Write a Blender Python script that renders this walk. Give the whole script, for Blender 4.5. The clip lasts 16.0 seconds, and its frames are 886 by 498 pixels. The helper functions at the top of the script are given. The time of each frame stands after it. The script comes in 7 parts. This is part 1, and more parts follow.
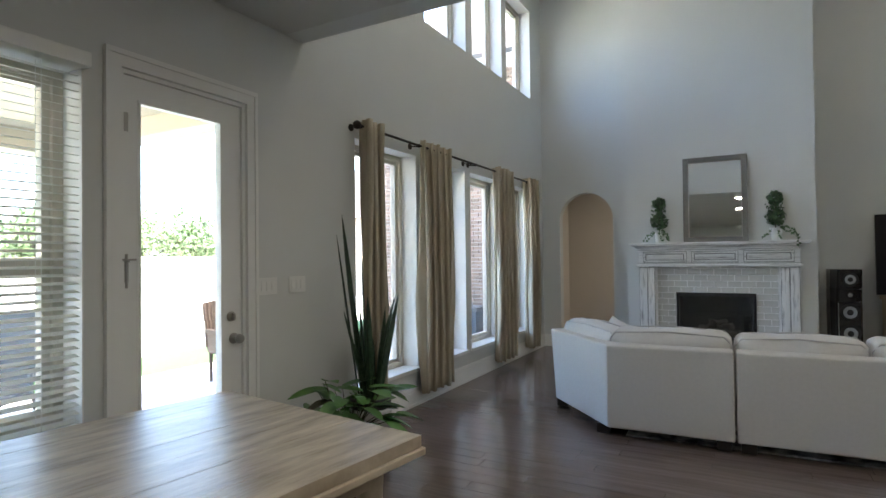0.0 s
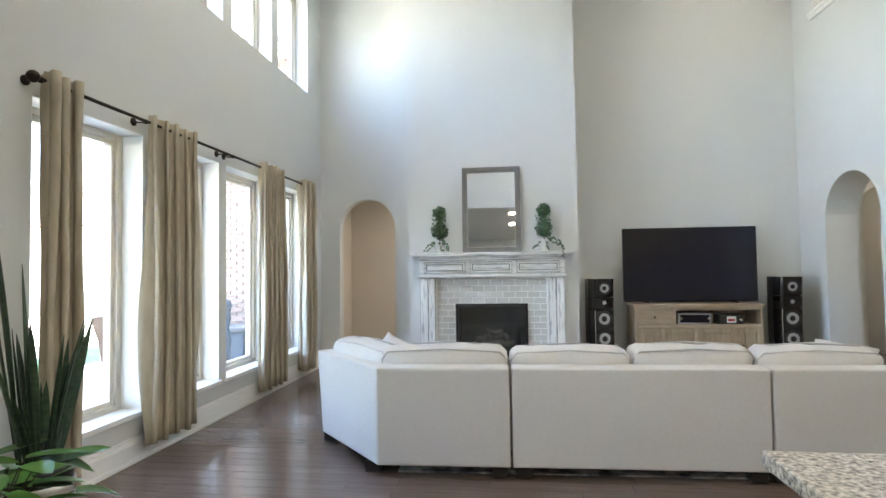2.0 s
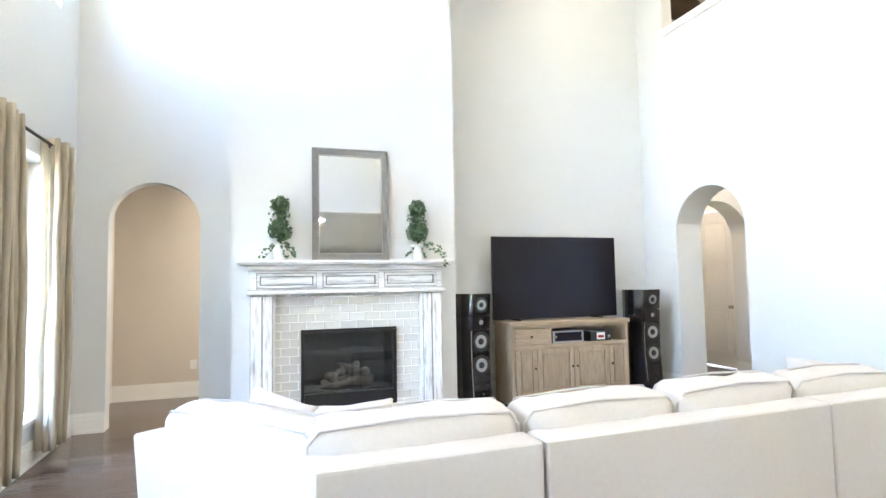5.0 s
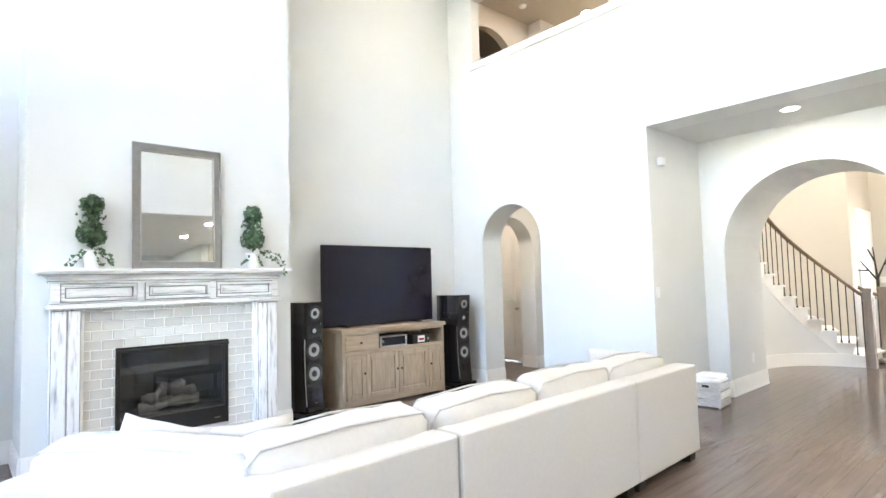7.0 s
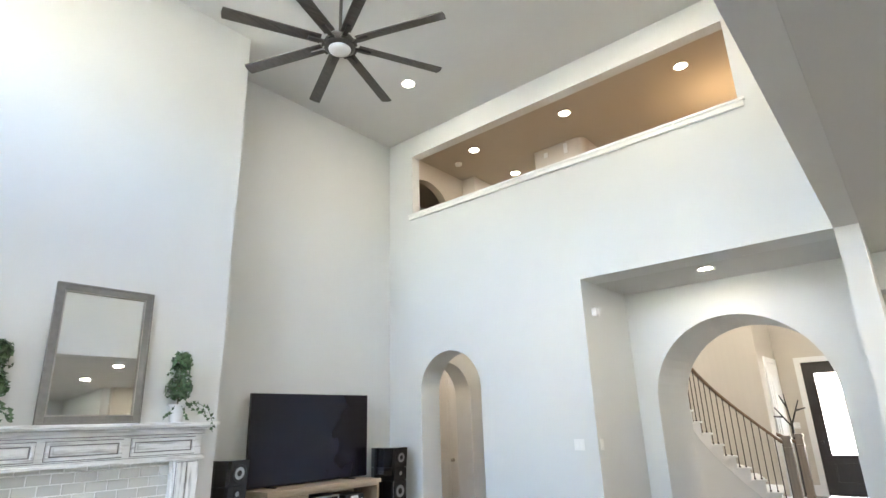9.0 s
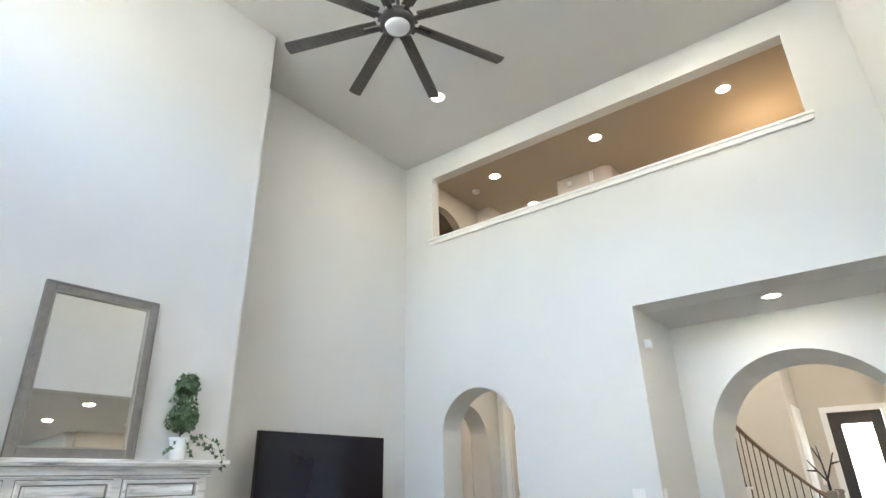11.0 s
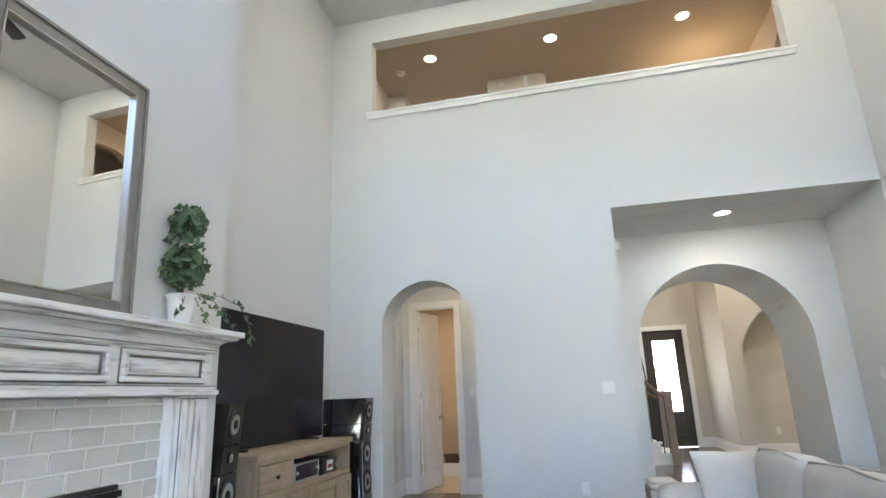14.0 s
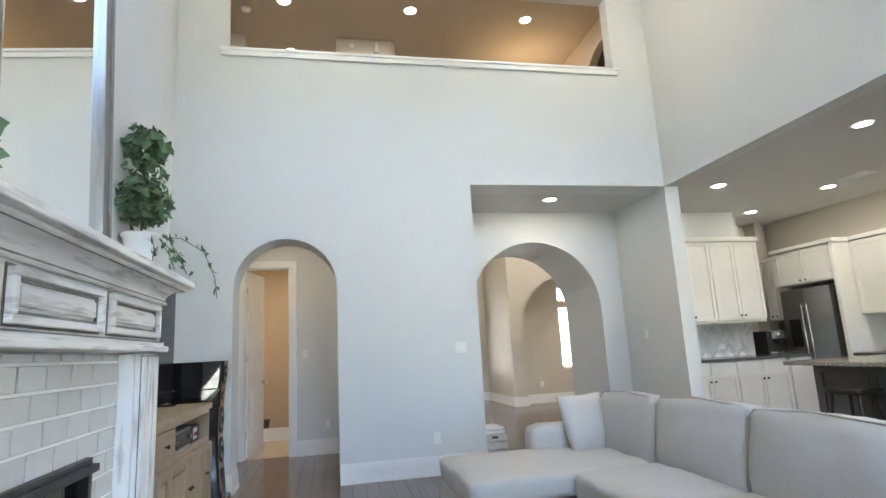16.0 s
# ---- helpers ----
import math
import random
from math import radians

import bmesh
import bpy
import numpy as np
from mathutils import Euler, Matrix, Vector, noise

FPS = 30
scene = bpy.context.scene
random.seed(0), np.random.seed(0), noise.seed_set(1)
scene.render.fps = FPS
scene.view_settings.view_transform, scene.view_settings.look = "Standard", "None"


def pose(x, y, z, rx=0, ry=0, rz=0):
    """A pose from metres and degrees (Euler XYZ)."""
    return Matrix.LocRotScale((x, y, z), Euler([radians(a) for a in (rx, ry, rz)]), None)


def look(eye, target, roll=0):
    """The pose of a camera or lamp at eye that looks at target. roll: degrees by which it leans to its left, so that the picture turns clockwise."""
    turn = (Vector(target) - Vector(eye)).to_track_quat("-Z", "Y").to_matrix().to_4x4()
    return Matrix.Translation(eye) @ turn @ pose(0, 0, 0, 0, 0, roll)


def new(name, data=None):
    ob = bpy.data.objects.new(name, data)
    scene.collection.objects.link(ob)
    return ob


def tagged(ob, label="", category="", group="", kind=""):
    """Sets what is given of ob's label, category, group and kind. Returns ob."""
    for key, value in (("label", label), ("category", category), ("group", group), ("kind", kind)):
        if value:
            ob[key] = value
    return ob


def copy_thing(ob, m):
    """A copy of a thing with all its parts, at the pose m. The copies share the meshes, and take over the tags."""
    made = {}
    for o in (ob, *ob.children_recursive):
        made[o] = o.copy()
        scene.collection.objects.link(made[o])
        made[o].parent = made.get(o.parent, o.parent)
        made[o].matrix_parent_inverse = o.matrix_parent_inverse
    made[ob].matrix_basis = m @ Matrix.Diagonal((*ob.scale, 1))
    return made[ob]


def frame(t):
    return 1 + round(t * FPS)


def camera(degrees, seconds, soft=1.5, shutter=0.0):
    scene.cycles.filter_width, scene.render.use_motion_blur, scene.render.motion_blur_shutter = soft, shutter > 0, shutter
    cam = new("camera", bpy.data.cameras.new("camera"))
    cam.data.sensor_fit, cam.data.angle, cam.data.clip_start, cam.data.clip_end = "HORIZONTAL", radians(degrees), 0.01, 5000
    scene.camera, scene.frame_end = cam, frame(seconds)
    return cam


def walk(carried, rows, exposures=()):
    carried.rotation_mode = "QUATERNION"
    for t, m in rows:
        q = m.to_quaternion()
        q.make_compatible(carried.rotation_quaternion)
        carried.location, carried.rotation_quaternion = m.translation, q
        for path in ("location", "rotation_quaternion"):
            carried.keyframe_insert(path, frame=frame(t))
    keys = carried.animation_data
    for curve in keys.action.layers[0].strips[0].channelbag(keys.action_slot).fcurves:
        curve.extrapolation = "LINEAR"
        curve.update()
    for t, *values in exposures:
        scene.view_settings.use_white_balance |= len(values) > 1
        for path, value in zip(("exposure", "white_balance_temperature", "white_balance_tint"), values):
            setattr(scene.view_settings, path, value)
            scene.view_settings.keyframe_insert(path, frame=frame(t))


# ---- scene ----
cam = camera(77.9, 16.0)
PATH = [
    (0, (0.476, 0.169, 1.44), (-0.479, 1.925, 1.472), -0.7),
    (0.5, (0.478, 0.218, 1.449), (-0.234, 2.087, 1.484), -0.6),
    (1, (0.478, 0.366, 1.45), (-0.046, 2.296, 1.493), -0.8),
    (1.5, (0.492, 0.593, 1.425), (0.131, 2.559, 1.485), -0.8),
    (2, (0.451, 0.964, 1.394), (0.2, 2.947, 1.468), -0.8),
    (2.5, (0.343, 1.313, 1.366), (0.187, 3.305, 1.454), -0.7),
    (3, (0.14, 1.652, 1.361), (0.069, 3.648, 1.466), -0.7),
    (5.5, (-0.849, 2.713, 1.369), (0.001, 4.52, 1.496), -1.1),
    (6, (-1.063, 2.693, 1.381), (0.004, 4.379, 1.506), -1.2),
    (6.5, (-1.238, 2.823, 1.359), (0.019, 4.373, 1.487), -1.5),
    (7, (-1.286, 2.788, 1.42), (0.04, 4.28, 1.542), -1.5),
    (7.5, (-1.379, 2.895, 1.432), (0.037, 4.299, 1.584), -1.9),
    (8, (-1.381, 2.858, 1.483), (0.07, 4.211, 1.739), -2.0),
    (8.5, (-1.448, 2.929, 1.494), (0.028, 4.202, 1.94), -2.0),
    (9, (-1.448, 2.948, 1.524), (0.016, 4.169, 2.129), -1.9),
    (9.5, (-1.394, 3.075, 1.505), (0.062, 4.262, 2.193), -1.8),
    (10, (-1.259, 3.293, 1.489), (0.183, 4.464, 2.231), -1.6),
    (12.5, (-1.445, 5.048, 1.321), (0.195, 5.924, 2.06), -1.6),
    (13, (-1.471, 5.39, 1.325), (0.257, 6.13, 2.008), -1.8),
    (13.5, (-1.466, 5.772, 1.293), (0.347, 6.363, 1.897), -1.9),
    (14, (-1.382, 6.152, 1.249), (0.501, 6.588, 1.762), -2.2),
    (14.5, (-1.269, 6.454, 1.24), (0.648, 6.772, 1.712), -2.4),
    (15, (-1.274, 6.78, 1.25), (0.672, 6.923, 1.689), -2.6),
    (15.5, (-1.421, 6.971, 1.262), (0.536, 6.894, 1.665), -2.9),
    (16, (-1.489, 7.223, 1.235), (0.436, 6.818, 1.597), -3.1),
]
EXPOSURES = [(0.0, 4.15, 6360, 6), (0.5, 4.38, 6400, 6), (1.0, 4.61, 6360, 6), (1.5, 5.02, 6410, 6), (2.0, 5.26, 6480, 6), (2.5, 5.52, 6510, 6), (3.0, 5.74, 6490, 8), (5.5, 6.21, 6430, 8), (7.0, 6.18, 6430, 8), (7.5, 6.0, 6460, 8), (8.0, 5.81, 6490, 8), (9.0, 5.47, 6490, 8), (10.0, 5.47, 6490, 8), (12.5, 5.19, 6460, 7), (14.5, 5.11, 6440, 7), (16.0, 5.14, 6440, 7)]
walk(cam, [(t, look(eye, target, roll)) for t, eye, target, roll in PATH], EXPOSURES)

# ---- sky, sun and lamps ----
world = bpy.data.worlds.new("sky")
scene.world = world
world.use_nodes = True
sky = world.node_tree.nodes.new("ShaderNodeTexSky")
sky.sky_type, sky.sun_disc = "NISHITA", False
sky.sun_elevation, sky.sun_rotation = radians(58), radians(70)
sky.air_density, sky.dust_density = 0.8, 3.5
world.node_tree.links.new(sky.outputs[0], world.node_tree.nodes["Background"].inputs[0])
world.node_tree.nodes["Background"].inputs[1].default_value = 0.15
sun = new("sun", bpy.data.lights.new("sun", "SUN"))
sun.data.energy, sun.data.angle, sun.data.color = 2.2, radians(0.6), (1.0, 0.95, 0.87)
sun.matrix_world = look((9, 3.3, 15.2), (0, 0, 0))


def downlight(x, y, z, watts, warm=(1.0, 0.88, 0.75), size=0.13):
    lamp = new("downlight_lamp", bpy.data.lights.new("downlight_lamp", "AREA"))
    lamp.data.shape, lamp.data.size, lamp.data.energy, lamp.data.color = "DISK", size, watts, warm
    lamp.matrix_world = pose(x, y, z)
    return lamp


# ---- materials ----
def mat(name, color, rough=0.6, metal=0.0, var=0.06, scale=3.0, bump=0.0, bscale=60.0, spec=0.5, stretch=(1, 1, 1), coat=0.0, second=None, amount=0.5, rand=0.0, mid=0.5):
    """A Principled material with slow and fine colour change, an optional second colour and relief."""
    m = bpy.data.materials.new(name)
    m.use_nodes = True
    nt = m.node_tree
    bs = nt.nodes["Principled BSDF"]
    co = nt.nodes.new("ShaderNodeTexCoord")
    mp = nt.nodes.new("ShaderNodeMapping")
    mp.inputs["Scale"].default_value = stretch
    nt.links.new(co.outputs["Object"], mp.inputs[0])
    n1 = nt.nodes.new("ShaderNodeTexNoise")
    n1.inputs["Scale"].default_value, n1.inputs["Detail"].default_value = scale, 6
    nt.links.new(mp.outputs[0], n1.inputs["Vector"])
    ramp = nt.nodes.new("ShaderNodeValToRGB")
    lo, hi = max(0.0, mid - amount / 2), min(1.0, mid + amount / 2)
    ramp.color_ramp.elements[0].position, ramp.color_ramp.elements[1].position = lo, hi
    c2 = second or tuple(min(1, c * (1 + var)) for c in color)
    c1 = color if second else tuple(c * (1 - var) for c in color)
    ramp.color_ramp.elements[0].color, ramp.color_ramp.elements[1].color = (*c1, 1), (*c2, 1)
    nt.links.new(n1.outputs["Fac"], ramp.inputs[0])
    out = ramp.outputs[0]
    if rand:
        info = nt.nodes.new("ShaderNodeObjectInfo")
        geo = nt.nodes.new("ShaderNodeNewGeometry")
        add = nt.nodes.new("ShaderNodeMath")
        add.operation = "ADD"
        fr = nt.nodes.new("ShaderNodeMath")
        fr.operation = "FRACT"
        nt.links.new(info.outputs["Random"], add.inputs[0])
        nt.links.new(geo.outputs["Random Per Island"], add.inputs[1])
        nt.links.new(add.outputs[0], fr.inputs[0])
        rng = nt.nodes.new("ShaderNodeMapRange")
        rng.inputs[3].default_value, rng.inputs[4].default_value = 1 - rand, 1 + rand
        nt.links.new(fr.outputs[0], rng.inputs[0])
        hsv = nt.nodes.new("ShaderNodeHueSaturation")
        nt.links.new(rng.outputs[0], hsv.inputs["Value"])
        nt.links.new(out, hsv.inputs["Color"])
        out = hsv.outputs[0]
    nt.links.new(out, bs.inputs["Base Color"])
    rr = nt.nodes.new("ShaderNodeMapRange")
    rr.inputs[3].default_value, rr.inputs[4].default_value = max(0.02, rough * 0.85), min(1, rough * 1.15)
    nt.links.new(n1.outputs["Fac"], rr.inputs[0])
    nt.links.new(rr.outputs[0], bs.inputs["Roughness"])
    bs.inputs["Metallic"].default_value = metal
    bs.inputs["Specular IOR Level"].default_value = spec
    bs.inputs["Coat Weight"].default_value = coat
    if bump:
        n2 = nt.nodes.new("ShaderNodeTexNoise")
        n2.inputs["Scale"].default_value, n2.inputs["Detail"].default_value = bscale, 4
        nt.links.new(mp.outputs[0], n2.inputs["Vector"])
        bp = nt.nodes.new("ShaderNodeBump")
        bp.inputs["Strength"].default_value, bp.inputs["Distance"].default_value = bump, 0.004
        nt.links.new(n2.outputs["Fac"], bp.inputs["Height"])
        nt.links.new(bp.outputs[0], bs.inputs["Normal"])
    return m


def glow(name, color, strength):
    m = bpy.data.materials.new(name)
    m.use_nodes = True
    bs = m.node_tree.nodes["Principled BSDF"]
    bs.inputs["Base Color"].default_value = (*color, 1)
    bs.inputs["Emission Color"].default_value = (*color, 1)
    bs.inputs["Emission Strength"].default_value = strength
    return m


def glass_mat(name, tint=(1, 1, 1), rough=0.0):
    m = bpy.data.materials.new(name)
    m.use_nodes = True
    bs = m.node_tree.nodes["Principled BSDF"]
    bs.inputs["Base Color"].default_value = (*tint, 1)
    bs.inputs["Transmission Weight"].default_value = 1.0
    bs.inputs["Roughness"].default_value = rough
    bs.inputs["IOR"].default_value = 1.1 if rough == 0 else 1.45
    return m


PAINT = mat("wall_paint", (0.655, 0.665, 0.65), 0.75, var=0.02, scale=1.5, bump=0.06, bscale=140)
CEIL = mat("ceiling_paint", (0.60, 0.60, 0.58), 0.85, var=0.02, scale=1.5, bump=0.08, bscale=120)
TAN = mat("foyer_paint", (0.56, 0.52, 0.45), 0.75, var=0.03, scale=1.5, bump=0.06, bscale=140)
TRIM = mat("trim_white", (0.80, 0.80, 0.78), 0.4, var=0.02, scale=4)
SASH = mat("window_vinyl", (0.62, 0.58, 0.50), 0.5, var=0.04, scale=6)
FLOOR = mat("dark_hardwood", (0.105, 0.080, 0.069), 0.15, var=0.3, scale=3.5, stretch=(0.6, 9, 1), bump=0.05, bscale=30, second=(0.168, 0.130, 0.111), amount=0.6, rand=0.08, spec=0.5)
GROOVE = mat("floor_joint", (0.022, 0.017, 0.015), 0.7)
TILE_FLOOR = mat("bath_tile", (0.50, 0.40, 0.28), 0.4, var=0.12, scale=5)
PIPING = mat("sofa_piping", (0.45, 0.44, 0.425), 0.9, var=0.05, scale=30)
SOFA = mat("sofa_linen", (0.54, 0.525, 0.50), 0.95, var=0.03, scale=40, bump=0.22, bscale=420, spec=0.15)
DARKFOOT = mat("dark_stained_foot", (0.015, 0.012, 0.01), 0.4)
# upright light and dark streaks put fold shading into the linen colour
CURTAIN = mat("curtain_linen_fold_streaks", (0.40, 0.355, 0.265), 0.9, var=0.22, scale=14, bump=0.3, bscale=260, stretch=(1, 1, 0.35), spec=0.1, second=(0.53, 0.475, 0.37), amount=0.6)
IRON = mat("dark_iron", (0.035, 0.027, 0.022), 0.45, metal=0.6, var=0.2, scale=12)
BRICK = mat("brown_brick", (0.20, 0.135, 0.10), 0.9, var=0.3, scale=14, bump=0.5, bscale=60, rand=0.35, second=(0.31, 0.23, 0.185), amount=0.7)
MORTAR = mat("mortar", (0.50, 0.47, 0.43), 0.95, var=0.08, scale=20, bump=0.4, bscale=90)
ROOF = mat("roof_shingle", (0.12, 0.11, 0.10), 0.95, var=0.25, scale=8, bump=0.5, bscale=30, rand=0.2)
CONCRETE = mat("patio_concrete", (0.48, 0.46, 0.43), 0.9, var=0.1, scale=2, bump=0.2, bscale=80)
SOFFIT = mat("soffit_paint", (0.62, 0.55, 0.42), 0.8, var=0.04, scale=3)
GRASS = mat("lawn_grass", (0.03, 0.075, 0.012), 0.95, var=0.35, scale=6, bump=0.8, bscale=200, second=(0.05, 0.11, 0.022), amount=0.6)
DRYGRASS = mat("dry_field", (0.46, 0.45, 0.38), 0.95, var=0.15, scale=0.4, bump=0.5, bscale=40)
GLASS = glass_mat("clear_glass")
PANEGLASS = glass_mat("window_glass")

# ---- mesh helpers ----
def box(bm, x0, x1, y0, y1, z0, z1, m=None):
    c = Matrix.LocRotScale(((x0 + x1) / 2, (y0 + y1) / 2, (z0 + z1) / 2), None, (x1 - x0, y1 - y0, z1 - z0))
    return bmesh.ops.create_cube(bm, size=1, matrix=(m @ c) if m else c)["verts"]


def bevel(bm, width, segments=2):
    bmesh.ops.bevel(bm, geom=list(bm.edges), offset=width, segments=segments, affect="EDGES", profile=0.7, clamp_overlap=True)
    return bm


def bbox(x0, x1, y0, y1, z0, z1, width=0.0, segments=2):
    bm = bmesh.new()
    box(bm, x0, x1, y0, y1, z0, z1)
    return bevel(bm, width, segments) if width else bm


def tube(bm, p, q, r0, r1=None, n=12, caps=True):
    """A tapered round bar from p to q."""
    p, q = Vector(p), Vector(q)
    d = q - p
    m = Matrix.Translation((p + q) / 2) @ d.to_track_quat("Z", "Y").to_matrix().to_4x4()
    bmesh.ops.create_cone(bm, cap_ends=caps, segments=n, radius1=r0, radius2=r0 if r1 is None else r1, depth=d.length, matrix=m)
    return bm


def lathe(bm, profile, n=24, m=None, caps=True):
    """Turns (radius, height) pairs round the z axis."""
    rings = []
    for r, z in profile:
        ring = []
        for i in range(n):
            a = 2 * math.pi * i / n
            v = Vector((r * math.cos(a), r * math.sin(a), z))
            ring.append(bm.verts.new(m @ v if m else v))
        rings.append(ring)
    for a, b in zip(rings, rings[1:]):
        for i in range(n):
            bm.faces.new((a[i], a[(i + 1) % n], b[(i + 1) % n], b[i]))
    if caps:
        bm.faces.new(list(reversed(rings[0])))
        bm.faces.new(rings[-1])
    return bm


def puffed(sx, sy, sz, r, n=8, bulge=(0, 0, 0), rough=0.0, m=None, seed=0):
    """A soft block: rounded edges, swelling faces and slight creases."""
    bm = bmesh.new()
    bmesh.ops.create_cube(bm, size=2)
    bmesh.ops.subdivide_edges(bm, edges=list(bm.edges), cuts=n, use_grid_fill=True)
    h = Vector((sx / 2, sy / 2, sz / 2))
    for v in bm.verts:
        u = v.co.copy()
        p = Vector((u.x * h.x, u.y * h.y, u.z * h.z))
        q = Vector([max(-(h[i] - r), min(h[i] - r, p[i])) for i in range(3)])
        d = p - q
        p = q + d.normalized() * r if d.length > 1e-6 else p
        for i in range(3):
            j, k = (i + 1) % 3, (i + 2) % 3
            if abs(u[i]) > 0.2:
                p[i] += bulge[i] * u[i] * (1 - u[j] ** 2) * (1 - u[k] ** 2)
        if rough:
            p += noise.noise_vector(p * 6 + Vector((seed * 7.1, 0, 0))) * rough
            p += noise.noise_vector(Vector((p.x * 17, p.y * 17, p.z * 6)) + Vector((0, seed * 3.3, 0))) * rough * 0.35
        v.co = m @ p if m else p
    for f in bm.faces:
        f.smooth = True
    return bm


def finish(name, bm, material, smooth=False):
    bmesh.ops.recalc_face_normals(bm, faces=list(bm.faces))
    me = bpy.data.meshes.new(name)
    bm.to_mesh(me)
    bm.free()
    if smooth:
        for p in me.polygons:
            p.use_smooth = True
    me.materials.append(material)
    return me


def part(name, bm, material, parent, label="", smooth=False):
    ob = new(name, finish(name, bm, material, smooth))
    ob.parent = parent
    return tagged(ob, label)


def thing(name, label, category, place=None, group="", kind=""):
    ob = new(name)
    ob.empty_display_size = 0.1
    ob.matrix_world = place or Matrix()
    return tagged(ob, label, category, group, kind)


def structure(name, bm, material, label="", category=""):
    ob = new(name, finish(name, bm, material))
    return tagged(ob, label, category or name.split("_")[0], "", "structure")


def arch_top(u0, u1, top):
    c, r = (u0 + u1) / 2, (u1 - u0) / 2
    return lambda u: top - r + math.sqrt(max(0.0, r * r - (u - c) ** 2))


def panel(axis, at, thick, u0, u1, z0, z1, openings=()):
    """A wall in the plane axis = at, thick along that axis, with rectangular (u0, u1, z0, z1) or arched (u0, u1, z0, top, True) openings."""
    bm = bmesh.new()
    cuts = {u0, u1}
    tops = []
    for o in openings:
        a, b = o[0], o[1]
        cuts |= {a, b}
        if len(o) > 4:
            cuts |= {(a + b) / 2 - (b - a) / 2 * math.cos(math.pi * i / 28) for i in range(29)}
            tops.append((a, b, o[2], arch_top(a, b, o[3])))
        else:
            tops.append((a, b, o[2], lambda u, z=o[3]: z))
    cuts = sorted(c for c in cuts if u0 - 1e-6 <= c <= u1 + 1e-6)
    clean = [cuts[0]]
    for c in cuts[1:]:
        if c - clean[-1] > 1e-4:
            clean.append(c)

    def v(u, w, z):
        return bm.verts.new((at + w, u, z) if axis == "x" else (u, at + w, z))

    def quad(pts):
        bm.faces.new([v(*p) for p in pts])

    for a, b in zip(clean, clean[1:]):
        mid = (a + b) / 2
        here = sorted([t for t in tops if t[0] < mid < t[1]], key=lambda t: t[2])
        lo = (z0, z0)
        spans = []
        for t in here:
            if t[2] > max(lo) + 1e-4:
                spans.append((lo, (t[2], t[2])))
            lo = (t[3](a), t[3](b))
            quad([(a, 0, lo[0]), (b, 0, lo[1]), (b, thick, lo[1]), (a, thick, lo[0])])
            if t[2] > z0 + 1e-4:
                quad([(a, 0, t[2]), (b, 0, t[2]), (b, thick, t[2]), (a, thick, t[2])])
        if min(lo) < z1 - 1e-4:
            spans.append((lo, (z1, z1)))
        for s, e in spans:
            for w in (0, thick):
                quad([(a, w, s[0]), (b, w, s[1]), (b, w, e[1]), (a, w, e[0])])
        quad([(a, 0, z1), (b, 0, z1), (b, thick, z1), (a, thick, z1)])
        if not here or here[0][2] > z0 + 1e-4:
            quad([(a, 0, z0), (b, 0, z0), (b, thick, z0), (a, thick, z0)])
    for t in tops:
        for u in (t[0], t[1]):
            zt = t[3](u)
            if zt > t[2] + 1e-4:
                quad([(u, 0, t[2]), (u, thick, t[2]), (u, thick, zt), (u, 0, zt)])
    for u in (u0, u1):
        quad([(u, 0, z0), (u, thick, z0), (u, thick, z1), (u, 0, z1)])
    bmesh.ops.remove_doubles(bm, verts=list(bm.verts), dist=0.0005)
    return bm


# ---- the plan ----
XW, XR, YB, YF, YH = -2.353, 4.245, 8.772, 8.04, 3.235     # window wall, loft wall, back wall, chimney face, header face
ZC, ZK = 5.87, 3.045                                     # great room and kitchen ceilings
LOW = [(3.84, 4.83), (4.955, 5.93), (6.06, 7.04), (7.17, 8.14)]
HIGH = [(3.90, 4.87), (5.02, 6.0), (6.17, 7.12), (7.28, 8.27)]
SILL, HEAD, USILL, UHEAD = 0.355, 2.46, 3.885, 5.25
DOOR = (1.865, 2.685, 0.0, 2.455)
BLIND = (0.45, 1.685, 0.62, 2.40)
# unseen extra opening, added to bring daylight into the breakfast area
ADDED_OPENING = (-1.05, 0.18, 0.62, 2.40)

# window wall
opens = [(a, b, SILL, HEAD) for a, b in LOW] + [(a, b, USILL, UHEAD) for a, b in HIGH] + [DOOR, BLIND, ADDED_OPENING]
structure("wall_west", panel("x", XW, -0.29, -2.6, YB + 0.2, 0, ZC, opens), PAINT, "light greige painted window wall of the great room", "wall")
# back wall with the small arched doorway
ARCH_L = (-2.066, -1.238, 0.0, 2.43, True)
structure("wall_north", panel("y", YB, 0.16, XW, XR + 0.38, 0, ZC, [ARCH_L]), PAINT, "light greige painted wall behind the fireplace", "wall")
# chimney breast
CH0, CH1 = -0.905, 1.275
structure("wall_chimney", panel("y", YF, YB - YF - 0.004, CH0, CH1, 0, ZC, [(-0.286, 0.633, 0.19, 0.947)]), PAINT, "tall painted chimney breast", "wall")
# loft wall, thick, with arch, wide recess and loft opening
ARCH_R = (7.155, 8.17, 0.0, 2.445, True)
LOFT = (3.735, 8.27, 4.55, 5.53)
bm = panel("x", XR, 0.38, YH - 0.18, YB, 0, 4.2, [ARCH_R, (YH, 5.665, 0.0, 3.045)])
upper = finish("upper", panel("x", XR, 0.16, YH - 0.18, YB, 4.2, ZC, [LOFT]), PAINT)
bm.from_mesh(upper)
bpy.data.meshes.remove(upper)
structure("wall_east", bm, PAINT, "light greige painted wall with loft opening", "wall")
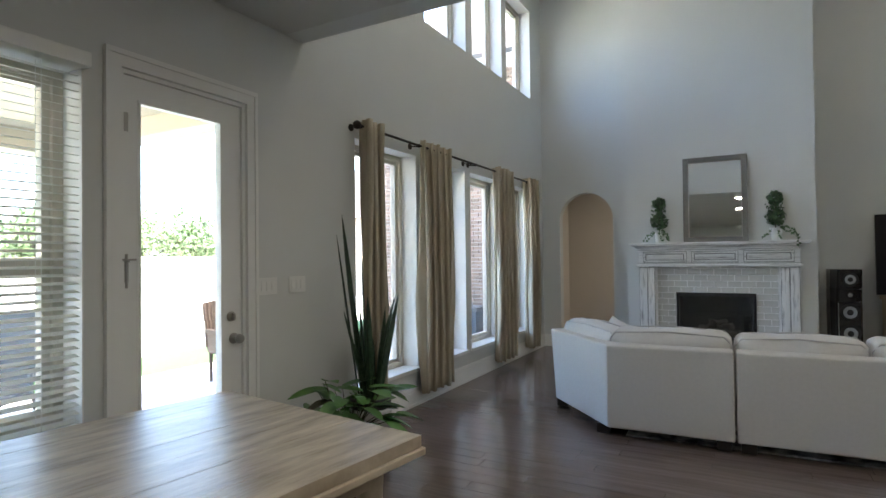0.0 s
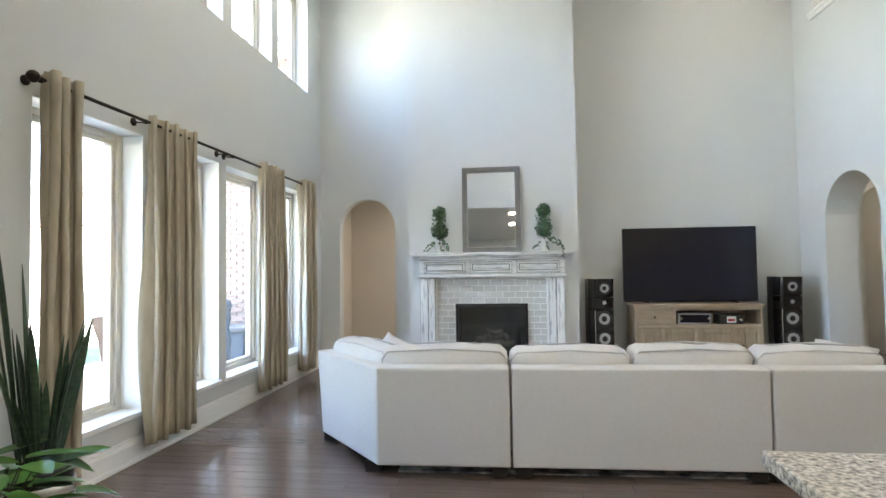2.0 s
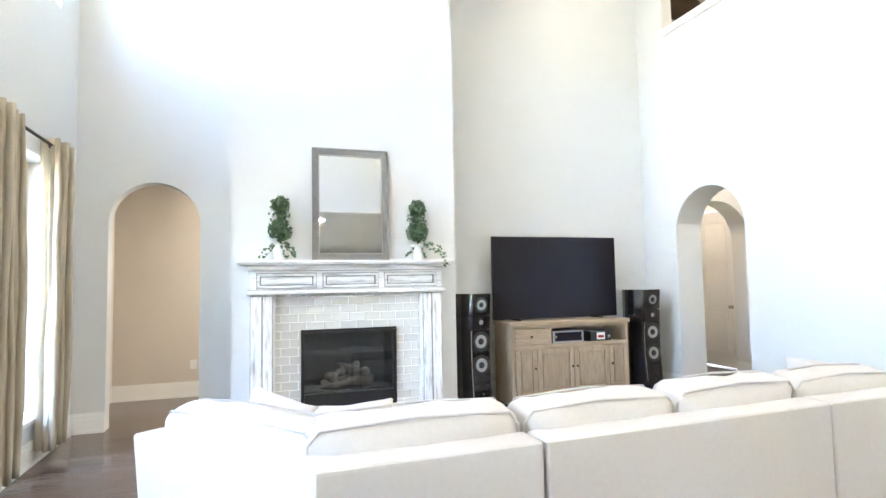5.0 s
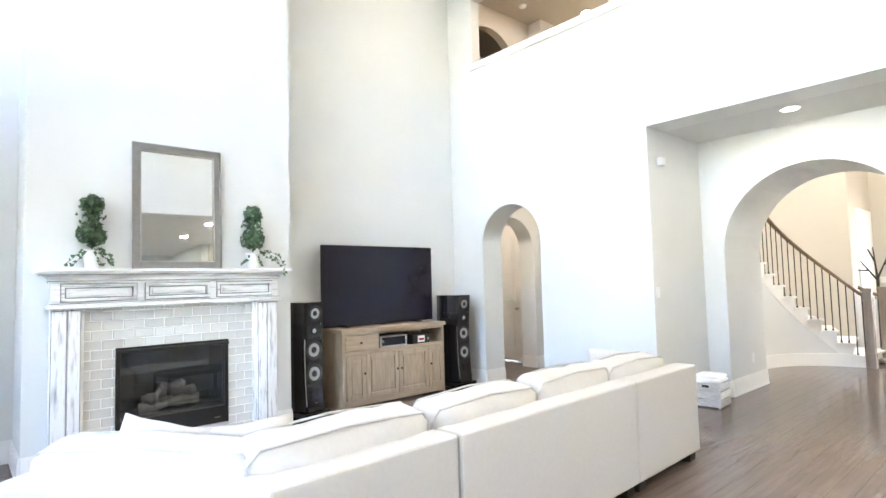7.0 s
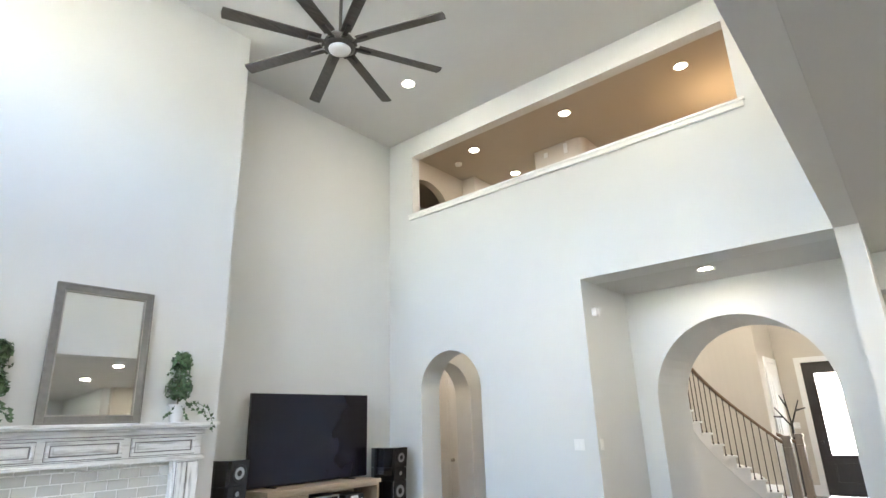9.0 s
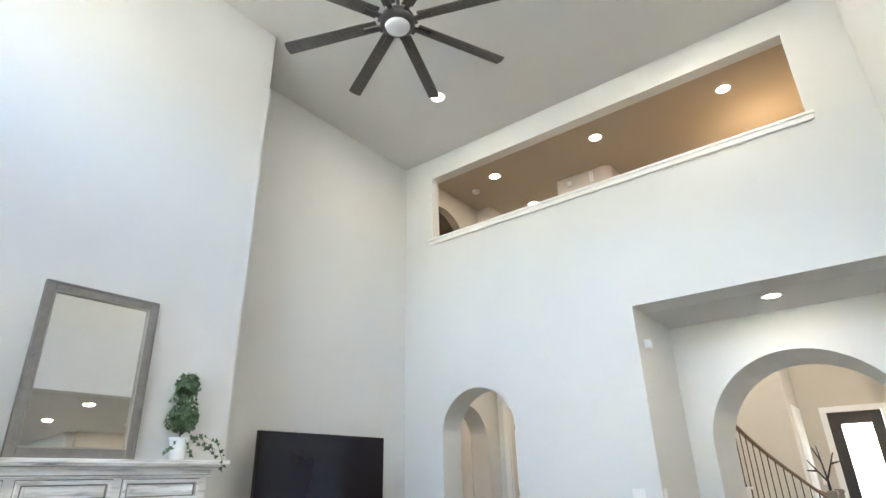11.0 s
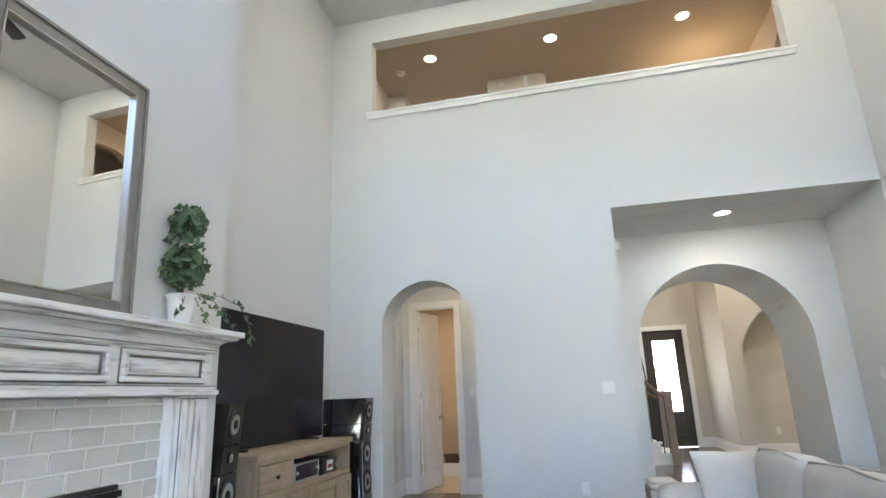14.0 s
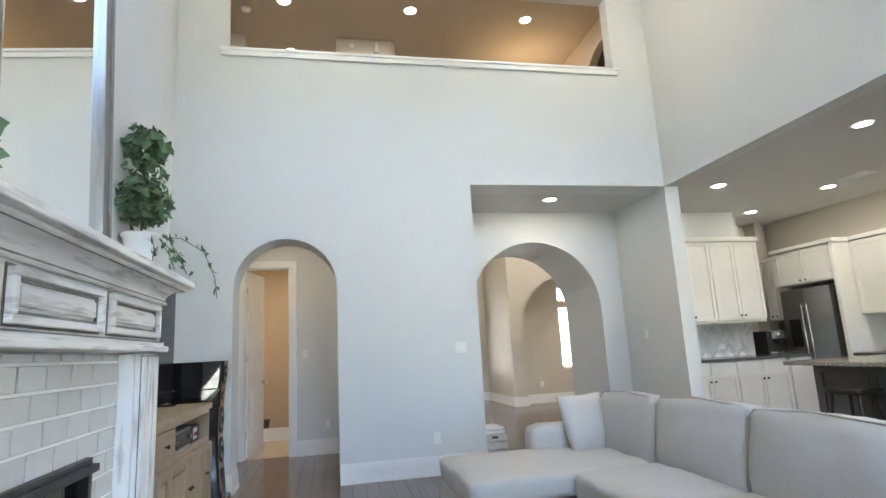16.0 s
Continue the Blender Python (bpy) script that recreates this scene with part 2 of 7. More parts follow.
# recess side walls, back wall with deep arched passage
structure("wall_recess_north", panel("y", 5.665, 0.16, XR + 0.38, 5.5, 0, 3.045), PAINT, "painted side wall of the recess", "wall")
structure("wall_recess_south", panel("y", YH, -0.18, XR + 0.38, 6.66, 0, 3.045), PAINT, "painted end wall between recess and kitchen", "wall")
ARCH_2 = (3.57, 5.42, 0.0, 2.62, True)
structure("wall_passage", panel("x", 5.5, 1.15, YH + 0.002, 5.84, 0, 3.045, [ARCH_2]), PAINT, "thick painted wall with a wide arched passage", "wall")
bm = bmesh.new()
box(bm, XR + 0.384, 6.66, YH - 0.18, 5.84, 3.045, 3.2)
structure("ceiling_recess", bm, CEIL, "painted ceiling of the recess", "ceiling")
# header above the kitchen side
structure("wall_header", panel("y", YH, -0.18, XW, XR, ZK, ZC), PAINT, "tall painted header wall above the kitchen opening", "wall")
bm = bmesh.new()
box(bm, XW - 0.18, XR + 0.38, YH - 0.3, YB + 0.2, ZC, ZC + 0.15)
structure("ceiling_great_room", bm, CEIL, "high flat painted ceiling", "ceiling")
bm = bmesh.new()
box(bm, XW - 0.18, 7.4, -2.8, YH - 0.182, ZK, ZK + 0.15)
structure("ceiling_kitchen", bm, CEIL, "flat painted kitchen ceiling", "ceiling")
# kitchen and breakfast walls
# same greige as the chase, with warm shade put into the colour
KITCHENSHADE = mat("kitchen_paint_shaded", (0.56, 0.525, 0.46), 0.75, var=0.03, scale=1.5, bump=0.06, bscale=140)
structure("wall_kitchen_east", panel("x", 5.85, 0.16, 0.95, YH - 0.182, 0, ZK), KITCHENSHADE, "painted kitchen wall", "wall")
structure("wall_kitchen_corner", panel("x", 6.45, 0.14, -0.24, 1.11, 0, ZK), KITCHENSHADE, "painted kitchen wall in the corner recess", "wall")
structure("wall_kitchen_return", panel("y", 0.95, 0.16, 6.012, 6.448, 0, ZK), KITCHENSHADE, "painted return of the corner recess", "wall")
structure("wall_kitchen_south", panel("y", -0.10, -0.14, 3.2, 6.448, 0, ZK), KITCHENSHADE, "painted kitchen wall behind the refrigerator", "wall")
structure("wall_kitchen_chase", panel("x", 5.52, 0.328, 1.27, YH - 0.182, 2.66, ZK - 0.002), PAINT, "painted boxed chase above the cabinets", "wall")
structure("wall_south", panel("y", -2.6, -0.16, XW - 0.18, 6.2, 0, ZK), PAINT, "painted rear wall of the breakfast area", "wall")
structure("wall_kitchen_west", panel("x", 3.2, -0.16, -2.598, -0.24, 0, ZK), PAINT, "painted kitchen return wall", "wall")
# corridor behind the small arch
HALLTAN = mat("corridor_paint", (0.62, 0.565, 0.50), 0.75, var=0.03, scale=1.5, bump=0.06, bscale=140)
structure("wall_corridor_north", panel("y", 10.3, 0.12, XW, 1.5, 0, 2.75), HALLTAN, "warm painted corridor wall", "wall")
structure("wall_corridor_west", panel("x", XW, -0.16, YB + 0.16, 10.42, 0, 2.75), HALLTAN, "warm painted corridor end wall", "wall")
structure("wall_corridor_east", panel("x", 1.5, 0.12, YB + 0.16, 10.42, 0, 2.75), HALLTAN, "warm painted corridor end wall", "wall")
bm = bmesh.new()
box(bm, XW, 1.5, YB + 0.16, 10.42, 2.75, 2.85)
structure("ceiling_corridor", bm, CEIL, "low corridor ceiling", "ceiling")
# vestibule behind the right-hand arch
BATH = (7.755, 8.335, 0.0, 2.44)
HALLDOOR = (9.11, 9.83, 0.0, 2.44)
structure("wall_vestibule_east", panel("x", 6.1, 0.12, 5.84, 10.6, 0, 2.85, [BATH, HALLDOOR]), PAINT, "painted vestibule wall with door openings", "wall")
structure("wall_vestibule_south", panel("y", 7.0, -0.12, XR + 0.384, 6.1, 0, 2.85), PAINT, "painted vestibule side wall", "wall")
structure("wall_vestibule_north", panel("y", 8.52, 0.3, XR + 0.384, 6.098, 0, 2.85, [(4.72, 5.80, 0.0, 2.42, True)]), PAINT, "painted wall with an inner arch", "wall")
structure("wall_hall_west", panel("x", XR + 0.38, -0.12, YB + 0.17, 10.6, 0, 2.85), PAINT, "painted hall wall", "wall")
structure("wall_hall_north", panel("y", 10.6, 0.12, XR + 0.2, 6.3, 0, 2.85), PAINT, "painted hall end wall", "wall")
bm = bmesh.new()
box(bm, XR + 0.384, 8.72, 7.2, 10.72, 2.86, 2.96)
structure("ceiling_vestibule", bm, CEIL, "vestibule ceiling", "ceiling")
# warm lamplight and shadow are put into this brown wall colour
BATHSHADE = mat("powder_room_warm_shade", (0.52, 0.40, 0.27), 0.75, var=0.03, scale=1.5, bump=0.06, bscale=140)
structure("wall_bath_east", panel("x", 8.62, 0.1, 7.2, 9.0, 0, 2.855), BATHSHADE, "powder room wall, warm light put into its brown", "wall")
structure("wall_bath_north", panel("y", 8.9, 0.1, 6.22, 8.62, 0, 2.855), BATHSHADE, "powder room wall, warm light put into its brown", "wall")
structure("wall_bath_south", panel("y", 7.3, -0.1, 6.22, 8.62, 0, 2.855), BATHSHADE, "powder room wall, warm light put into its brown", "wall")
structure("wall_closet", panel("x", 7.2, 0.1, 9.0, 10.6, 0, 2.855), TAN, "closet wall", "wall")
# loft room
XL = XR + 0.164
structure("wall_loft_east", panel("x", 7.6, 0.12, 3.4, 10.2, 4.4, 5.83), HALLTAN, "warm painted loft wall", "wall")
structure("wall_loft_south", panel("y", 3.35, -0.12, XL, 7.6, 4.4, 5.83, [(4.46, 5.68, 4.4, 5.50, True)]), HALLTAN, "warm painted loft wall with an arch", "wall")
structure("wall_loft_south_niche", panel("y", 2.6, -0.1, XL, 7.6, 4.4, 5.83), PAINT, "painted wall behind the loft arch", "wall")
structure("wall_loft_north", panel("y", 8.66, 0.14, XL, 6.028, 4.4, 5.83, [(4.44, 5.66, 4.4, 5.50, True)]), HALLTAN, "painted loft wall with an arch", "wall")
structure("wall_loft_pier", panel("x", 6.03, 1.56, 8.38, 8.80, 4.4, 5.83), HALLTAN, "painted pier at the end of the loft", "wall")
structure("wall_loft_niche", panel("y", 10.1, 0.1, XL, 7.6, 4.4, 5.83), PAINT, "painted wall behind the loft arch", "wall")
bm = bmesh.new()
ends = [(6.0, 7.08), (6.0, 6.34)] + [(6.14 - 0.14 * math.cos(a), 6.34 - 0.14 * math.sin(a)) for a in (0.4, 0.8, 1.2, 1.57)] + [(7.58, 6.20), (7.58, 7.08)]
lo = [bm.verts.new((x, y, 4.4)) for x, y in ends]
hi = [bm.verts.new((x, y, 5.829)) for x, y in ends]
bm.faces.new(lo)
bm.faces.new(hi)
for i in range(len(ends)):
    j = (i + 1) % len(ends)
    bm.faces.new((lo[i], lo[j], hi[j], hi[i]))
structure("wall_loft_block", bm, HALLTAN, "painted closet block with a rounded corner in loft", "wall")
# floor out of view, given a tan tone to bounce warm light up
LOFTBOUNCE = mat("loft_floor_bounce", (0.42, 0.32, 0.21), 0.95, var=0.12, scale=30, bump=0.5, bscale=300)
bm = bmesh.new()
box(bm, XL, 7.72, 2.5, 10.2, 4.2, 4.4)
structure("floor_loft", bm, LOFTBOUNCE, "unseen loft floor, tan to bounce warm light", "floor")
bm = bmesh.new()
box(bm, XL, 7.72, 2.5, 10.2, 5.832, 5.95)
# the loft's dim, warm light is put into this ceiling colour
LOFTCEIL = mat("loft_ceiling_dimmed", (0.46, 0.415, 0.35), 0.85, var=0.03, scale=1.5, bump=0.08, bscale=120)
structure("ceiling_loft", bm, LOFTCEIL, "loft ceiling, dim warm light in its taupe", "ceiling")
# unseen end walls, added to keep outside light out of the niches
for n, x, w, y0, y1 in (("wall_loft_north_end", XL, -0.1, 8.94, 10.2), ("wall_loft_south_end", XL, -0.1, 2.5, 3.05), ("wall_loft_south_return", 7.6, 0.12, 2.5, 3.398)):
    structure(n, panel("x", x, w, y0, y1, 4.2, 5.83), PAINT, "unseen added end wall closing a loft niche", "wall")
# foyer
FD = (3.86, 4.70, 0.0, 2.44)
XD, YD, XN = 11.6, 3.5, 9.72
structure("wall_foyer_east", panel("x", XD, 0.16, YD - 0.2, 9.0, 0, ZC, [FD]), TAN, "warm painted foyer front wall", "wall")
structure("wall_foyer_south", panel("y", YD, -0.2, XN + 0.362, XD - 0.002, 0, ZC), TAN, "warm painted foyer side wall", "wall")
structure("wall_foyer_niche", panel("x", XN, 0.36, 0.3, YD, 0, ZC, [(1.30, 3.22, 0.0, 2.66, True)]), TAN, "warm painted wall with an arched recess", "wall")
structure("wall_niche_back", panel("x", XN + 0.364, 0.14, 0.3, YD - 0.202, 0, ZC, [(1.88, 2.24, 0.72, 2.06), (1.88, 2.24, 2.16, 2.50)]), TAN, "warm painted wall with a narrow window", "wall")
structure("wall_foyer_dining", panel("y", 0.3, -0.14, 6.21, 10.4, 0, ZC), TAN, "warm painted dining wall", "wall")
structure("wall_foyer_dining_west", panel("x", 6.66, 0.14, 0.3, YH - 0.3, 0, ZC), TAN, "painted wall", "wall")
structure("wall_foyer_west_upper", panel("x", 6.74, 0.13, 7.2, 8.998, 2.97, ZC), TAN, "warm painted upper stair wall", "wall")
structure("wall_foyer_west", panel("x", 6.52, 0.13, 5.845, 7.198, 0, 4.198), TAN, "warm painted wall under the stair", "wall")
structure("wall_foyer_over", panel("x", 6.88, 0.25, 0.3, 8.998, 3.21, ZC), TAN, "warm painted wall over the passage", "wall")
structure("wall_foyer_closet", panel("y", 5.12, 0.12, 9.97, XD - 0.002, 0, ZC), TAN, "warm painted foyer wall with a closed door", "wall")
structure("wall_foyer_north", panel("y", 9.0, 0.14, 6.4, 11.8, 0, ZC), TAN, "warm painted stair wall", "wall")
bm = bmesh.new()
box(bm, 6.2, 11.8, 0.1, 9.2, ZC + 0.002, ZC + 0.12)
structure("ceiling_foyer", bm, CEIL, "high foyer ceiling", "ceiling")

# floors
bm = bmesh.new()
box(bm, XW - 0.18, 11.8, -2.8, 10.8, -0.12, -0.012)
structure("floor", bm, GROOVE, "dark hardwood plank floor", "floor")
bm = bmesh.new()
box(bm, 6.16, 7.7, 7.3, 8.9, -0.011, 0.002)
structure("floor_bath", bm, TILE_FLOOR, "tan tile floor of the powder room", "floor")


# baseboards
def skirting(name, axis, at, side, u0, u1, h=0.19):
    """A stepped white baseboard on the given side of a wall face."""
    bm = bmesh.new()
    for d, z0, z1 in ((0.018, -0.011, h - 0.05), (0.024, -0.011, 0.03), (0.014, h - 0.05, h - 0.02), (0.008, h - 0.02, h)):
        w = sorted((at + side * 0.001, at + side * d))
        if axis == "x":
            box(bm, w[0], w[1], u0, u1, z0, z1)
        else:
            box(bm, u0, u1, w[0], w[1], z0, z1)
    ob = structure(name, bm, TRIM, "tall stepped white baseboard", "baseboard")
    return ob


skirting("baseboard", "x", XW, 1, 2.78, YB)
skirting("baseboard", "x", XW, 1, -2.6, 1.77)
skirting("baseboard", "y", YB, -1, XW, -2.066)
skirting("baseboard", "y", YB, -1, -1.238, CH0)
skirting("baseboard", "y", YB, -1, CH1, XR)
skirting("baseboard", "x", CH0, -1, YF, YB)
skirting("baseboard", "x", CH1, 1, YF, YB)
skirting("baseboard", "y", YF, -1, CH0, -0.76)
skirting("baseboard", "y", YF, -1, 1.11, CH1)
skirting("baseboard", "x", XR, -1, 8.17, YB)
skirting("baseboard", "x", XR, -1, 5.665, 7.155)
skirting("baseboard", "y", 8.17, -1, XR, XR + 0.38)
skirting("baseboard", "y", 5.665, -1, XR, 5.5)
skirting("baseboard", "x", 5.5, -1, 5.42, 5.665)
skirting("baseboard", "x", 5.5, -1, YH, 3.57)
skirting("baseboard", "y", 5.42, -1, 5.5, 6.65)
skirting("baseboard", "y", 3.57, 1, 5.5, 6.65)
skirting("baseboard", "y", YH, 1, XR, 5.5)
skirting("baseboard", "x", XR, -1, YH - 0.18, YH)
skirting("baseboard", "y", 10.3, -1, XW, 1.5)
skirting("baseboard", "x", 6.1, -1, 7.0, BATH[0] - 0.09)
skirting("baseboard", "x", 6.1, -1, BATH[1] + 0.09, 8.52)
skirting("baseboard", "x", 5.80, -1, 8.52, 8.82)
skirting("baseboard", "y", 8.52, -1, 5.80, 6.1)
skirting("baseboard", "y", 8.9, -1, 6.22, 7.7)
skirting("baseboard", "x", 7.7, -1, 7.3, 8.9)
skirting("baseboard", "x", XD, -1, YD, FD[0] - 0.1)
skirting("baseboard", "x", XD, -1, FD[1] + 0.1, 9.0)
skirting("baseboard", "y", YD, 1, XN, XD)
skirting("baseboard", "x", XN, -1, 3.22, YD)
skirting("baseboard", "y", 3.22, -1, XN, XN + 0.364)
skirting("baseboard", "x", XN + 0.364, -1, 1.30, 3.22)

# loft ledge
bm = bmesh.new()
box(bm, XR - 0.032, XR + 0.16, 3.675, 8.345, 4.528, 4.560)
box(bm, XR - 0.022, XR - 0.001, 3.69, 8.33, 4.470, 4.5275)
structure("trim_loft_ledge", bevel(bm, 0.004), TRIM, "white moulded ledge under the loft opening", "ledge")


# ---- windows ----
def window_unit(name, y0, y1, z0, z1, x=XW, sill=True, rail=False):
    """Vinyl frame deep in the reveal, with glass and a white sill board."""
    w = tagged(new(name), "tan vinyl framed fixed window, seen or added, in a white reveal", "window", "", "structure")
    xo = x - 0.215
    f = 0.055
    bm = bmesh.new()
    for a, b, c, d in ((y0, y0 + f, z0, z1), (y1 - f, y1, z0, z1), (y0 + f, y1 - f, z0, z0 + f), (y0 + f, y1 - f, z1 - f, z1)):
        box(bm, xo - 0.05, xo + 0.045, a, b, c, d)
    part("window_frame", bevel(bm, 0.004), SASH, w)
    bm = bmesh.new()
    g = f + 0.035
    for a, b, c, d in ((y0 + f, y0 + g, z0 + f, z1 - f), (y1 - g, y1 - f, z0 + f, z1 - f), (y0 + g, y1 - g, z0 + f, z0 + g), (y0 + g, y1 - g, z1 - g, z1 - f)):
        box(bm, xo - 0.04, xo + 0.02, a, b, c, d)
    if rail:
        zm = (z0 + z1) / 2 - 0.1
        box(bm, xo - 0.04, xo + 0.03, y0 + g, y1 - g, zm - 0.04, zm + 0.04)
    part("sash", bevel(bm, 0.004), SASH, w)
    pane = part("pane", bbox(xo - 0.012, xo - 0.006, y0 + g, y1 - g, z0 + g, z1 - g), PANEGLASS, w, "clear glass")
    pane.visible_shadow = False
    bm = bmesh.new()
    for a, b, c, d in ((y0, y0 + 0.006, z0, z1), (y1 - 0.006, y1, z0, z1), (y0, y1, z1 - 0.006, z1)):
        box(bm, xo + 0.045, x - 0.001, a, b, c, d)
    part("jamb_liner", bm, TRIM, w, "white painted reveal")
    if sill:
        part("window_sill", bbox(xo + 0.046, x + 0.03, y0 - 0.02, y1 + 0.02, z0 - 0.025, z0 + 0.012, 0.005), TRIM, w, "white sill board")
    return w


k = 1
for a, b in LOW:
    window_unit(f"window_{k}", a, b, SILL, HEAD)
    k += 1
for a, b in HIGH:
    window_unit(f"window_{k}", a, b, USILL, UHEAD, sill=False)
    k += 1

# ---- more materials ----
MANTEL = mat("distressed_white_paint", (0.40, 0.39, 0.38), 0.65, scale=4.5, stretch=(1.0, 5, 12), second=(0.79, 0.79, 0.78), amount=0.26, mid=0.40, bump=0.25, bscale=22)
LEGPAINT = mat("distressed_upright_paint", (0.34, 0.33, 0.325), 0.65, scale=4.0, stretch=(9, 5, 1.0), second=(0.79, 0.79, 0.78), amount=0.24, mid=0.43, bump=0.25, bscale=22)
for m in (MANTEL, LEGPAINT):
    r = [n for n in m.node_tree.nodes if n.type == "VALTORGB"][0].color_ramp
    r.elements[0].position, r.elements[1].position = 0.28, 0.485
RUBBED = mat("rubbed_grey_edge", (0.10, 0.097, 0.093), 0.6, scale=9, second=(0.36, 0.36, 0.35), amount=0.5)
TILE = mat("glazed_greige_tile", (0.64, 0.635, 0.60), 0.16, var=0.06, scale=5, rand=0.05, spec=0.5)
GROUT = mat("white_grout", (0.84, 0.84, 0.82), 0.9)
BLACKMETAL = mat("black_painted_steel", (0.012, 0.012, 0.013), 0.35, var=0.1, scale=10)
# lining lightened to stand in for the veil of reflections on the glass
FIREBOX = mat("firebox_lining_veil", (0.05, 0.052, 0.056), 0.8, var=0.15, scale=10)
LOG = mat("ceramic_log", (0.13, 0.122, 0.112), 0.95, var=0.4, scale=18, bump=0.8, bscale=30)
PEWTER = mat("pewter_frame", (0.22, 0.215, 0.205), 0.42, metal=0.3, var=0.12, scale=20, stretch=(1, 1, 1), bump=0.1, bscale=90)
MIRROR = mat("mirror_silver", (0.86, 0.87, 0.86), 0.015, metal=1.0, var=0.0)
POTWHITE = mat("white_ceramic", (0.80, 0.80, 0.79), 0.25, var=0.02)
IVY = mat("ivy_leaf", (0.035, 0.08, 0.035), 0.42, var=0.3, scale=12, rand=0.5, second=(0.10, 0.18, 0.085), amount=0.7)
SNAKE = mat("snake_plant_leaf", (0.018, 0.045, 0.022), 0.4, var=0.3, scale=14, stretch=(1, 1, 3), second=(0.055, 0.095, 0.055), amount=0.4, rand=0.15)
POTHOS = mat("pothos_leaf", (0.045, 0.14, 0.03), 0.35, var=0.25, scale=10, second=(0.12, 0.26, 0.06), amount=0.5, rand=0.25)
STEM = mat("plant_stem", (0.06, 0.06, 0.03), 0.7, var=0.3)
SOIL = mat("potting_soil", (0.02, 0.015, 0.011), 0.95, var=0.4, scale=40, bump=0.8, bscale=80)
TVBLACK = mat("tv_screen", (0.010, 0.009, 0.015), 0.18, var=0.05, spec=0.35)
PIANO = mat("black_lacquer", (0.006, 0.006, 0.007), 0.08, var=0.1, scale=5, coat=0.5)
CONE = mat("speaker_cone", (0.32, 0.32, 0.32), 0.5, var=0.1, scale=20)
RUBBER = mat("speaker_surround", (0.012, 0.012, 0.012), 0.6)
CHROME = mat("polished_metal", (0.70, 0.70, 0.70), 0.15, metal=1.0, var=0.03)
NICKEL = mat("satin_nickel", (0.42, 0.40, 0.37), 0.3, metal=1.0, var=0.05)
OAK = mat("washed_oak", (0.30, 0.225, 0.15), 0.6, scale=4, stretch=(1.5, 4, 10), second=(0.44, 0.35, 0.25), amount=0.55, bump=0.25, bscale=30, rand=0.06)
OAKV = mat("washed_oak_upright", (0.30, 0.225, 0.15), 0.6, scale=4, stretch=(10, 4, 1.5), second=(0.44, 0.35, 0.25), amount=0.55, bump=0.25, bscale=30, rand=0.06)
TABLEWOOD = mat("table_oak", (0.30, 0.235, 0.165), 0.34, scale=2.6, stretch=(8, 1.5, 2), second=(0.64, 0.56, 0.44), amount=0.42, bump=0.8, bscale=9, rand=0.10)
SMOKED = glass_mat("smoked_glass", (0.62, 0.68, 0.68))
FIREGLASS = glass_mat("fire_screen_glass", (0.70, 0.74, 0.76))
FIREGLASS.node_tree.nodes["Principled BSDF"].inputs["IOR"].default_value = 1.6
SLAT = bpy.data.materials.new("blind_slat")
SLAT.use_nodes = True
nt = SLAT.node_tree
nt.nodes["Principled BSDF"].inputs["Base Color"].default_value = (0.80, 0.80, 0.77, 1)
nt.nodes["Principled BSDF"].inputs["Roughness"].default_value = 0.45
tl = nt.nodes.new("ShaderNodeBsdfTranslucent")
tl.inputs[0].default_value = (0.80, 0.80, 0.74, 1)
mx = nt.nodes.new("ShaderNodeMixShader")
mx.inputs[0].default_value = 0.35
nt.links.new(nt.nodes["Principled BSDF"].outputs[0], mx.inputs[1])
nt.links.new(tl.outputs[0], mx.inputs[2])
nt.links.new(mx.outputs[0], nt.nodes["Material Output"].inputs[0])
WALNUT = mat("stair_oak", (0.14, 0.085, 0.05), 0.35, scale=6, stretch=(3, 3, 3), second=(0.21, 0.135, 0.08), amount=0.5)
GREYWOOD = mat("grey_newel", (0.20, 0.16, 0.125), 0.45, scale=6, stretch=(6, 6, 1), second=(0.28, 0.23, 0.185), amount=0.5)
FANWOOD = mat("weathered_fan_blade", (0.075, 0.068, 0.06), 0.6, scale=7, stretch=(1.5, 14, 4), second=(0.15, 0.137, 0.12), amount=0.5, bump=0.3, bscale=30)
FANMETAL = mat("fan_motor_metal", (0.12, 0.115, 0.11), 0.4, metal=0.7, var=0.1)
OPAL = mat("opal_glass", (0.80, 0.80, 0.79), 0.35, var=0.02)
PLASTIC = mat("white_plastic", (0.78, 0.78, 0.76), 0.4, var=0.02)
CABWHITE = mat("cabinet_white", (0.74, 0.735, 0.70), 0.4, var=0.03, scale=3)
STEEL = mat("stainless_steel", (0.30, 0.30, 0.30), 0.3, metal=0.9, var=0.06, scale=4, stretch=(1, 1, 12))
GRANITE = mat("speckled_granite", (0.10, 0.095, 0.085), 0.16, scale=75, second=(0.46, 0.42, 0.36), amount=0.35, var=0.3)
DARKSTONE = mat("dark_counter", (0.05, 0.05, 0.052), 0.15, var=0.4, scale=40, second=(0.14, 0.135, 0.13), amount=0.4)
ISLAND = mat("island_grey", (0.095, 0.10, 0.11), 0.5, var=0.04, scale=3)
DOORDARK = mat("dark_front_door", (0.035, 0.028, 0.025), 0.4, var=0.2, scale=8, stretch=(6, 6, 1))
WICKER = mat("wicker", (0.13, 0.085, 0.055), 0.8, var=0.4, scale=60, bump=0.9, bscale=160)
WHITEWASH = mat("whitewashed_crate", (0.45, 0.44, 0.42), 0.7, scale=6, stretch=(2, 2, 10), second=(0.66, 0.65, 0.63), amount=0.5, bump=0.2)
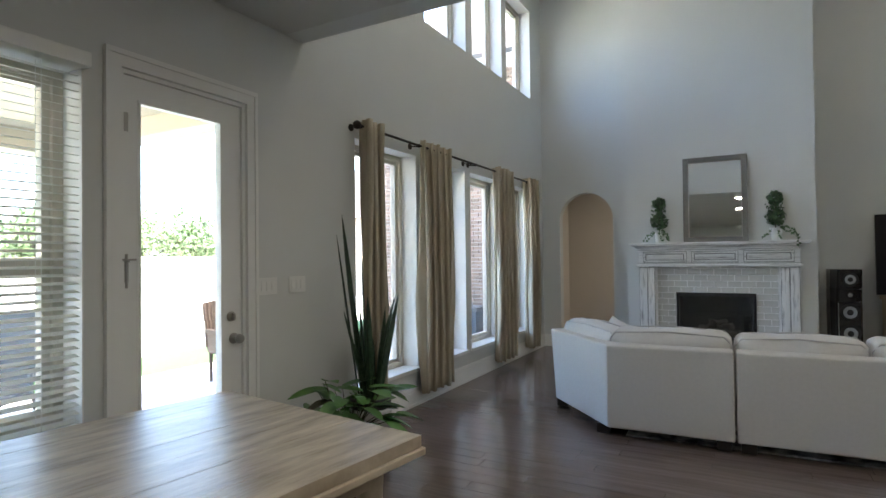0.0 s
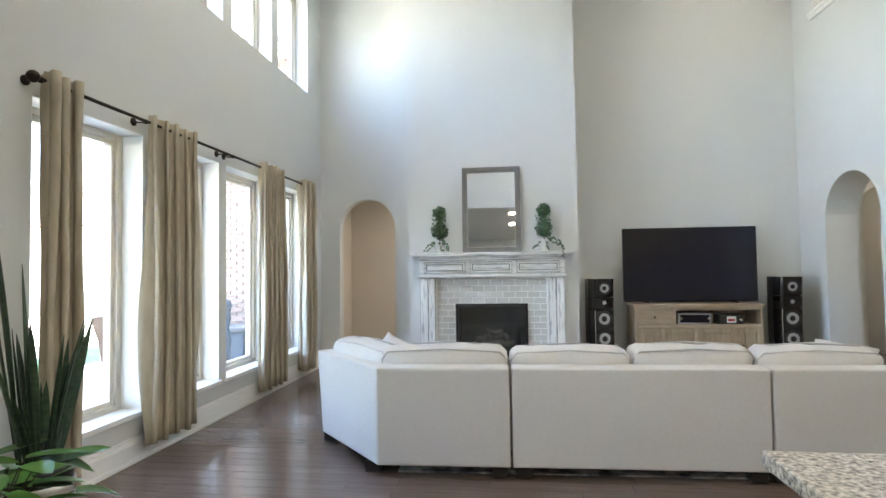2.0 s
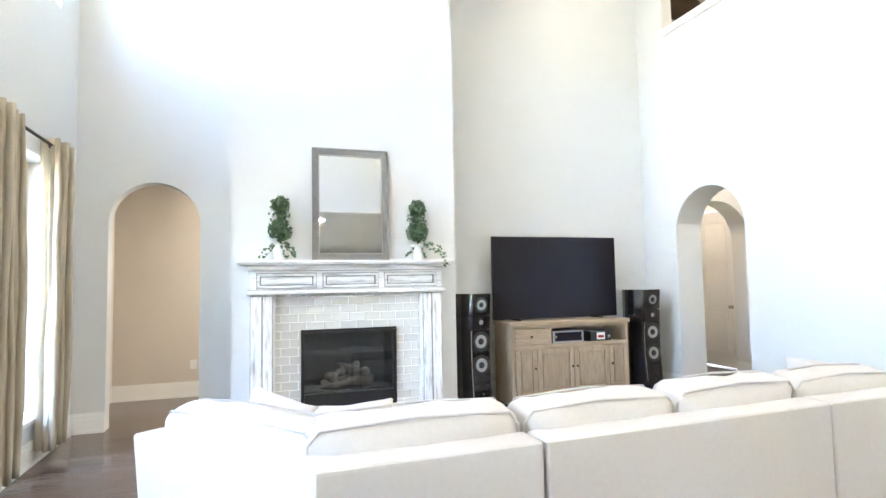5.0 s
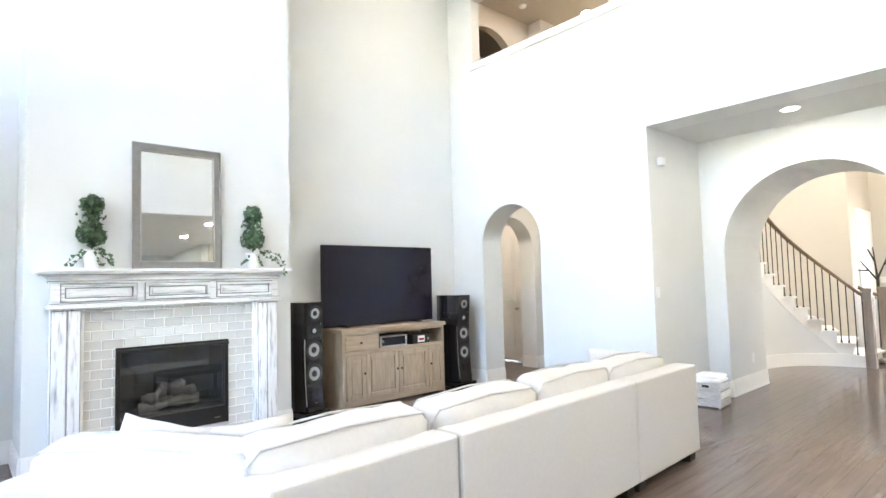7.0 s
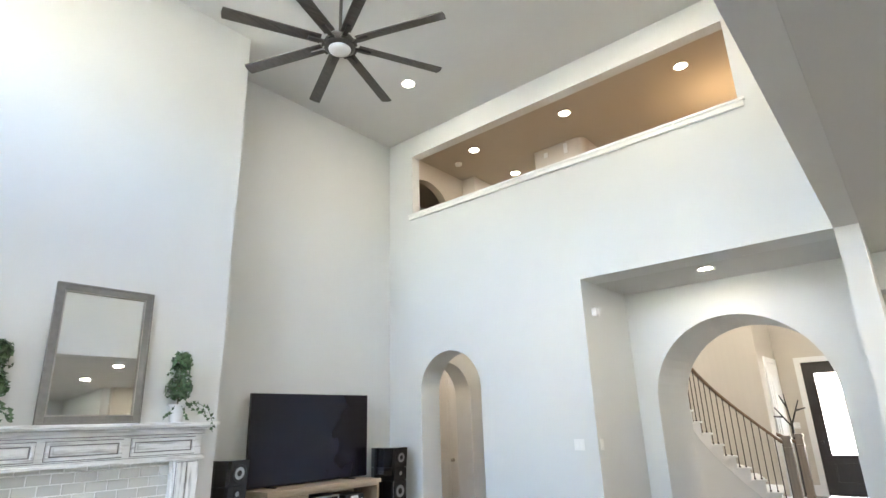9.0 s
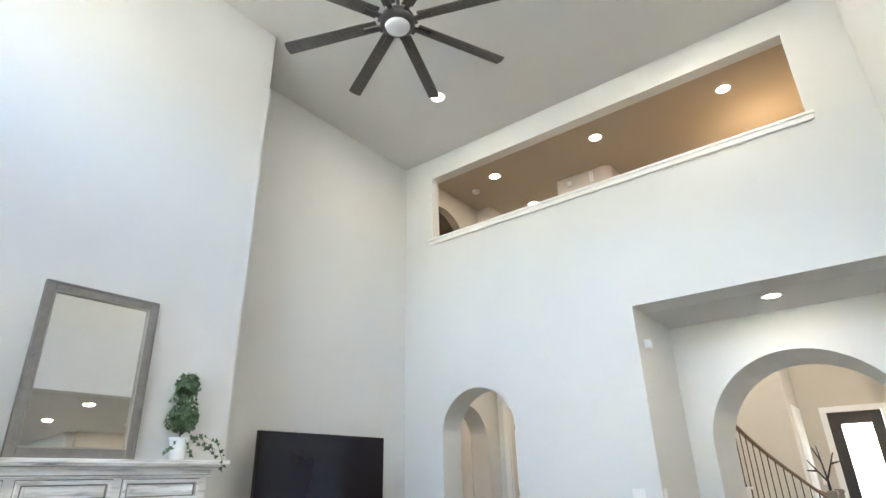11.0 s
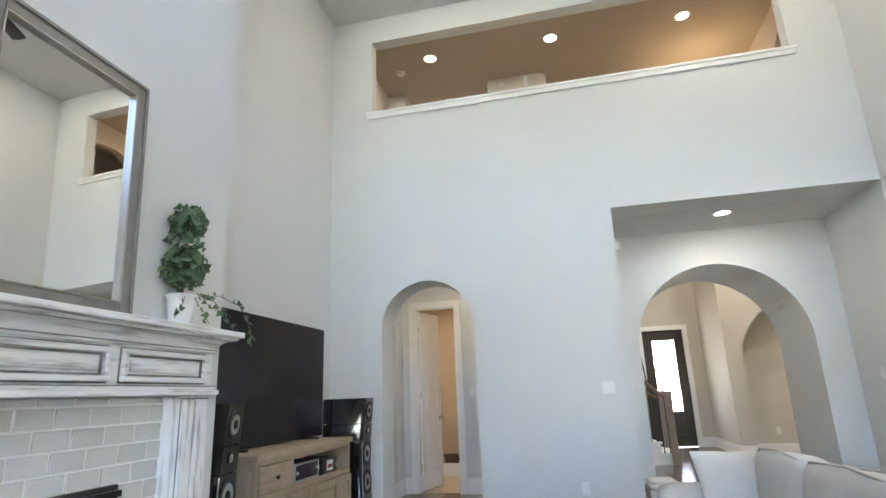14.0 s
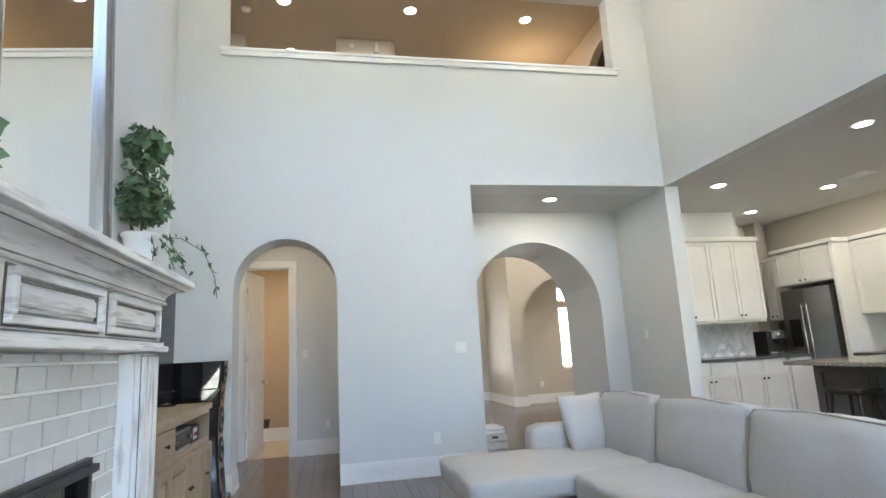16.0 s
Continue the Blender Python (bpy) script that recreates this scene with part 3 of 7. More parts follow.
CLOTH = mat("white_cloth", (0.76, 0.755, 0.74), 0.95, var=0.05, scale=20, bump=0.4, bscale=200)
RUG = mat("patterned_rug", (0.10, 0.095, 0.09), 0.95, scale=7, second=(0.62, 0.60, 0.57), amount=0.22, bump=0.4, bscale=200)
TARP = mat("grey_cover", (0.13, 0.15, 0.17), 0.6, var=0.15, scale=5, bump=0.3)
MESHGREY = mat("sling_fabric", (0.16, 0.16, 0.16), 0.7, var=0.1)
LAMP = glow("lit_lamp_lens", (1.0, 0.93, 0.80), 1.2)
LEAF = mat("tree_leaf", (0.12, 0.17, 0.08), 0.7, rand=0.4, scale=3, var=0.3)
BARK = mat("tree_bark", (0.10, 0.08, 0.06), 0.95, var=0.3, scale=9)


# ---- patio door ----
def patio_door():
    y0, y1, z1 = DOOR[0], DOOR[1], DOOR[3]
    d = tagged(new("door_1"), "white patio door with one tall glass light, closed", "door", "", "structure")
    bm = bmesh.new()
    for a, b, c, e in ((y0 - 0.085, y0 - 0.002, 0, z1 + 0.002), (y1 + 0.002, y1 + 0.085, 0, z1 + 0.002), (y0 - 0.085, y1 + 0.085, z1 + 0.002, z1 + 0.09)):
        box(bm, XW + 0.001, XW + 0.022, a, b, c, e)
    for a, b, c, e in ((y0 - 0.085, y0 - 0.06, 0, z1 + 0.06), (y1 + 0.06, y1 + 0.085, 0, z1 + 0.06), (y0 - 0.085, y1 + 0.085, z1 + 0.062, z1 + 0.09)):
        box(bm, XW + 0.022, XW + 0.030, a, b, c, e)
    part("casing", bm, TRIM, d)
    bm = bmesh.new()
    for a, b, c, e in ((y0, y0 + 0.022, 0, z1), (y1 - 0.022, y1, 0, z1), (y0 + 0.022, y1 - 0.022, z1 - 0.022, z1)):
        box(bm, XW - 0.17, XW - 0.001, a, b, c, e)
    part("jamb", bm, TRIM, d)
    a, b = y0 + 0.024, y1 - 0.024
    gy0, gy1, gz0, gz1 = a + 0.085, b - 0.14, 0.28, 2.31
    bm = bmesh.new()
    for p, q, r, s in ((a, gy0, 0.01, z1 - 0.024), (gy1, b, 0.01, z1 - 0.024), (gy0, gy1, 0.01, gz0), (gy0, gy1, gz1, z1 - 0.024)):
        box(bm, XW - 0.065, XW - 0.02, p, q, r, s)
    part("slab", bm, TRIM, d)
    bm = bmesh.new()
    for p, q, r, s in ((gy0, gy0 + 0.016, gz0, gz1), (gy1 - 0.016, gy1, gz0, gz1), (gy0, gy1, gz0, gz0 + 0.016), (gy0, gy1, gz1 - 0.016, gz1)):
        box(bm, XW - 0.06, XW - 0.014, p, q, r, s)
    part("glazing_bead", bevel(bm, 0.003), TRIM, d)
    g = part("pane", bbox(XW - 0.045, XW - 0.039, gy0 + 0.01, gy1 - 0.01, gz0 + 0.01, gz1 - 0.01), PANEGLASS, d, "clear glass")
    g.visible_shadow = False
    for z in (0.55, 1.38, 2.18):
        bm = bmesh.new()
        tube(bm, (XW - 0.012, a - 0.004, z - 0.05), (XW - 0.012, a - 0.004, z + 0.05), 0.008)
        box(bm, XW - 0.02, XW - 0.015, a, a + 0.03, z - 0.05, z + 0.05)
        part("hinge", bm, NICKEL, d, "satin nickel hinge")
    yh = 2.60
    rot = pose(XW - 0.02, yh, 0.945, 0, 90, 0)
    part("knob", lathe(bmesh.new(), [(0.034, 0), (0.034, 0.008), (0.013, 0.014), (0.012, 0.035), (0.026, 0.045), (0.031, 0.06), (0.024, 0.075), (0.005, 0.08)], 20, rot), NICKEL, d, "satin nickel door knob", True)
    rot = pose(XW - 0.02, yh - 0.02, 1.085, 0, 90, 0)
    bm = lathe(bmesh.new(), [(0.031, 0), (0.031, 0.010), (0.024, 0.016), (0.005, 0.017)], 20, rot)
    box(bm, XW - 0.005, XW + 0.02, yh - 0.025, yh - 0.015, 1.065, 1.105)
    part("deadbolt", bm, NICKEL, d, "satin nickel deadbolt")
    bm = bmesh.new()
    tube(bm, (XW + 0.0, a + 0.01, 1.30), (XW + 0.0, a + 0.01, 1.48), 0.007)
    tube(bm, (XW - 0.03, a + 0.01, 1.44), (XW + 0.02, a + 0.01, 1.44), 0.006)
    tube(bm, (XW + 0.005, a - 0.03, 1.45), (XW + 0.005, a + 0.06, 1.45), 0.005)
    part("chime_latch", bm, NICKEL, d)


patio_door()


# ---- window with blinds ----
def blind_window():
    y0, y1, z0, z1 = BLIND
    w = window_unit("window_9", y0, y1, z0, z1, rail=True)
    bm = bmesh.new()
    box(bm, XW + 0.001, XW + 0.07, y0 - 0.012, y1 + 0.004, z1 - 0.01, z1 + 0.06)
    part("headrail", bevel(bm, 0.006), TRIM, w, "white blind valance")
    sb = bmesh.new()
    vs = box(sb, -0.024, 0.024, y0 + 0.012, y1 - 0.012, -0.0013, 0.0013, Matrix.Rotation(radians(14), 4, "Y"))
    me = finish("slat", sb, SLAT)
    n = 44
    for i in range(n):
        s = new("slat", me)
        s.parent = w
        s.matrix_basis = pose(XW - 0.035, 0, z0 + 0.05 + i * (z1 - z0 - 0.09) / (n - 1))
    for y in (y0 + 0.18, (y0 + y1) / 2, y1 - 0.18):
        bm = bmesh.new()
        tube(bm, (XW - 0.009, y, z0 + 0.03), (XW - 0.009, y, z1), 0.0016, n=6)
        tube(bm, (XW - 0.061, y, z0 + 0.03), (XW - 0.061, y, z1), 0.0016, n=6)
        part("ladder_cord", bm, TRIM, w)
    part("bottom_rail", bbox(XW - 0.06, XW - 0.01, y0 + 0.012, y1 - 0.012, z0 + 0.014, z0 + 0.034, 0.004), TRIM, w)


blind_window()
# added window, out of view, that brightens the breakfast side
window_unit("window_11", *ADDED_OPENING, rail=True)


# ---- wall plates ----
def plate(name, label, m, w, h, toggles, category="switch", group=""):
    """A plate in the local xz plane, facing -y."""
    t = thing(name, label, category, m, group)
    part("cover", bbox(-w / 2, w / 2, -0.007, 0, -h / 2, h / 2, 0.003), PLASTIC, t)
    for i in range(toggles):
        x = (i - (toggles - 1) / 2) * 0.046
        if name == "wall_outlet":
            for z in (-0.02, 0.02):
                bm = bbox(-0.016, 0.016, -0.010, -0.006, z - 0.014, z + 0.014, 0.003)
                part("socket", bm, TRIM, t)
        else:
            part("rocker", bbox(x - 0.016, x + 0.016, -0.011, -0.006, -0.032, 0.032, 0.002), TRIM, t)
    return t


def on_west(y, z):
    return pose(XW, y, z, 0, 0, 90)


def on_east(x, y, z):
    return pose(x, y, z, 0, 0, -90)


plate("light_switch", "white three-gang rocker switch plate beside patio door", on_west(2.87, 1.262), 0.165, 0.115, 3)
plate("light_switch", "white three-gang rocker switch plate near the curtain", on_west(3.15, 1.262), 0.165, 0.115, 3)
plate("light_switch", "white two-gang rocker switch plate on the loft wall", on_east(XR, 5.88, 1.256), 0.12, 0.115, 2)
plate("wall_outlet", "white wall outlet above the baseboard", on_east(XR, 6.183, 0.362), 0.075, 0.115, 1, "outlet")
plate("light_switch", "white single switch in the wide recess", pose(4.33, 5.665, 1.255, 0, 0, 0), 0.075, 0.115, 1)
plate("light_switch", "white single switch on the recess end wall", pose(5.0, YH, 1.30, 0, 0, 180), 0.075, 0.115, 1)
plate("light_switch", "white single switch in the vestibule", on_east(6.1, 7.56, 1.28), 0.075, 0.115, 1)
plate("wall_outlet", "white wall outlet in the vestibule", on_east(6.1, 7.28, 0.38), 0.075, 0.115, 1, "outlet")
plate("wall_outlet", "white wall outlet in the corridor", pose(-1.45, 10.3, 0.40, 0, 0, 0), 0.075, 0.115, 1, "outlet")
plate("wall_outlet", "white wall outlet in the arched passage", pose(6.2, 5.42, 0.38, 0, 0, 0), 0.075, 0.115, 1, "outlet")
plate("wall_outlet", "white wall outlet in the foyer recess", on_east(XN + 0.364, 2.75, 0.40), 0.075, 0.115, 1, "outlet")
sens = thing("alarm_sensor", "small white alarm sensor high on recess wall", "sensor", pose(4.49, 5.665, 2.686))
part("case", bbox(-0.045, 0.045, -0.06, 0, -0.045, 0.045, 0.012), PLASTIC, sens)
part("lens", bbox(-0.03, 0.03, -0.066, -0.055, -0.03, 0.01, 0.006), TRIM, sens)

# ---- curtain rod and curtains ----
RX, RZ = XW + 0.105, 2.53


def curtain_rod():
    t = thing("curtain_rod", "dark bronze curtain rod with ball finials and brackets", "curtain rod", pose(RX, 0, RZ))
    bm = bmesh.new()
    tube(bm, (0, 3.75, 0), (0, 5.90, 0), 0.0125)
    part("pole", bm, IRON, t)
    bm = bmesh.new()
    tube(bm, (0, 5.90, 0), (0, 8.10, 0), 0.0125)
    part("pole", bm, IRON, t)
    for y in (3.74, 8.11):
        bm = bmesh.new()
        bmesh.ops.create_uvsphere(bm, u_segments=16, v_segments=10, radius=0.036, matrix=pose(0, y, 0))
        part("finial", bm, IRON, t, smooth=True)
    for y in (3.79, 4.71, 5.87, 6.0, 8.06):
        bm = bmesh.new()
        tube(bm, (-0.104, y, 0.0), (0, y, -0.012), 0.006)
        tube(bm, (-0.104, y, 0.0), (-0.095, y, 0.0), 0.03)
        bmesh.ops.create_uvsphere(bm, u_segments=10, v_segments=6, radius=0.019, matrix=pose(0, y, -0.004))
        part("bracket", bm, IRON, t)


curtain_rod()


def curtain(y0, y1, zb, seed, folds):
    """A grommet curtain: deep even folds at the top that loosen towards the hem."""
    t = thing("curtain", "gathered tan linen grommet curtain hanging to floor", "curtain", pose(RX, 0, 0), "linen curtains")
    bm = bmesh.new()
    nu, nz = folds * 14, 26
    rows = []
    for j in range(nz + 1):
        s = j / nz
        z = zb + (RZ + 0.055 - zb) * s
        row = []
        for i in range(nu + 1):
            u = i / nu
            wob = 1.1 * noise.noise(Vector((u * 2.5, s * 1.3, seed))) * (1 - s)
            a = 2 * math.pi * (folds * u) + wob * 1.6
            amp = 0.082 * (0.85 + 0.55 * noise.noise(Vector((u * 4, s * 1.5, seed + 9))))
            x = amp * math.sin(a) + 0.012 * noise.noise(Vector((u * 9, s * 5, seed + 3)))
            spread = 1 + 0.05 * (1 - s) + 0.03 * noise.noise(Vector((s * 2, seed, 0)))
            y = (y0 + y1) / 2 + (u - 0.5) * (y1 - y0) * spread + 0.034 * math.sin(2 * a)
            row.append(bm.verts.new((x, y, z + 0.006 * math.sin(a * 0.5))))
        rows.append(row)
    for a, b in zip(rows, rows[1:]):
        for i in range(nu):
            bm.faces.new((a[i], a[i + 1], b[i + 1], b[i]))
    c = part("cloth", bm, CURTAIN, t, smooth=True)
    so = c.modifiers.new("thick", "SOLIDIFY")
    so.thickness = 0.003
    for k in range(folds):
        u = (k + 0.25) / folds
        y = (y0 + y1) / 2 + (u + 0.02 - 0.5) * (y1 - y0)
        bm = bmesh.new()
        lathe(bm, [(0.020, -0.004), (0.027, -0.004), (0.027, 0.004), (0.020, 0.004)], 16, pose(0, y, RZ, 90, 0, 0))
        part("grommet", bm, IRON, t)


curtain(3.81, 4.09, 0.10, 1, 3)
curtain(4.74, 5.38, 0.13, 2, 5)
curtain(6.58, 7.21, 0.11, 3, 5)
curtain(7.76, 8.13, 0.11, 4, 4)


# ---- plants ----
def leaf_blade(bm, base, tip_dir, length, width, bend, twist=0.0, n=7, fold=0.35):
    """A tapering leaf from base, bending over as it goes."""
    d = Vector(tip_dir).normalized()
    side = d.cross(Vector((0.3, 0.2, 1))).normalized()
    up = side.cross(d).normalized()
    prev = None
    p = Vector(base)
    for i in range(n + 1):
        s = i / n
        w = width * (math.sin(math.pi * min(1, 0.18 + 0.82 * s)) ** 0.75 if s < 0.999 else 0.02)
        sd = (side * math.cos(twist * s) + up * math.sin(twist * s))
        nrm = sd.cross(d).normalized()
        row = [bm.verts.new(p - sd * w / 2), bm.verts.new(p - nrm * w * fold * 0.3), bm.verts.new(p + sd * w / 2)]
        if prev:
            for a in range(2):
                bm.faces.new((prev[a], prev[a + 1], row[a + 1], row[a]))
        prev = row
        p = p + d * (length / n)
        d = (d + Vector((0, 0, -1)) * bend / n).normalized()


def snake_plant(x, y):
    rng = random.Random(5)
    t = thing("snake_plant", "tall snake plant in a dark nursery pot", "plant", pose(x, y, 0.0))
    part("pot", lathe(bmesh.new(), [(0.12, 0), (0.135, 0.02), (0.155, 0.30), (0.165, 0.31), (0.165, 0.33), (0.145, 0.335), (0.14, 0.30), (0.0, 0.30)], 28), POTWHITE, t, "white planter", True)
    part("liner", lathe(bmesh.new(), [(0.13, 0.30), (0.15, 0.302), (0.155, 0.40), (0.145, 0.41), (0.135, 0.36), (0.0, 0.36)], 28), BLACKMETAL, t, "black nursery pot", True)
    for i in range(19):
        a = rng.uniform(0, 6.283)
        r = rng.uniform(0.01, 0.085)
        tilt = rng.uniform(0.05, 0.26)
        L = rng.uniform(0.45, 0.85)
        if i < 3:
            L, tilt, a = (1.42, 1.28, 1.1)[i], (0.10, 0.13, 0.1)[i], (4.2, 3.6, 5.0)[i]
        bm = bmesh.new()
        leaf_blade(bm, (r * math.cos(a), r * math.sin(a), 0.355), (tilt * math.cos(a), tilt * math.sin(a), 1), L, rng.uniform(0.06, 0.085), rng.uniform(-0.05, 0.2), rng.uniform(-0.9, 0.9), 9, 0.6)
        ob = part("leaf", bm, SNAKE, t, smooth=True)
        ob.modifiers.new("thick", "SOLIDIFY").thickness = 0.003


def leafy_plant(x, y):
    rng = random.Random(8)
    t = thing("leafy_plant", "bushy green potted plant with broad drooping leaves", "plant", pose(x, y, 0.0))
    part("pot", lathe(bmesh.new(), [(0.10, 0), (0.11, 0.01), (0.14, 0.26), (0.15, 0.265), (0.15, 0.29), (0.13, 0.29), (0.12, 0.25), (0.0, 0.25)], 28), POTWHITE, t, "white planter", True)
    bm = bmesh.new()
    bmesh.ops.create_cone(bm, cap_ends=True, segments=24, radius1=0.125, radius2=0.125, depth=0.01, matrix=pose(0, 0, 0.256))
    part("soil", bm, SOIL, t)
    for i in range(54):
        a = rng.uniform(0, 6.283)
        el = rng.uniform(0.25, 1.3)
        L = rng.uniform(0.14, 0.36)
        d = Vector((math.cos(a) * math.cos(el), math.sin(a) * math.cos(el), math.sin(el)))
        base = Vector((0.05 * math.cos(a), 0.05 * math.sin(a), 0.26))
        tip = base + d * L
        if tip.x + x < XW + 0.2:
            tip.x = XW + 0.2 - x
        bm = bmesh.new()
        tube(bm, base, tip, 0.0035, 0.0025, 6)
        st = part("stem", bm, STEM, t)
        bm = bmesh.new()
        out = Vector((math.cos(a), math.sin(a), rng.uniform(-0.1, 0.35)))
        if tip.x + x < XW + 0.3:
            out.x = abs(out.x)
        leaf_blade(bm, tip, out, rng.uniform(0.18, 0.29), rng.uniform(0.085, 0.13), rng.uniform(0.3, 1.1), rng.uniform(-0.5, 0.5), 7, 0.5)
        part("leaf", bm, POTHOS, t, smooth=True)
    bm = bmesh.new()
    leaf_blade(bm, (-0.04, -0.12, 0.48), (-0.3, -1, 0.25), 0.26, 0.05, 1.2, 1.0, 8, 0.9)
    part("withered_leaf", bm, STEM, t, "dry brown leaf", True)


snake_plant(-1.99, 3.54)
leafy_plant(-1.93, 3.2)


# ---- dining table and chair ----
def dining_table():
    t = thing("dining_table", "rustic oak dining table with planked rounded-edge top", "table", pose(-0.60, 1.96, 0, 0, 0, -7.5))
    L, W, z = 1.9, 1.27, 0.77
    y = 0.0
    n = 7
    for i in range(n):
        w = W / n
        bm = bbox(-(i + 1) * w + 0.0006, -i * w - 0.0006, -L, 0, z - 0.045, z - 0.0004 * (i % 2), 0.0012, 1)
        part("top_plank", bm, TABLEWOOD, t)
    part("edge_moulding", bbox(-W - 0.012, 0.012, -L - 0.012, 0.012, z - 0.075, z - 0.046, 0.010, 3), TABLEWOOD, t)
    bm = bmesh.new()
    for a, b, c, d in ((-W + 0.1, -0.1, -0.13, -0.105), (-W + 0.1, -0.1, -L + 0.105, -L + 0.13), (-0.13, -0.105, -L + 0.1, -0.1), (-W + 0.105, -W + 0.13, -L + 0.1, -0.1)):
        box(bm, a, b, c, d, z - 0.17, z - 0.076)
    part("apron", bm, TABLEWOOD, t)
    for x in (-0.14, -W + 0.14):
        for y in (-0.14, -L + 0.14):
            part("leg", lathe(bmesh.new(), [(0.03, 0), (0.035, 0.02), (0.028, 0.06), (0.045, 0.30), (0.05, 0.42), (0.035, 0.5), (0.05, 0.53), (0.05, 0.69)], 18, pose(x, y, 0)), TABLEWOOD, t, smooth=True)


dining_table()


def dining_chair(m):
    t = thing("dining_chair", "dark wooden dining chair pushed to the table", "chair", m)
    part("seat", bbox(-0.22, 0.22, -0.22, 0.22, 0.44, 0.475, 0.012), DARKFOOT, t)
    for x in (-0.19, 0.19):
        for y, h in ((-0.19, 0.44), (0.19, 0.44)):
            part("leg", bbox(x - 0.02, x + 0.02, y - 0.02, y + 0.02, 0, h, 0.005), DARKFOOT, t)
        part("back_post", bbox(x - 0.018, x + 0.018, -0.22, -0.185, 0.475, 0.83, 0.006), DARKFOOT, t)
    part("top_rail", bbox(-0.21, 0.21, -0.225, -0.18, 0.83, 0.90, 0.012), DARKFOOT, t)
    part("back_slat", bbox(-0.17, 0.17, -0.215, -0.195, 0.62, 0.68, 0.006), DARKFOOT, t)


dining_chair(pose(-2.04, 1.05, 0, 0, 0, -95))


# ---- sectional sofa ----
def prism(pts, z0, z1, width=0.03, seg=3):
    bm = bmesh.new()
    a = [bm.verts.new((x, y, z0)) for x, y in pts]
    b = [bm.verts.new((x, y, z1)) for x, y in pts]
    bm.faces.new(list(reversed(a)))
    bm.faces.new(b)
    n = len(pts)
    for i in range(n):
        bm.faces.new((a[i], a[(i + 1) % n], b[(i + 1) % n], b[i]))
    bmesh.ops.recalc_face_normals(bm, faces=list(bm.faces))
    return bevel(bm, width, seg)


def cushion(w, d, h, m, seed, soft=0.05, bulge=(0.0, 0.025, 0.02)):
    return puffed(w, d, h, soft, 13, bulge, 0.016, m, seed)


def welt(m, w, h, y):
    """Piping round the upper edge of a cushion."""
    bm = bmesh.new()
    pts = [(-w / 2 + 0.01, y, -h / 2 + 0.05), (-w / 2 + 0.005, y, h / 2 - 0.06), (-w / 2 + 0.05, y, h / 2 - 0.008), (0, y, h / 2 + 0.012), (w / 2 - 0.05, y, h / 2 - 0.008), (w / 2 - 0.005, y, h / 2 - 0.06), (w / 2 - 0.01, y, -h / 2 + 0.05)]
    pts = [m @ Vector(p) for p in pts]
    for p, q in zip(pts, pts[1:]):
        tube(bm, p, q, 0.006, n=6)
    return bm


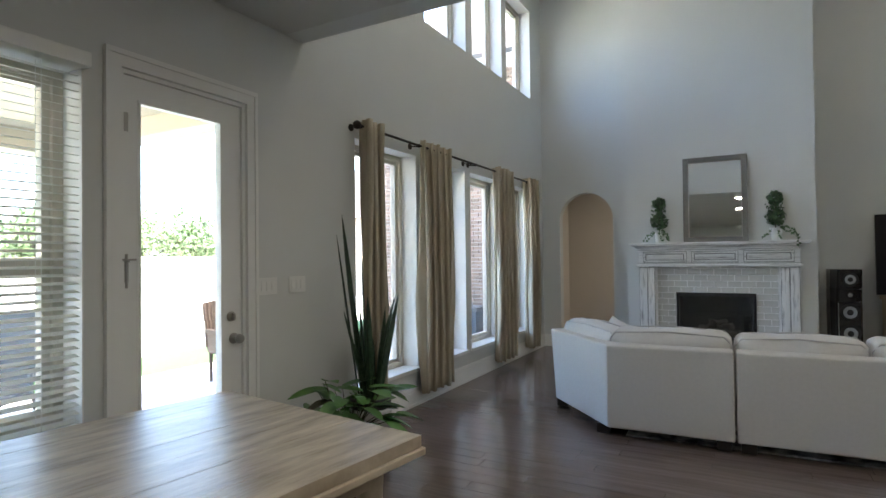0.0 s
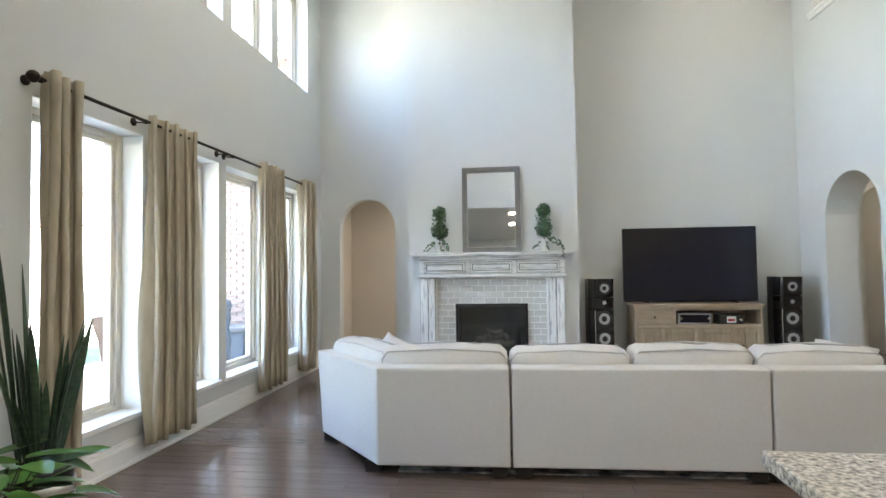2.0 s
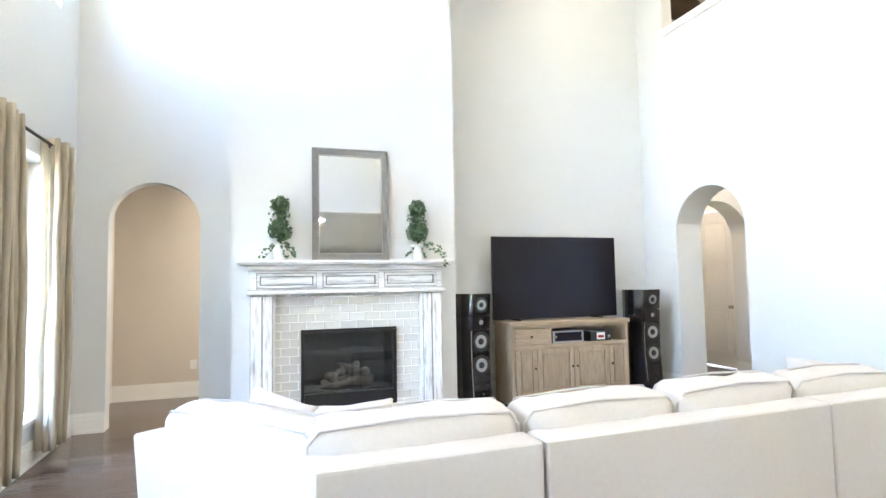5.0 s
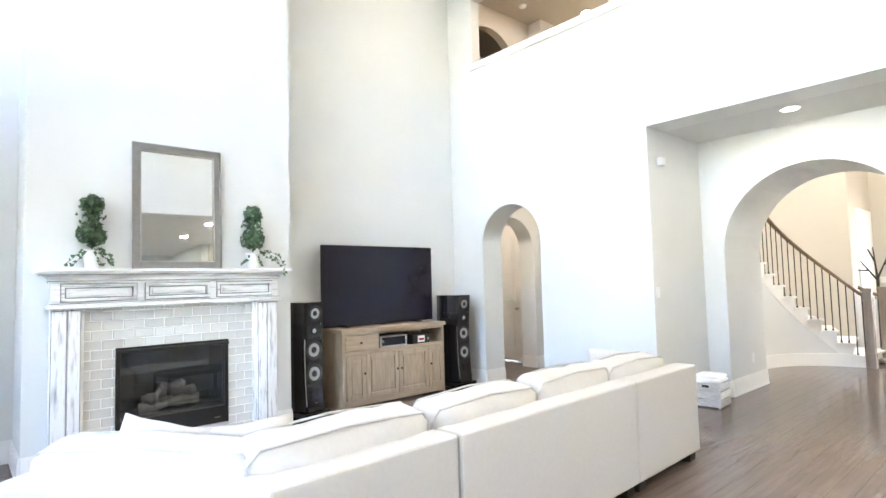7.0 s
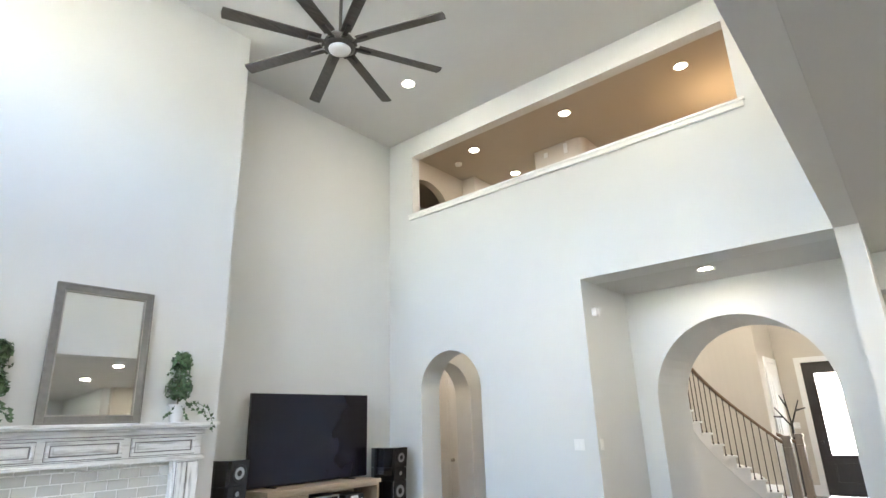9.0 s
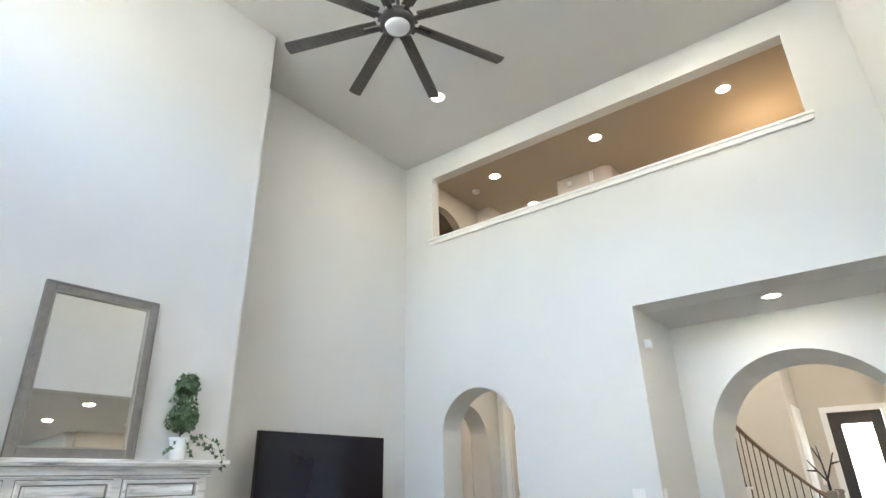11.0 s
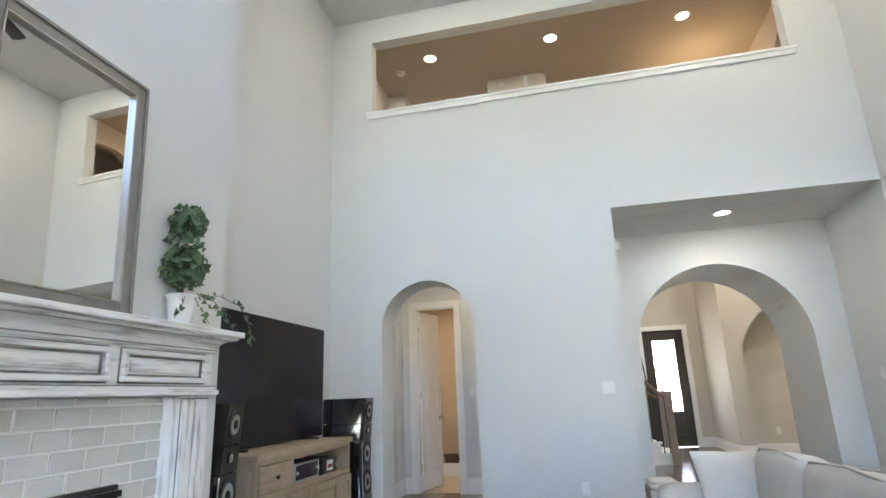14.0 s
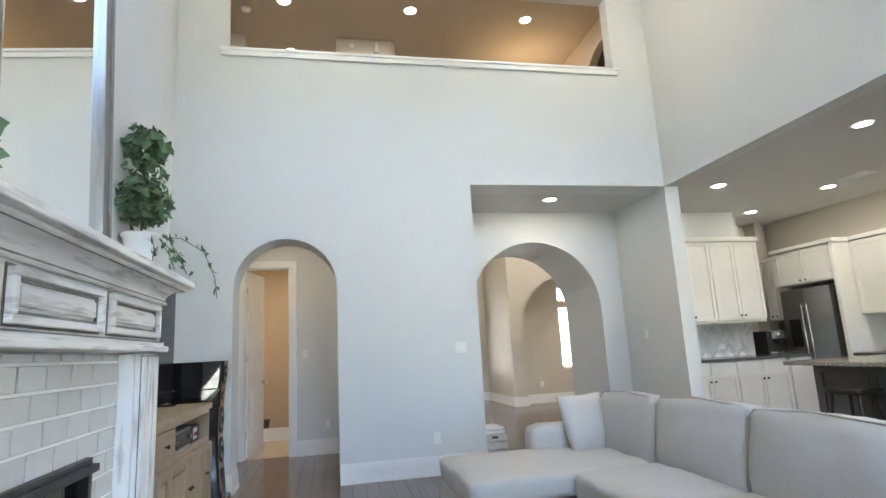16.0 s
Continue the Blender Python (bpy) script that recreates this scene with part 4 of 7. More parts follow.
def sofa():
    t = thing("sectional_sofa", "light grey linen sectional sofa with chaise and loose cushions", "sofa", pose(-0.475, 4.60, 0, 0, 0, 1.9))
    top, zb = 0.735, 0.085
    # the corner wedge and the straight backs
    wing = part("back_panel", prism([(0.0, 0.0), (0.893, 0.0), (0.893, 0.17), (0.08, 0.17), (-0.50, 0.88), (-0.64, 0.775)], zb, top, 0.022), SOFA, t)
    part("back_panel", prism([(0.905, 0.0), (2.535, 0.0), (2.535, 0.17), (0.905, 0.17)], zb, top, 0.022), SOFA, t)
    part("back_panel", prism([(2.547, 0.0), (3.50, 0.0), (3.50, 0.17), (2.547, 0.17)], zb, top, 0.022), SOFA, t)
    for v in wing.data.vertices:
        if v.co.x < -0.25:
            slant = 0.10 * (v.co.z - zb) / (top - zb) - 0.045
            v.co.x, v.co.y = v.co.x - 0.637 * slant, v.co.y + 0.771 * slant
    # seat bases
    part("seat_base", prism([(0.09, 0.175), (0.893, 0.175), (0.893, 1.0), (0.55, 1.0), (-0.02, 1.45), (-0.48, 0.89)], zb, 0.25, 0.02), SOFA, t)
    part("seat_base", prism([(0.905, 0.175), (2.535, 0.175), (2.535, 1.0), (0.905, 1.0)], zb, 0.25, 0.02), SOFA, t)
    part("seat_base", prism([(2.547, 0.175), (3.50, 0.175), (3.50, 1.70), (2.547, 1.70)], zb, 0.25, 0.02), SOFA, t)
    part("arm", puffed(0.24, 0.80, 0.36, 0.07, 7, (0.01, 0.01, 0.0), 0.004, pose(3.375, 0.585, 0.43)), SOFA, t)
    part("arm", puffed(0.16, 0.62, 0.42, 0.06, 7, (0.01, 0.01, 0.0), 0.004, pose(-0.29, 1.17, 0.40, 0, 0, 39)), SOFA, t)
    # seat cushions
    part("seat_cushion", prism([(0.11, 0.18), (0.885, 0.18), (0.885, 1.02), (0.55, 1.02), (0.07, 1.40), (-0.33, 0.92)], 0.252, 0.41, 0.035), SOFA, t)
    for x in (0.91, 1.725):
        part("seat_cushion", cushion(0.81, 0.86, 0.165, pose(x + 0.405, 0.605, 0.335), int(x * 10), 0.045, (0, 0, 0.02)), SOFA, t)
    part("chaise_cushion", cushion(0.95, 1.52, 0.165, pose(3.025, 0.95, 0.335), 31, 0.05, (0, 0, 0.02)), SOFA, t)
    # loose back cushions
    spots = [(0.44, 0.30, 0.89, 0, 0), (1.31, 0.30, 0.82, 0, 1), (2.13, 0.30, 0.81, 0, 2), (2.93, 0.30, 0.79, 0, 3)]
    for x, y, w, rz, i in spots:
        m = pose(x, y, 0.600 - 0.010 * (i % 2), 9, 0, rz + (i % 3 - 1) * 0.8)
        c = part("back_cushion", cushion(w, 0.22, 0.48, m, 40 + i, 0.06, (0.0, 0.04, 0.010)), SOFA, t)
        part("piping", welt(m, w, 0.48, -0.082), PIPING, c)
        part("piping", welt(m, w, 0.48, 0.084), PIPING, c)
    m = pose(-0.18, 0.62, 0.600, 9, 0, -50.5)
    c = part("back_cushion", cushion(0.92, 0.23, 0.46, m, 50, 0.085, (0.0, 0.04, 0.02)), SOFA, t)
    part("piping", welt(m, 0.92, 0.46, -0.078), PIPING, c)
    part("piping", welt(m, 0.92, 0.46, 0.08), PIPING, c)
    for x, y in ((-0.55, 0.78), (-0.05, 0.12), (0.82, 0.07), (0.98, 0.07), (2.46, 0.07), (2.62, 0.07), (3.43, 0.07), (3.43, 1.62), (2.62, 1.62), (0.05, 1.30)):
        part("foot", bbox(x - 0.05, x + 0.05, y - 0.04, y + 0.05, 0.012, zb + 0.004, 0.008), DARKFOOT, t, "dark wooden foot")
    return t


sofa()


def pillow(name, label, m, s, seed):
    bm = bmesh.new()
    bmesh.ops.create_cube(bm, size=2)
    bmesh.ops.subdivide_edges(bm, edges=list(bm.edges), cuts=10, use_grid_fill=True)
    for v in bm.verts:
        u, w = v.co.x, v.co.z
        th = 0.012 + 0.085 * ((1 - abs(u) ** 2.6) * (1 - abs(w) ** 2.6)) ** 0.55
        k = 1 - 0.05 * ((1 - abs(w) ** 2) * (abs(u) > 0.99) + (1 - abs(u) ** 2) * (abs(w) > 0.99))
        p = Vector((u * s / 2 * k, v.co.y * th, w * s / 2 * k))
        p += noise.noise_vector(p * 7 + Vector((seed, 0, 0))) * 0.008
        v.co = p
    t = thing(name, label, "cushion", m, "throw pillows")
    part("cover", bm, SOFA, t, smooth=True)


pillow("throw_pillow", "square grey throw pillow leaning on sofa arm", pose(2.74, 5.24, 0.60, -20, 1, -70), 0.47, 1)
pillow("throw_pillow", "square grey throw pillow against the corner cushion", pose(-0.60, 5.62, 0.605, -24, 10, -45), 0.42, 2)
pillow("throw_pillow", "square grey throw pillow beside the corner cushion", pose(-0.24, 5.36, 0.59, -28, -8, -30), 0.42, 3)

rug = thing("area_rug", "pale patterned area rug under the sofa", "rug", pose(1.35, 6.0, 0, 0, 0, 1.9))
part("rug_body", bbox(-1.75, 1.75, -1.22, 1.2, 0.001, 0.012, 0.004), RUG, rug)

# ---- fireplace ----
MC = 0.176


def fireplace_mantel():
    t = thing("fireplace_mantel", "distressed white wooden mantel with three raised panels", "mantel", pose(MC, YF, -0.016))
    # legs with a plinth, a sunk centre and side stiles
    for s in (-1, 1):
        a, b = sorted((s * 0.715, s * 0.918))
        leg = part("leg", bbox(a, b, -0.085, -0.001, 0.016, 1.305, 0.004), LEGPAINT, t)
        u = b if s < 0 else a - 0.022
        part("inner_bead", bbox(u, u + 0.022, -0.070, -0.002, 0.018, 1.30, 0.006, 2), LEGPAINT, leg)
        # two raised boards with rubbed borders on the face of the leg
        mid = a + 0.095 if s > 0 else b - 0.095
        for p, q in ((a + 0.008, mid - 0.006), (mid + 0.006, b - 0.008)):
            board = part("raised_board", bbox(p, q, -0.097, -0.0855, 0.185, 1.288, 0.009, 3), LEGPAINT, leg)
            bm = bmesh.new()
            for x0, x1, z0, z1 in ((p - 0.005, p, 0.18, 1.293), (q, q + 0.005, 0.18, 1.293), (p, q, 1.288, 1.293)):
                box(bm, x0, x1, -0.0875, -0.0845, z0, z1)
            part("rubbed_edge", bm, RUBBED, board, "dark rubbed border")
        part("plinth", bbox(a - 0.012, b + 0.012, -0.108, -0.002, 0.016, 0.165, 0.006), TRIM, leg)
    part("frieze", bbox(-0.918, 0.918, -0.095, -0.001, 1.308, 1.512, 0.003), MANTEL, t)
    part("lower_bead", bbox(-0.945, 0.945, -0.125, -0.002, 1.306, 1.330, 0.008, 3), MANTEL, t)
    part("lower_fillet", bbox(-0.93, 0.93, -0.110, -0.002, 1.330, 1.346, 0.004), MANTEL, t)
    for c in (-0.592, 0.0, 0.592):
        w = 0.262
        z0, z1 = 1.362, 1.495
        bm = bmesh.new()
        for x0, x1, a, b in ((c - w, c + w, z0, z0 + 0.022), (c - w, c + w, z1 - 0.022, z1), (c - w, c - w + 0.022, z0 + 0.022, z1 - 0.022), (c + w - 0.022, c + w, z0 + 0.022, z1 - 0.022)):
            box(bm, x0, x1, -0.118, -0.094, a, b)
        p = part("panel_moulding", bevel(bm, 0.006, 2), MANTEL, t)
        bm = bmesh.new()
        for x0, x1, a, b in ((c - w - 0.006, c + w + 0.006, z0 - 0.006, z0), (c - w - 0.006, c + w + 0.006, z1, z1 + 0.006), (c - w - 0.006, c - w, z0, z1), (c + w, c + w + 0.006, z0, z1)):
            box(bm, x0, x1, -0.0985, -0.094, a, b)
        part("rubbed_edge", bm, RUBBED, p, "dark rubbed outer edge")
        bm = bmesh.new()
        for x0, x1, a, b in ((c - w + 0.024, c + w - 0.024, z0 + 0.024, z0 + 0.032), (c - w + 0.024, c + w - 0.024, z1 - 0.032, z1 - 0.024), (c - w + 0.024, c - w + 0.034, z0 + 0.032, z1 - 0.032), (c + w - 0.034, c + w - 0.024, z0 + 0.032, z1 - 0.032)):
            box(bm, x0, x1, -0.1015, -0.094, a, b)
        part("rubbed_groove", bm, RUBBED, p, "dark rubbed groove")
        part("raised_field", bbox(c - w + 0.05, c + w - 0.05, -0.108, -0.094, z0 + 0.042, z1 - 0.042, 0.006, 2), MANTEL, p)
    # coved crown moulding, mitred round both ends
    prof = [(0.003, 1.507), (0.016, 1.507), (0.020, 1.513), (0.016, 1.519), (0.012, 1.521)]
    prof += [(0.012 + 0.062 * (1 - math.cos(a)), 1.521 + 0.050 * math.sin(a)) for a in [radians(11.25 * i) for i in range(9)]]
    prof += [(0.078, 1.573), (0.084, 1.576), (0.087, 1.582), (0.084, 1.588), (0.06, 1.588)]
    bm = bmesh.new()
    rows = [[bm.verts.new(p) for p in ((-0.918 - d, -0.002, z), (-0.918 - d, -0.095 - d, z), (0.918 + d, -0.095 - d, z), (0.918 + d, -0.002, z))] for d, z in prof]
    for p, q in zip(rows, rows[1:]):
        for i in range(3):
            bm.faces.new((p[i], p[i + 1], q[i + 1], q[i]))
    part("crown_moulding", bm, MANTEL, t)
    for d, z in ((0.0135, 1.5215), (0.0745, 1.5725)):
        bm = bmesh.new()
        box(bm, -0.918 - d, 0.918 + d, -0.0975 - d, -0.0935 - d, z - 0.003, z + 0.003)
        for s in (-1, 1):
            box(bm, s * (0.918 + d) - 0.002, s * (0.918 + d) + 0.002, -0.0935 - d, -0.003, z - 0.003, z + 0.003)
        part("rubbed_line", bm, RUBBED, t, "dark rubbed groove")
    bm = bmesh.new()
    box(bm, -0.932, 0.932, -0.1125, -0.108, 1.345, 1.349)
    part("rubbed_line", bm, RUBBED, t, "dark rubbed groove")
    part("shelf", bbox(-1.025, 1.025, -0.205, -0.002, 1.588, 1.617, 0.008, 3), MANTEL, t)


fireplace_mantel()


def fire_insert():
    t = thing("fireplace_insert", "black steel gas fireplace insert with ceramic logs", "fireplace", pose(0.1735, YF, 0.19))
    w, h = 0.4595, 0.757
    bm = bmesh.new()
    for a, b, c, d in ((-w, -w + 0.03, 0, h), (w - 0.03, w, 0, h), (-w + 0.03, w - 0.03, h - 0.05, h), (-w + 0.03, w - 0.03, 0, 0.15)):
        box(bm, a, b, -0.034, 0.05, c, d)
    part("surround", bevel(bm, 0.004), BLACKMETAL, t)
    part("hood", bbox(-w, w, -0.055, -0.034, h - 0.045, h - 0.02, 0.004), BLACKMETAL, t)
    bm = bmesh.new()
    box(bm, -w + 0.03, w - 0.03, 0.40, 0.42, 0.0, h)
    box(bm, -w + 0.03, -w + 0.035, 0.05, 0.40, 0.0, h)
    box(bm, w - 0.035, w - 0.03, 0.05, 0.40, 0.0, h)
    box(bm, -w + 0.03, w - 0.03, 0.05, 0.40, 0.0, 0.16)
    box(bm, -w + 0.03, w - 0.03, 0.05, 0.40, h - 0.01, h)
    part("firebox", bm, FIREBOX, t)
    rng = random.Random(4)
    for i, (p, q, r) in enumerate((((-0.26, 0.14, 0.21), (0.22, 0.12, 0.22), 0.045), ((-0.2, 0.24, 0.23), (0.27, 0.22, 0.22), 0.05), ((-0.17, 0.10, 0.28), (0.0, 0.26, 0.33), 0.04), ((0.02, 0.24, 0.30), (0.18, 0.08, 0.31), 0.042), ((-0.08, 0.2, 0.36), (0.13, 0.18, 0.37), 0.035))):
        bm = bmesh.new()
        tube(bm, p, q, r, r * 0.85, 14)
        bmesh.ops.subdivide_edges(bm, edges=[e for e in bm.edges if e.calc_length() > 0.1], cuts=6)
        for v in bm.verts:
            v.co += noise.noise_vector(v.co * 14 + Vector((i, 0, 0))) * 0.040
        part("log", bm, LOG, t, "grey ceramic log", True)
    g = part("glass_front", bbox(-w + 0.03, w - 0.03, 0.0, 0.004, 0.15, h - 0.05), FIREGLASS, t, "smoked glass front")
    g.visible_shadow = False
    part("badge", bbox(0.33, 0.38, -0.036, -0.033, 0.05, 0.058), CHROME, t)


fire_insert()

# ---- mirror ----
t = thing("mirror", "leaning rectangular mirror in a pewter frame", "mirror", pose(0.19, 7.997, 1.6012, -2.0))
W2, H2, F = 0.372, 1.10, 0.062
bm = bmesh.new()
for a, b, c, d in ((-W2, -W2 + F, 0, H2), (W2 - F, W2, 0, H2), (-W2 + F, W2 - F, 0, F), (-W2 + F, W2 - F, H2 - F, H2)):
    box(bm, a, b, -0.028, 0.0, c, d)
part("frame", bevel(bm, 0.006, 2), PEWTER, t)
bm = bmesh.new()
for a, b, c, d in ((-W2, -W2 + 0.016, 0, H2), (W2 - 0.016, W2, 0, H2), (-W2 + 0.016, W2 - 0.016, 0, 0.016), (-W2 + 0.016, W2 - 0.016, H2 - 0.016, H2)):
    box(bm, a, b, -0.036, -0.0275, c, d)
part("outer_bead", bevel(bm, 0.004, 2), PEWTER, t)
bm = bmesh.new()
for a, b, c, d in ((-W2 + F, -W2 + F + 0.008, F, H2 - F), (W2 - F - 0.008, W2 - F, F, H2 - F), (-W2 + F + 0.008, W2 - F - 0.008, F, F + 0.008), (-W2 + F + 0.008, W2 - F - 0.008, H2 - F - 0.008, H2 - F)):
    box(bm, a, b, -0.031, -0.008, c, d)
part("inner_bead", bevel(bm, 0.003, 2), NICKEL, t, "bright silver inner bead")
part("glass", bbox(-W2 + F, W2 - F, -0.010, -0.004, F, H2 - F), MIRROR, t, "mirror glass")


# ---- topiaries ----
def ivy_leaf(bm, p, nrm, size, rng):
    nrm = Vector(nrm).normalized()
    u = nrm.cross(Vector((rng.uniform(-1, 1), rng.uniform(-1, 1), rng.uniform(-1, 1)))).normalized()
    w = nrm.cross(u)
    shape = ((0, -0.5, 0), (0.5, -0.25, 0.10), (0.28, 0.05, 0.03), (0.0, 0.62, 0.14), (-0.28, 0.05, 0.03), (-0.5, -0.25, 0.10))
    vs = [bm.verts.new(Vector(p) + (u * a + w * b + nrm * c) * size) for a, b, c in shape]
    mid = bm.verts.new(Vector(p) - nrm * 0.08 * size)
    for i in range(6):
        bm.faces.new((mid, vs[i], vs[(i + 1) % 6]))


def topiary(x, y, seed, right):
    rng = random.Random(seed)
    t = thing("ivy_topiary", "two-ball ivy topiary in a white pot on mantel", "plant", pose(x, y, 1.6015), "mantel topiaries")
    part("pot", lathe(bmesh.new(), [(0.047, 0), (0.050, 0.006), (0.056, 0.06), (0.066, 0.135), (0.075, 0.143), (0.075, 0.152), (0.062, 0.152), (0.057, 0.12), (0, 0.12)], 26), POTWHITE, t, "white ceramic pot", True)
    bm = bmesh.new()
    tube(bm, (0, 0, 0.11), (0, 0, 0.55), 0.006)
    part("stem", bm, STEM, t)
    for name, c, r, n in (("lower_ball", 0.285, 0.102, 215), ("upper_ball", 0.52, 0.083, 150)):
        bm = bmesh.new()
        for i in range(n):
            d = Vector((rng.gauss(0, 1), rng.gauss(0, 1), rng.gauss(0, 1))).normalized()
            rr = r * rng.uniform(0.62, 1.08)
            p = Vector((0, 0, c)) + Vector((d.x * rr, d.y * rr, d.z * rr * 0.98))
            ivy_leaf(bm, p, d + Vector((rng.gauss(0, 0.5), rng.gauss(0, 0.5), rng.gauss(0, 0.5))), rng.uniform(0.034, 0.054), rng)
        part(name, bm, IVY, t, "dense small ivy leaves")
    bm = bmesh.new()
    for i in range(60):
        ivy_leaf(bm, (rng.gauss(0, 0.035), rng.gauss(0, 0.035), rng.uniform(0.37, 0.45)), (rng.gauss(0, 1), rng.gauss(0, 1), 0.2), rng.uniform(0.024, 0.036), rng)
    part("stem_leaves", bm, IVY, t)
    # trailing strands
    strands = [((0.04, -0.05, 0.15), (0.12, -0.09, 0.10), (0.19, -0.11, 0.06), (0.235, -0.12, 0.02)), ((0.05, -0.04, 0.15), (0.10, -0.07, 0.16), (0.17, -0.09, 0.11), (0.22, -0.12, 0.07)), ((-0.04, -0.05, 0.14), (-0.10, -0.08, 0.07), (-0.15, -0.09, 0.02)), ((0.0, -0.06, 0.15), (0.03, -0.10, 0.07), (0.06, -0.115, 0.015))]
    if right:
        strands.append(((0.05, -0.05, 0.15), (0.12, -0.12, 0.16), (0.18, -0.20, 0.11), (0.21, -0.24, 0.0), (0.215, -0.25, -0.09)))
    else:
        strands.append(((-0.05, -0.05, 0.15), (-0.12, -0.09, 0.10), (-0.19, -0.10, 0.03)))
    if not right:
        strands[:2] = [[(x * 0.55, y, z) for x, y, z in p] for p in strands[:2]]
    for pts in strands:
        bm = bmesh.new()
        for p, q in zip(pts, pts[1:]):
            p, q = Vector(p), Vector(q)
            tube(bm, p, q, 0.0018, n=5)
            for k in range(3):
                s = p.lerp(q, (k + 0.5) / 3)
                ivy_leaf(bm, s + Vector((rng.gauss(0, 0.008), rng.gauss(0, 0.008), rng.gauss(0.004, 0.006))), (rng.gauss(0, 0.5), -1, rng.gauss(0.4, 0.5)), rng.uniform(0.026, 0.04), rng)
        part("ivy_strand", bm, IVY, t)


topiary(-0.475, 7.955, 3, False)
topiary(0.852, 7.962, 6, True)

# ---- television, console, speakers ----
t = thing("television", "large flat black television standing on the console", "television", pose(2.755, 8.547, 0.912))
part("screen", bbox(-0.838, 0.838, -0.018, -0.004, 0.02, 0.985, 0.004), TVBLACK, t, "glossy black screen")
part("bezel", bbox(-0.843, 0.843, -0.012, 0.02, 0.014, 0.99, 0.005), BLACKMETAL, t)
part("rear_housing", bbox(-0.5, 0.5, 0.02, 0.06, 0.10, 0.6, 0.015), BLACKMETAL, t)
for x in (-0.55, 0.55):
    part("foot", bbox(x - 0.015, x + 0.015, -0.12, 0.10, 0.0, 0.016, 0.004), BLACKMETAL, t)


def console():
    t = thing("media_console", "washed oak media console with doors, drawer and shelf", "cabinet", pose(2.75, 8.22, 0))
    w, d, h = 0.765, 0.46, 0.912
    part("top", bbox(-w - 0.02, w + 0.02, -0.02, d, h - 0.045, h, 0.008), OAK, t)
    for s in (-1, 1):
        a, b = sorted((s * w, s * (w - 0.03)))
        part("side", bbox(a, b, 0, d - 0.01, 0.0, h - 0.046, 0.004), OAKV, t)
    part("back", bbox(-w + 0.031, w - 0.031, d - 0.03, d - 0.011, 0.06, h - 0.046), OAKV, t)
    part("bottom", bbox(-w + 0.031, w - 0.031, 0.004, d - 0.03, 0.07, 0.10), OAK, t)
    part("shelf", bbox(-w + 0.031, w - 0.031, 0.004, d - 0.03, 0.625, 0.65), OAK, t)
    part("toe_rail", bbox(-w + 0.031, w - 0.031, 0.0, 0.02, 0.03, 0.105, 0.004), OAK, t)
    part("rail", bbox(-w + 0.031, w - 0.031, -0.004, 0.018, 0.618, 0.66, 0.004), OAK, t)
    part("rail", bbox(-w + 0.031, w - 0.031, -0.004, 0.018, 0.838, 0.866, 0.004), OAK, t)
    part("divider", bbox(-0.30, -0.265, -0.002, d - 0.03, 0.66, 0.838, 0.003), OAK, t)
    dr = part("drawer", bbox(-w + 0.036, -0.305, -0.014, 0.006, 0.665, 0.833, 0.006), OAK, t)
    part("knob", lathe(bmesh.new(), [(0.006, 0), (0.007, 0.012), (0.014, 0.018), (0.012, 0.026), (0.002, 0.028)], 14, pose(-0.53, -0.014, 0.75, 90, 0, 0)), IRON, dr, "aged metal knob", True)
    edges = [(-w + 0.036, -0.47), (-0.465, 0.0), (0.005, 0.47), (0.475, w - 0.036)]
    for i, (a, b) in enumerate(edges):
        door = part("door", bbox(a, b, -0.012, 0.006, 0.11, 0.612, 0.004), OAKV, t)
        fr = 0.055
        bm = bmesh.new()
        for p, q, r, s in ((a, a + fr, 0.11, 0.612), (b - fr, b, 0.11, 0.612), (a + fr, b - fr, 0.11, 0.11 + fr), (a + fr, b - fr, 0.612 - fr, 0.612)):
            box(bm, p + 0.001, q - 0.001, -0.032, -0.012, r + 0.001, s - 0.001)
        part("frame", bevel(bm, 0.004), OAKV, door)
        part("field", bbox(a + fr + 0.016, b - fr - 0.016, -0.026, -0.012, 0.11 + fr + 0.016, 0.612 - fr - 0.016, 0.010, 2), OAKV, door)
        kx = (b - 0.028, b - 0.028, a + 0.028, a + 0.028)[i]
        part("pull", lathe(bmesh.new(), [(0.005, 0), (0.006, 0.012), (0.013, 0.018), (0.011, 0.026), (0.002, 0.028)], 14, pose(kx, -0.032, 0.40, 90, 0, 0)), IRON, door, "aged metal knob", True)


console()
FACEGREY = mat("brushed_face", (0.42, 0.42, 0.42), 0.35, metal=0.8, var=0.05)
t = thing("stereo_receiver", "silver and black receiver on the console shelf", "receiver", pose(2.68, 8.24, 0.65))
part("case", bbox(-0.17, 0.23, 0.0, 0.30, 0.012, 0.145, 0.004), BLACKMETAL, t)
part("front", bbox(-0.17, 0.23, -0.012, 0.0, 0.012, 0.145, 0.003), FACEGREY, t, "brushed silver face")
part("display", bbox(-0.145, 0.205, -0.015, -0.011, 0.03, 0.13, 0.002), TVBLACK, t, "dark display window")
for x in (-0.14, 0.2):
    part("knob", lathe(bmesh.new(), [(0.016, 0), (0.016, 0.014), (0.004, 0.016)], 16, pose(x, -0.012, 0.08, 90, 0, 0)), CHROME, t)
part("foot_strip", bbox(-0.15, 0.21, 0.02, 0.28, 0.0, 0.012), BLACKMETAL, t)
t = thing("disc_player", "small black player with a red and white display", "player", pose(3.16, 8.25, 0.65))
part("case", bbox(-0.14, 0.14, 0.0, 0.24, 0.0, 0.12, 0.004), BLACKMETAL, t)
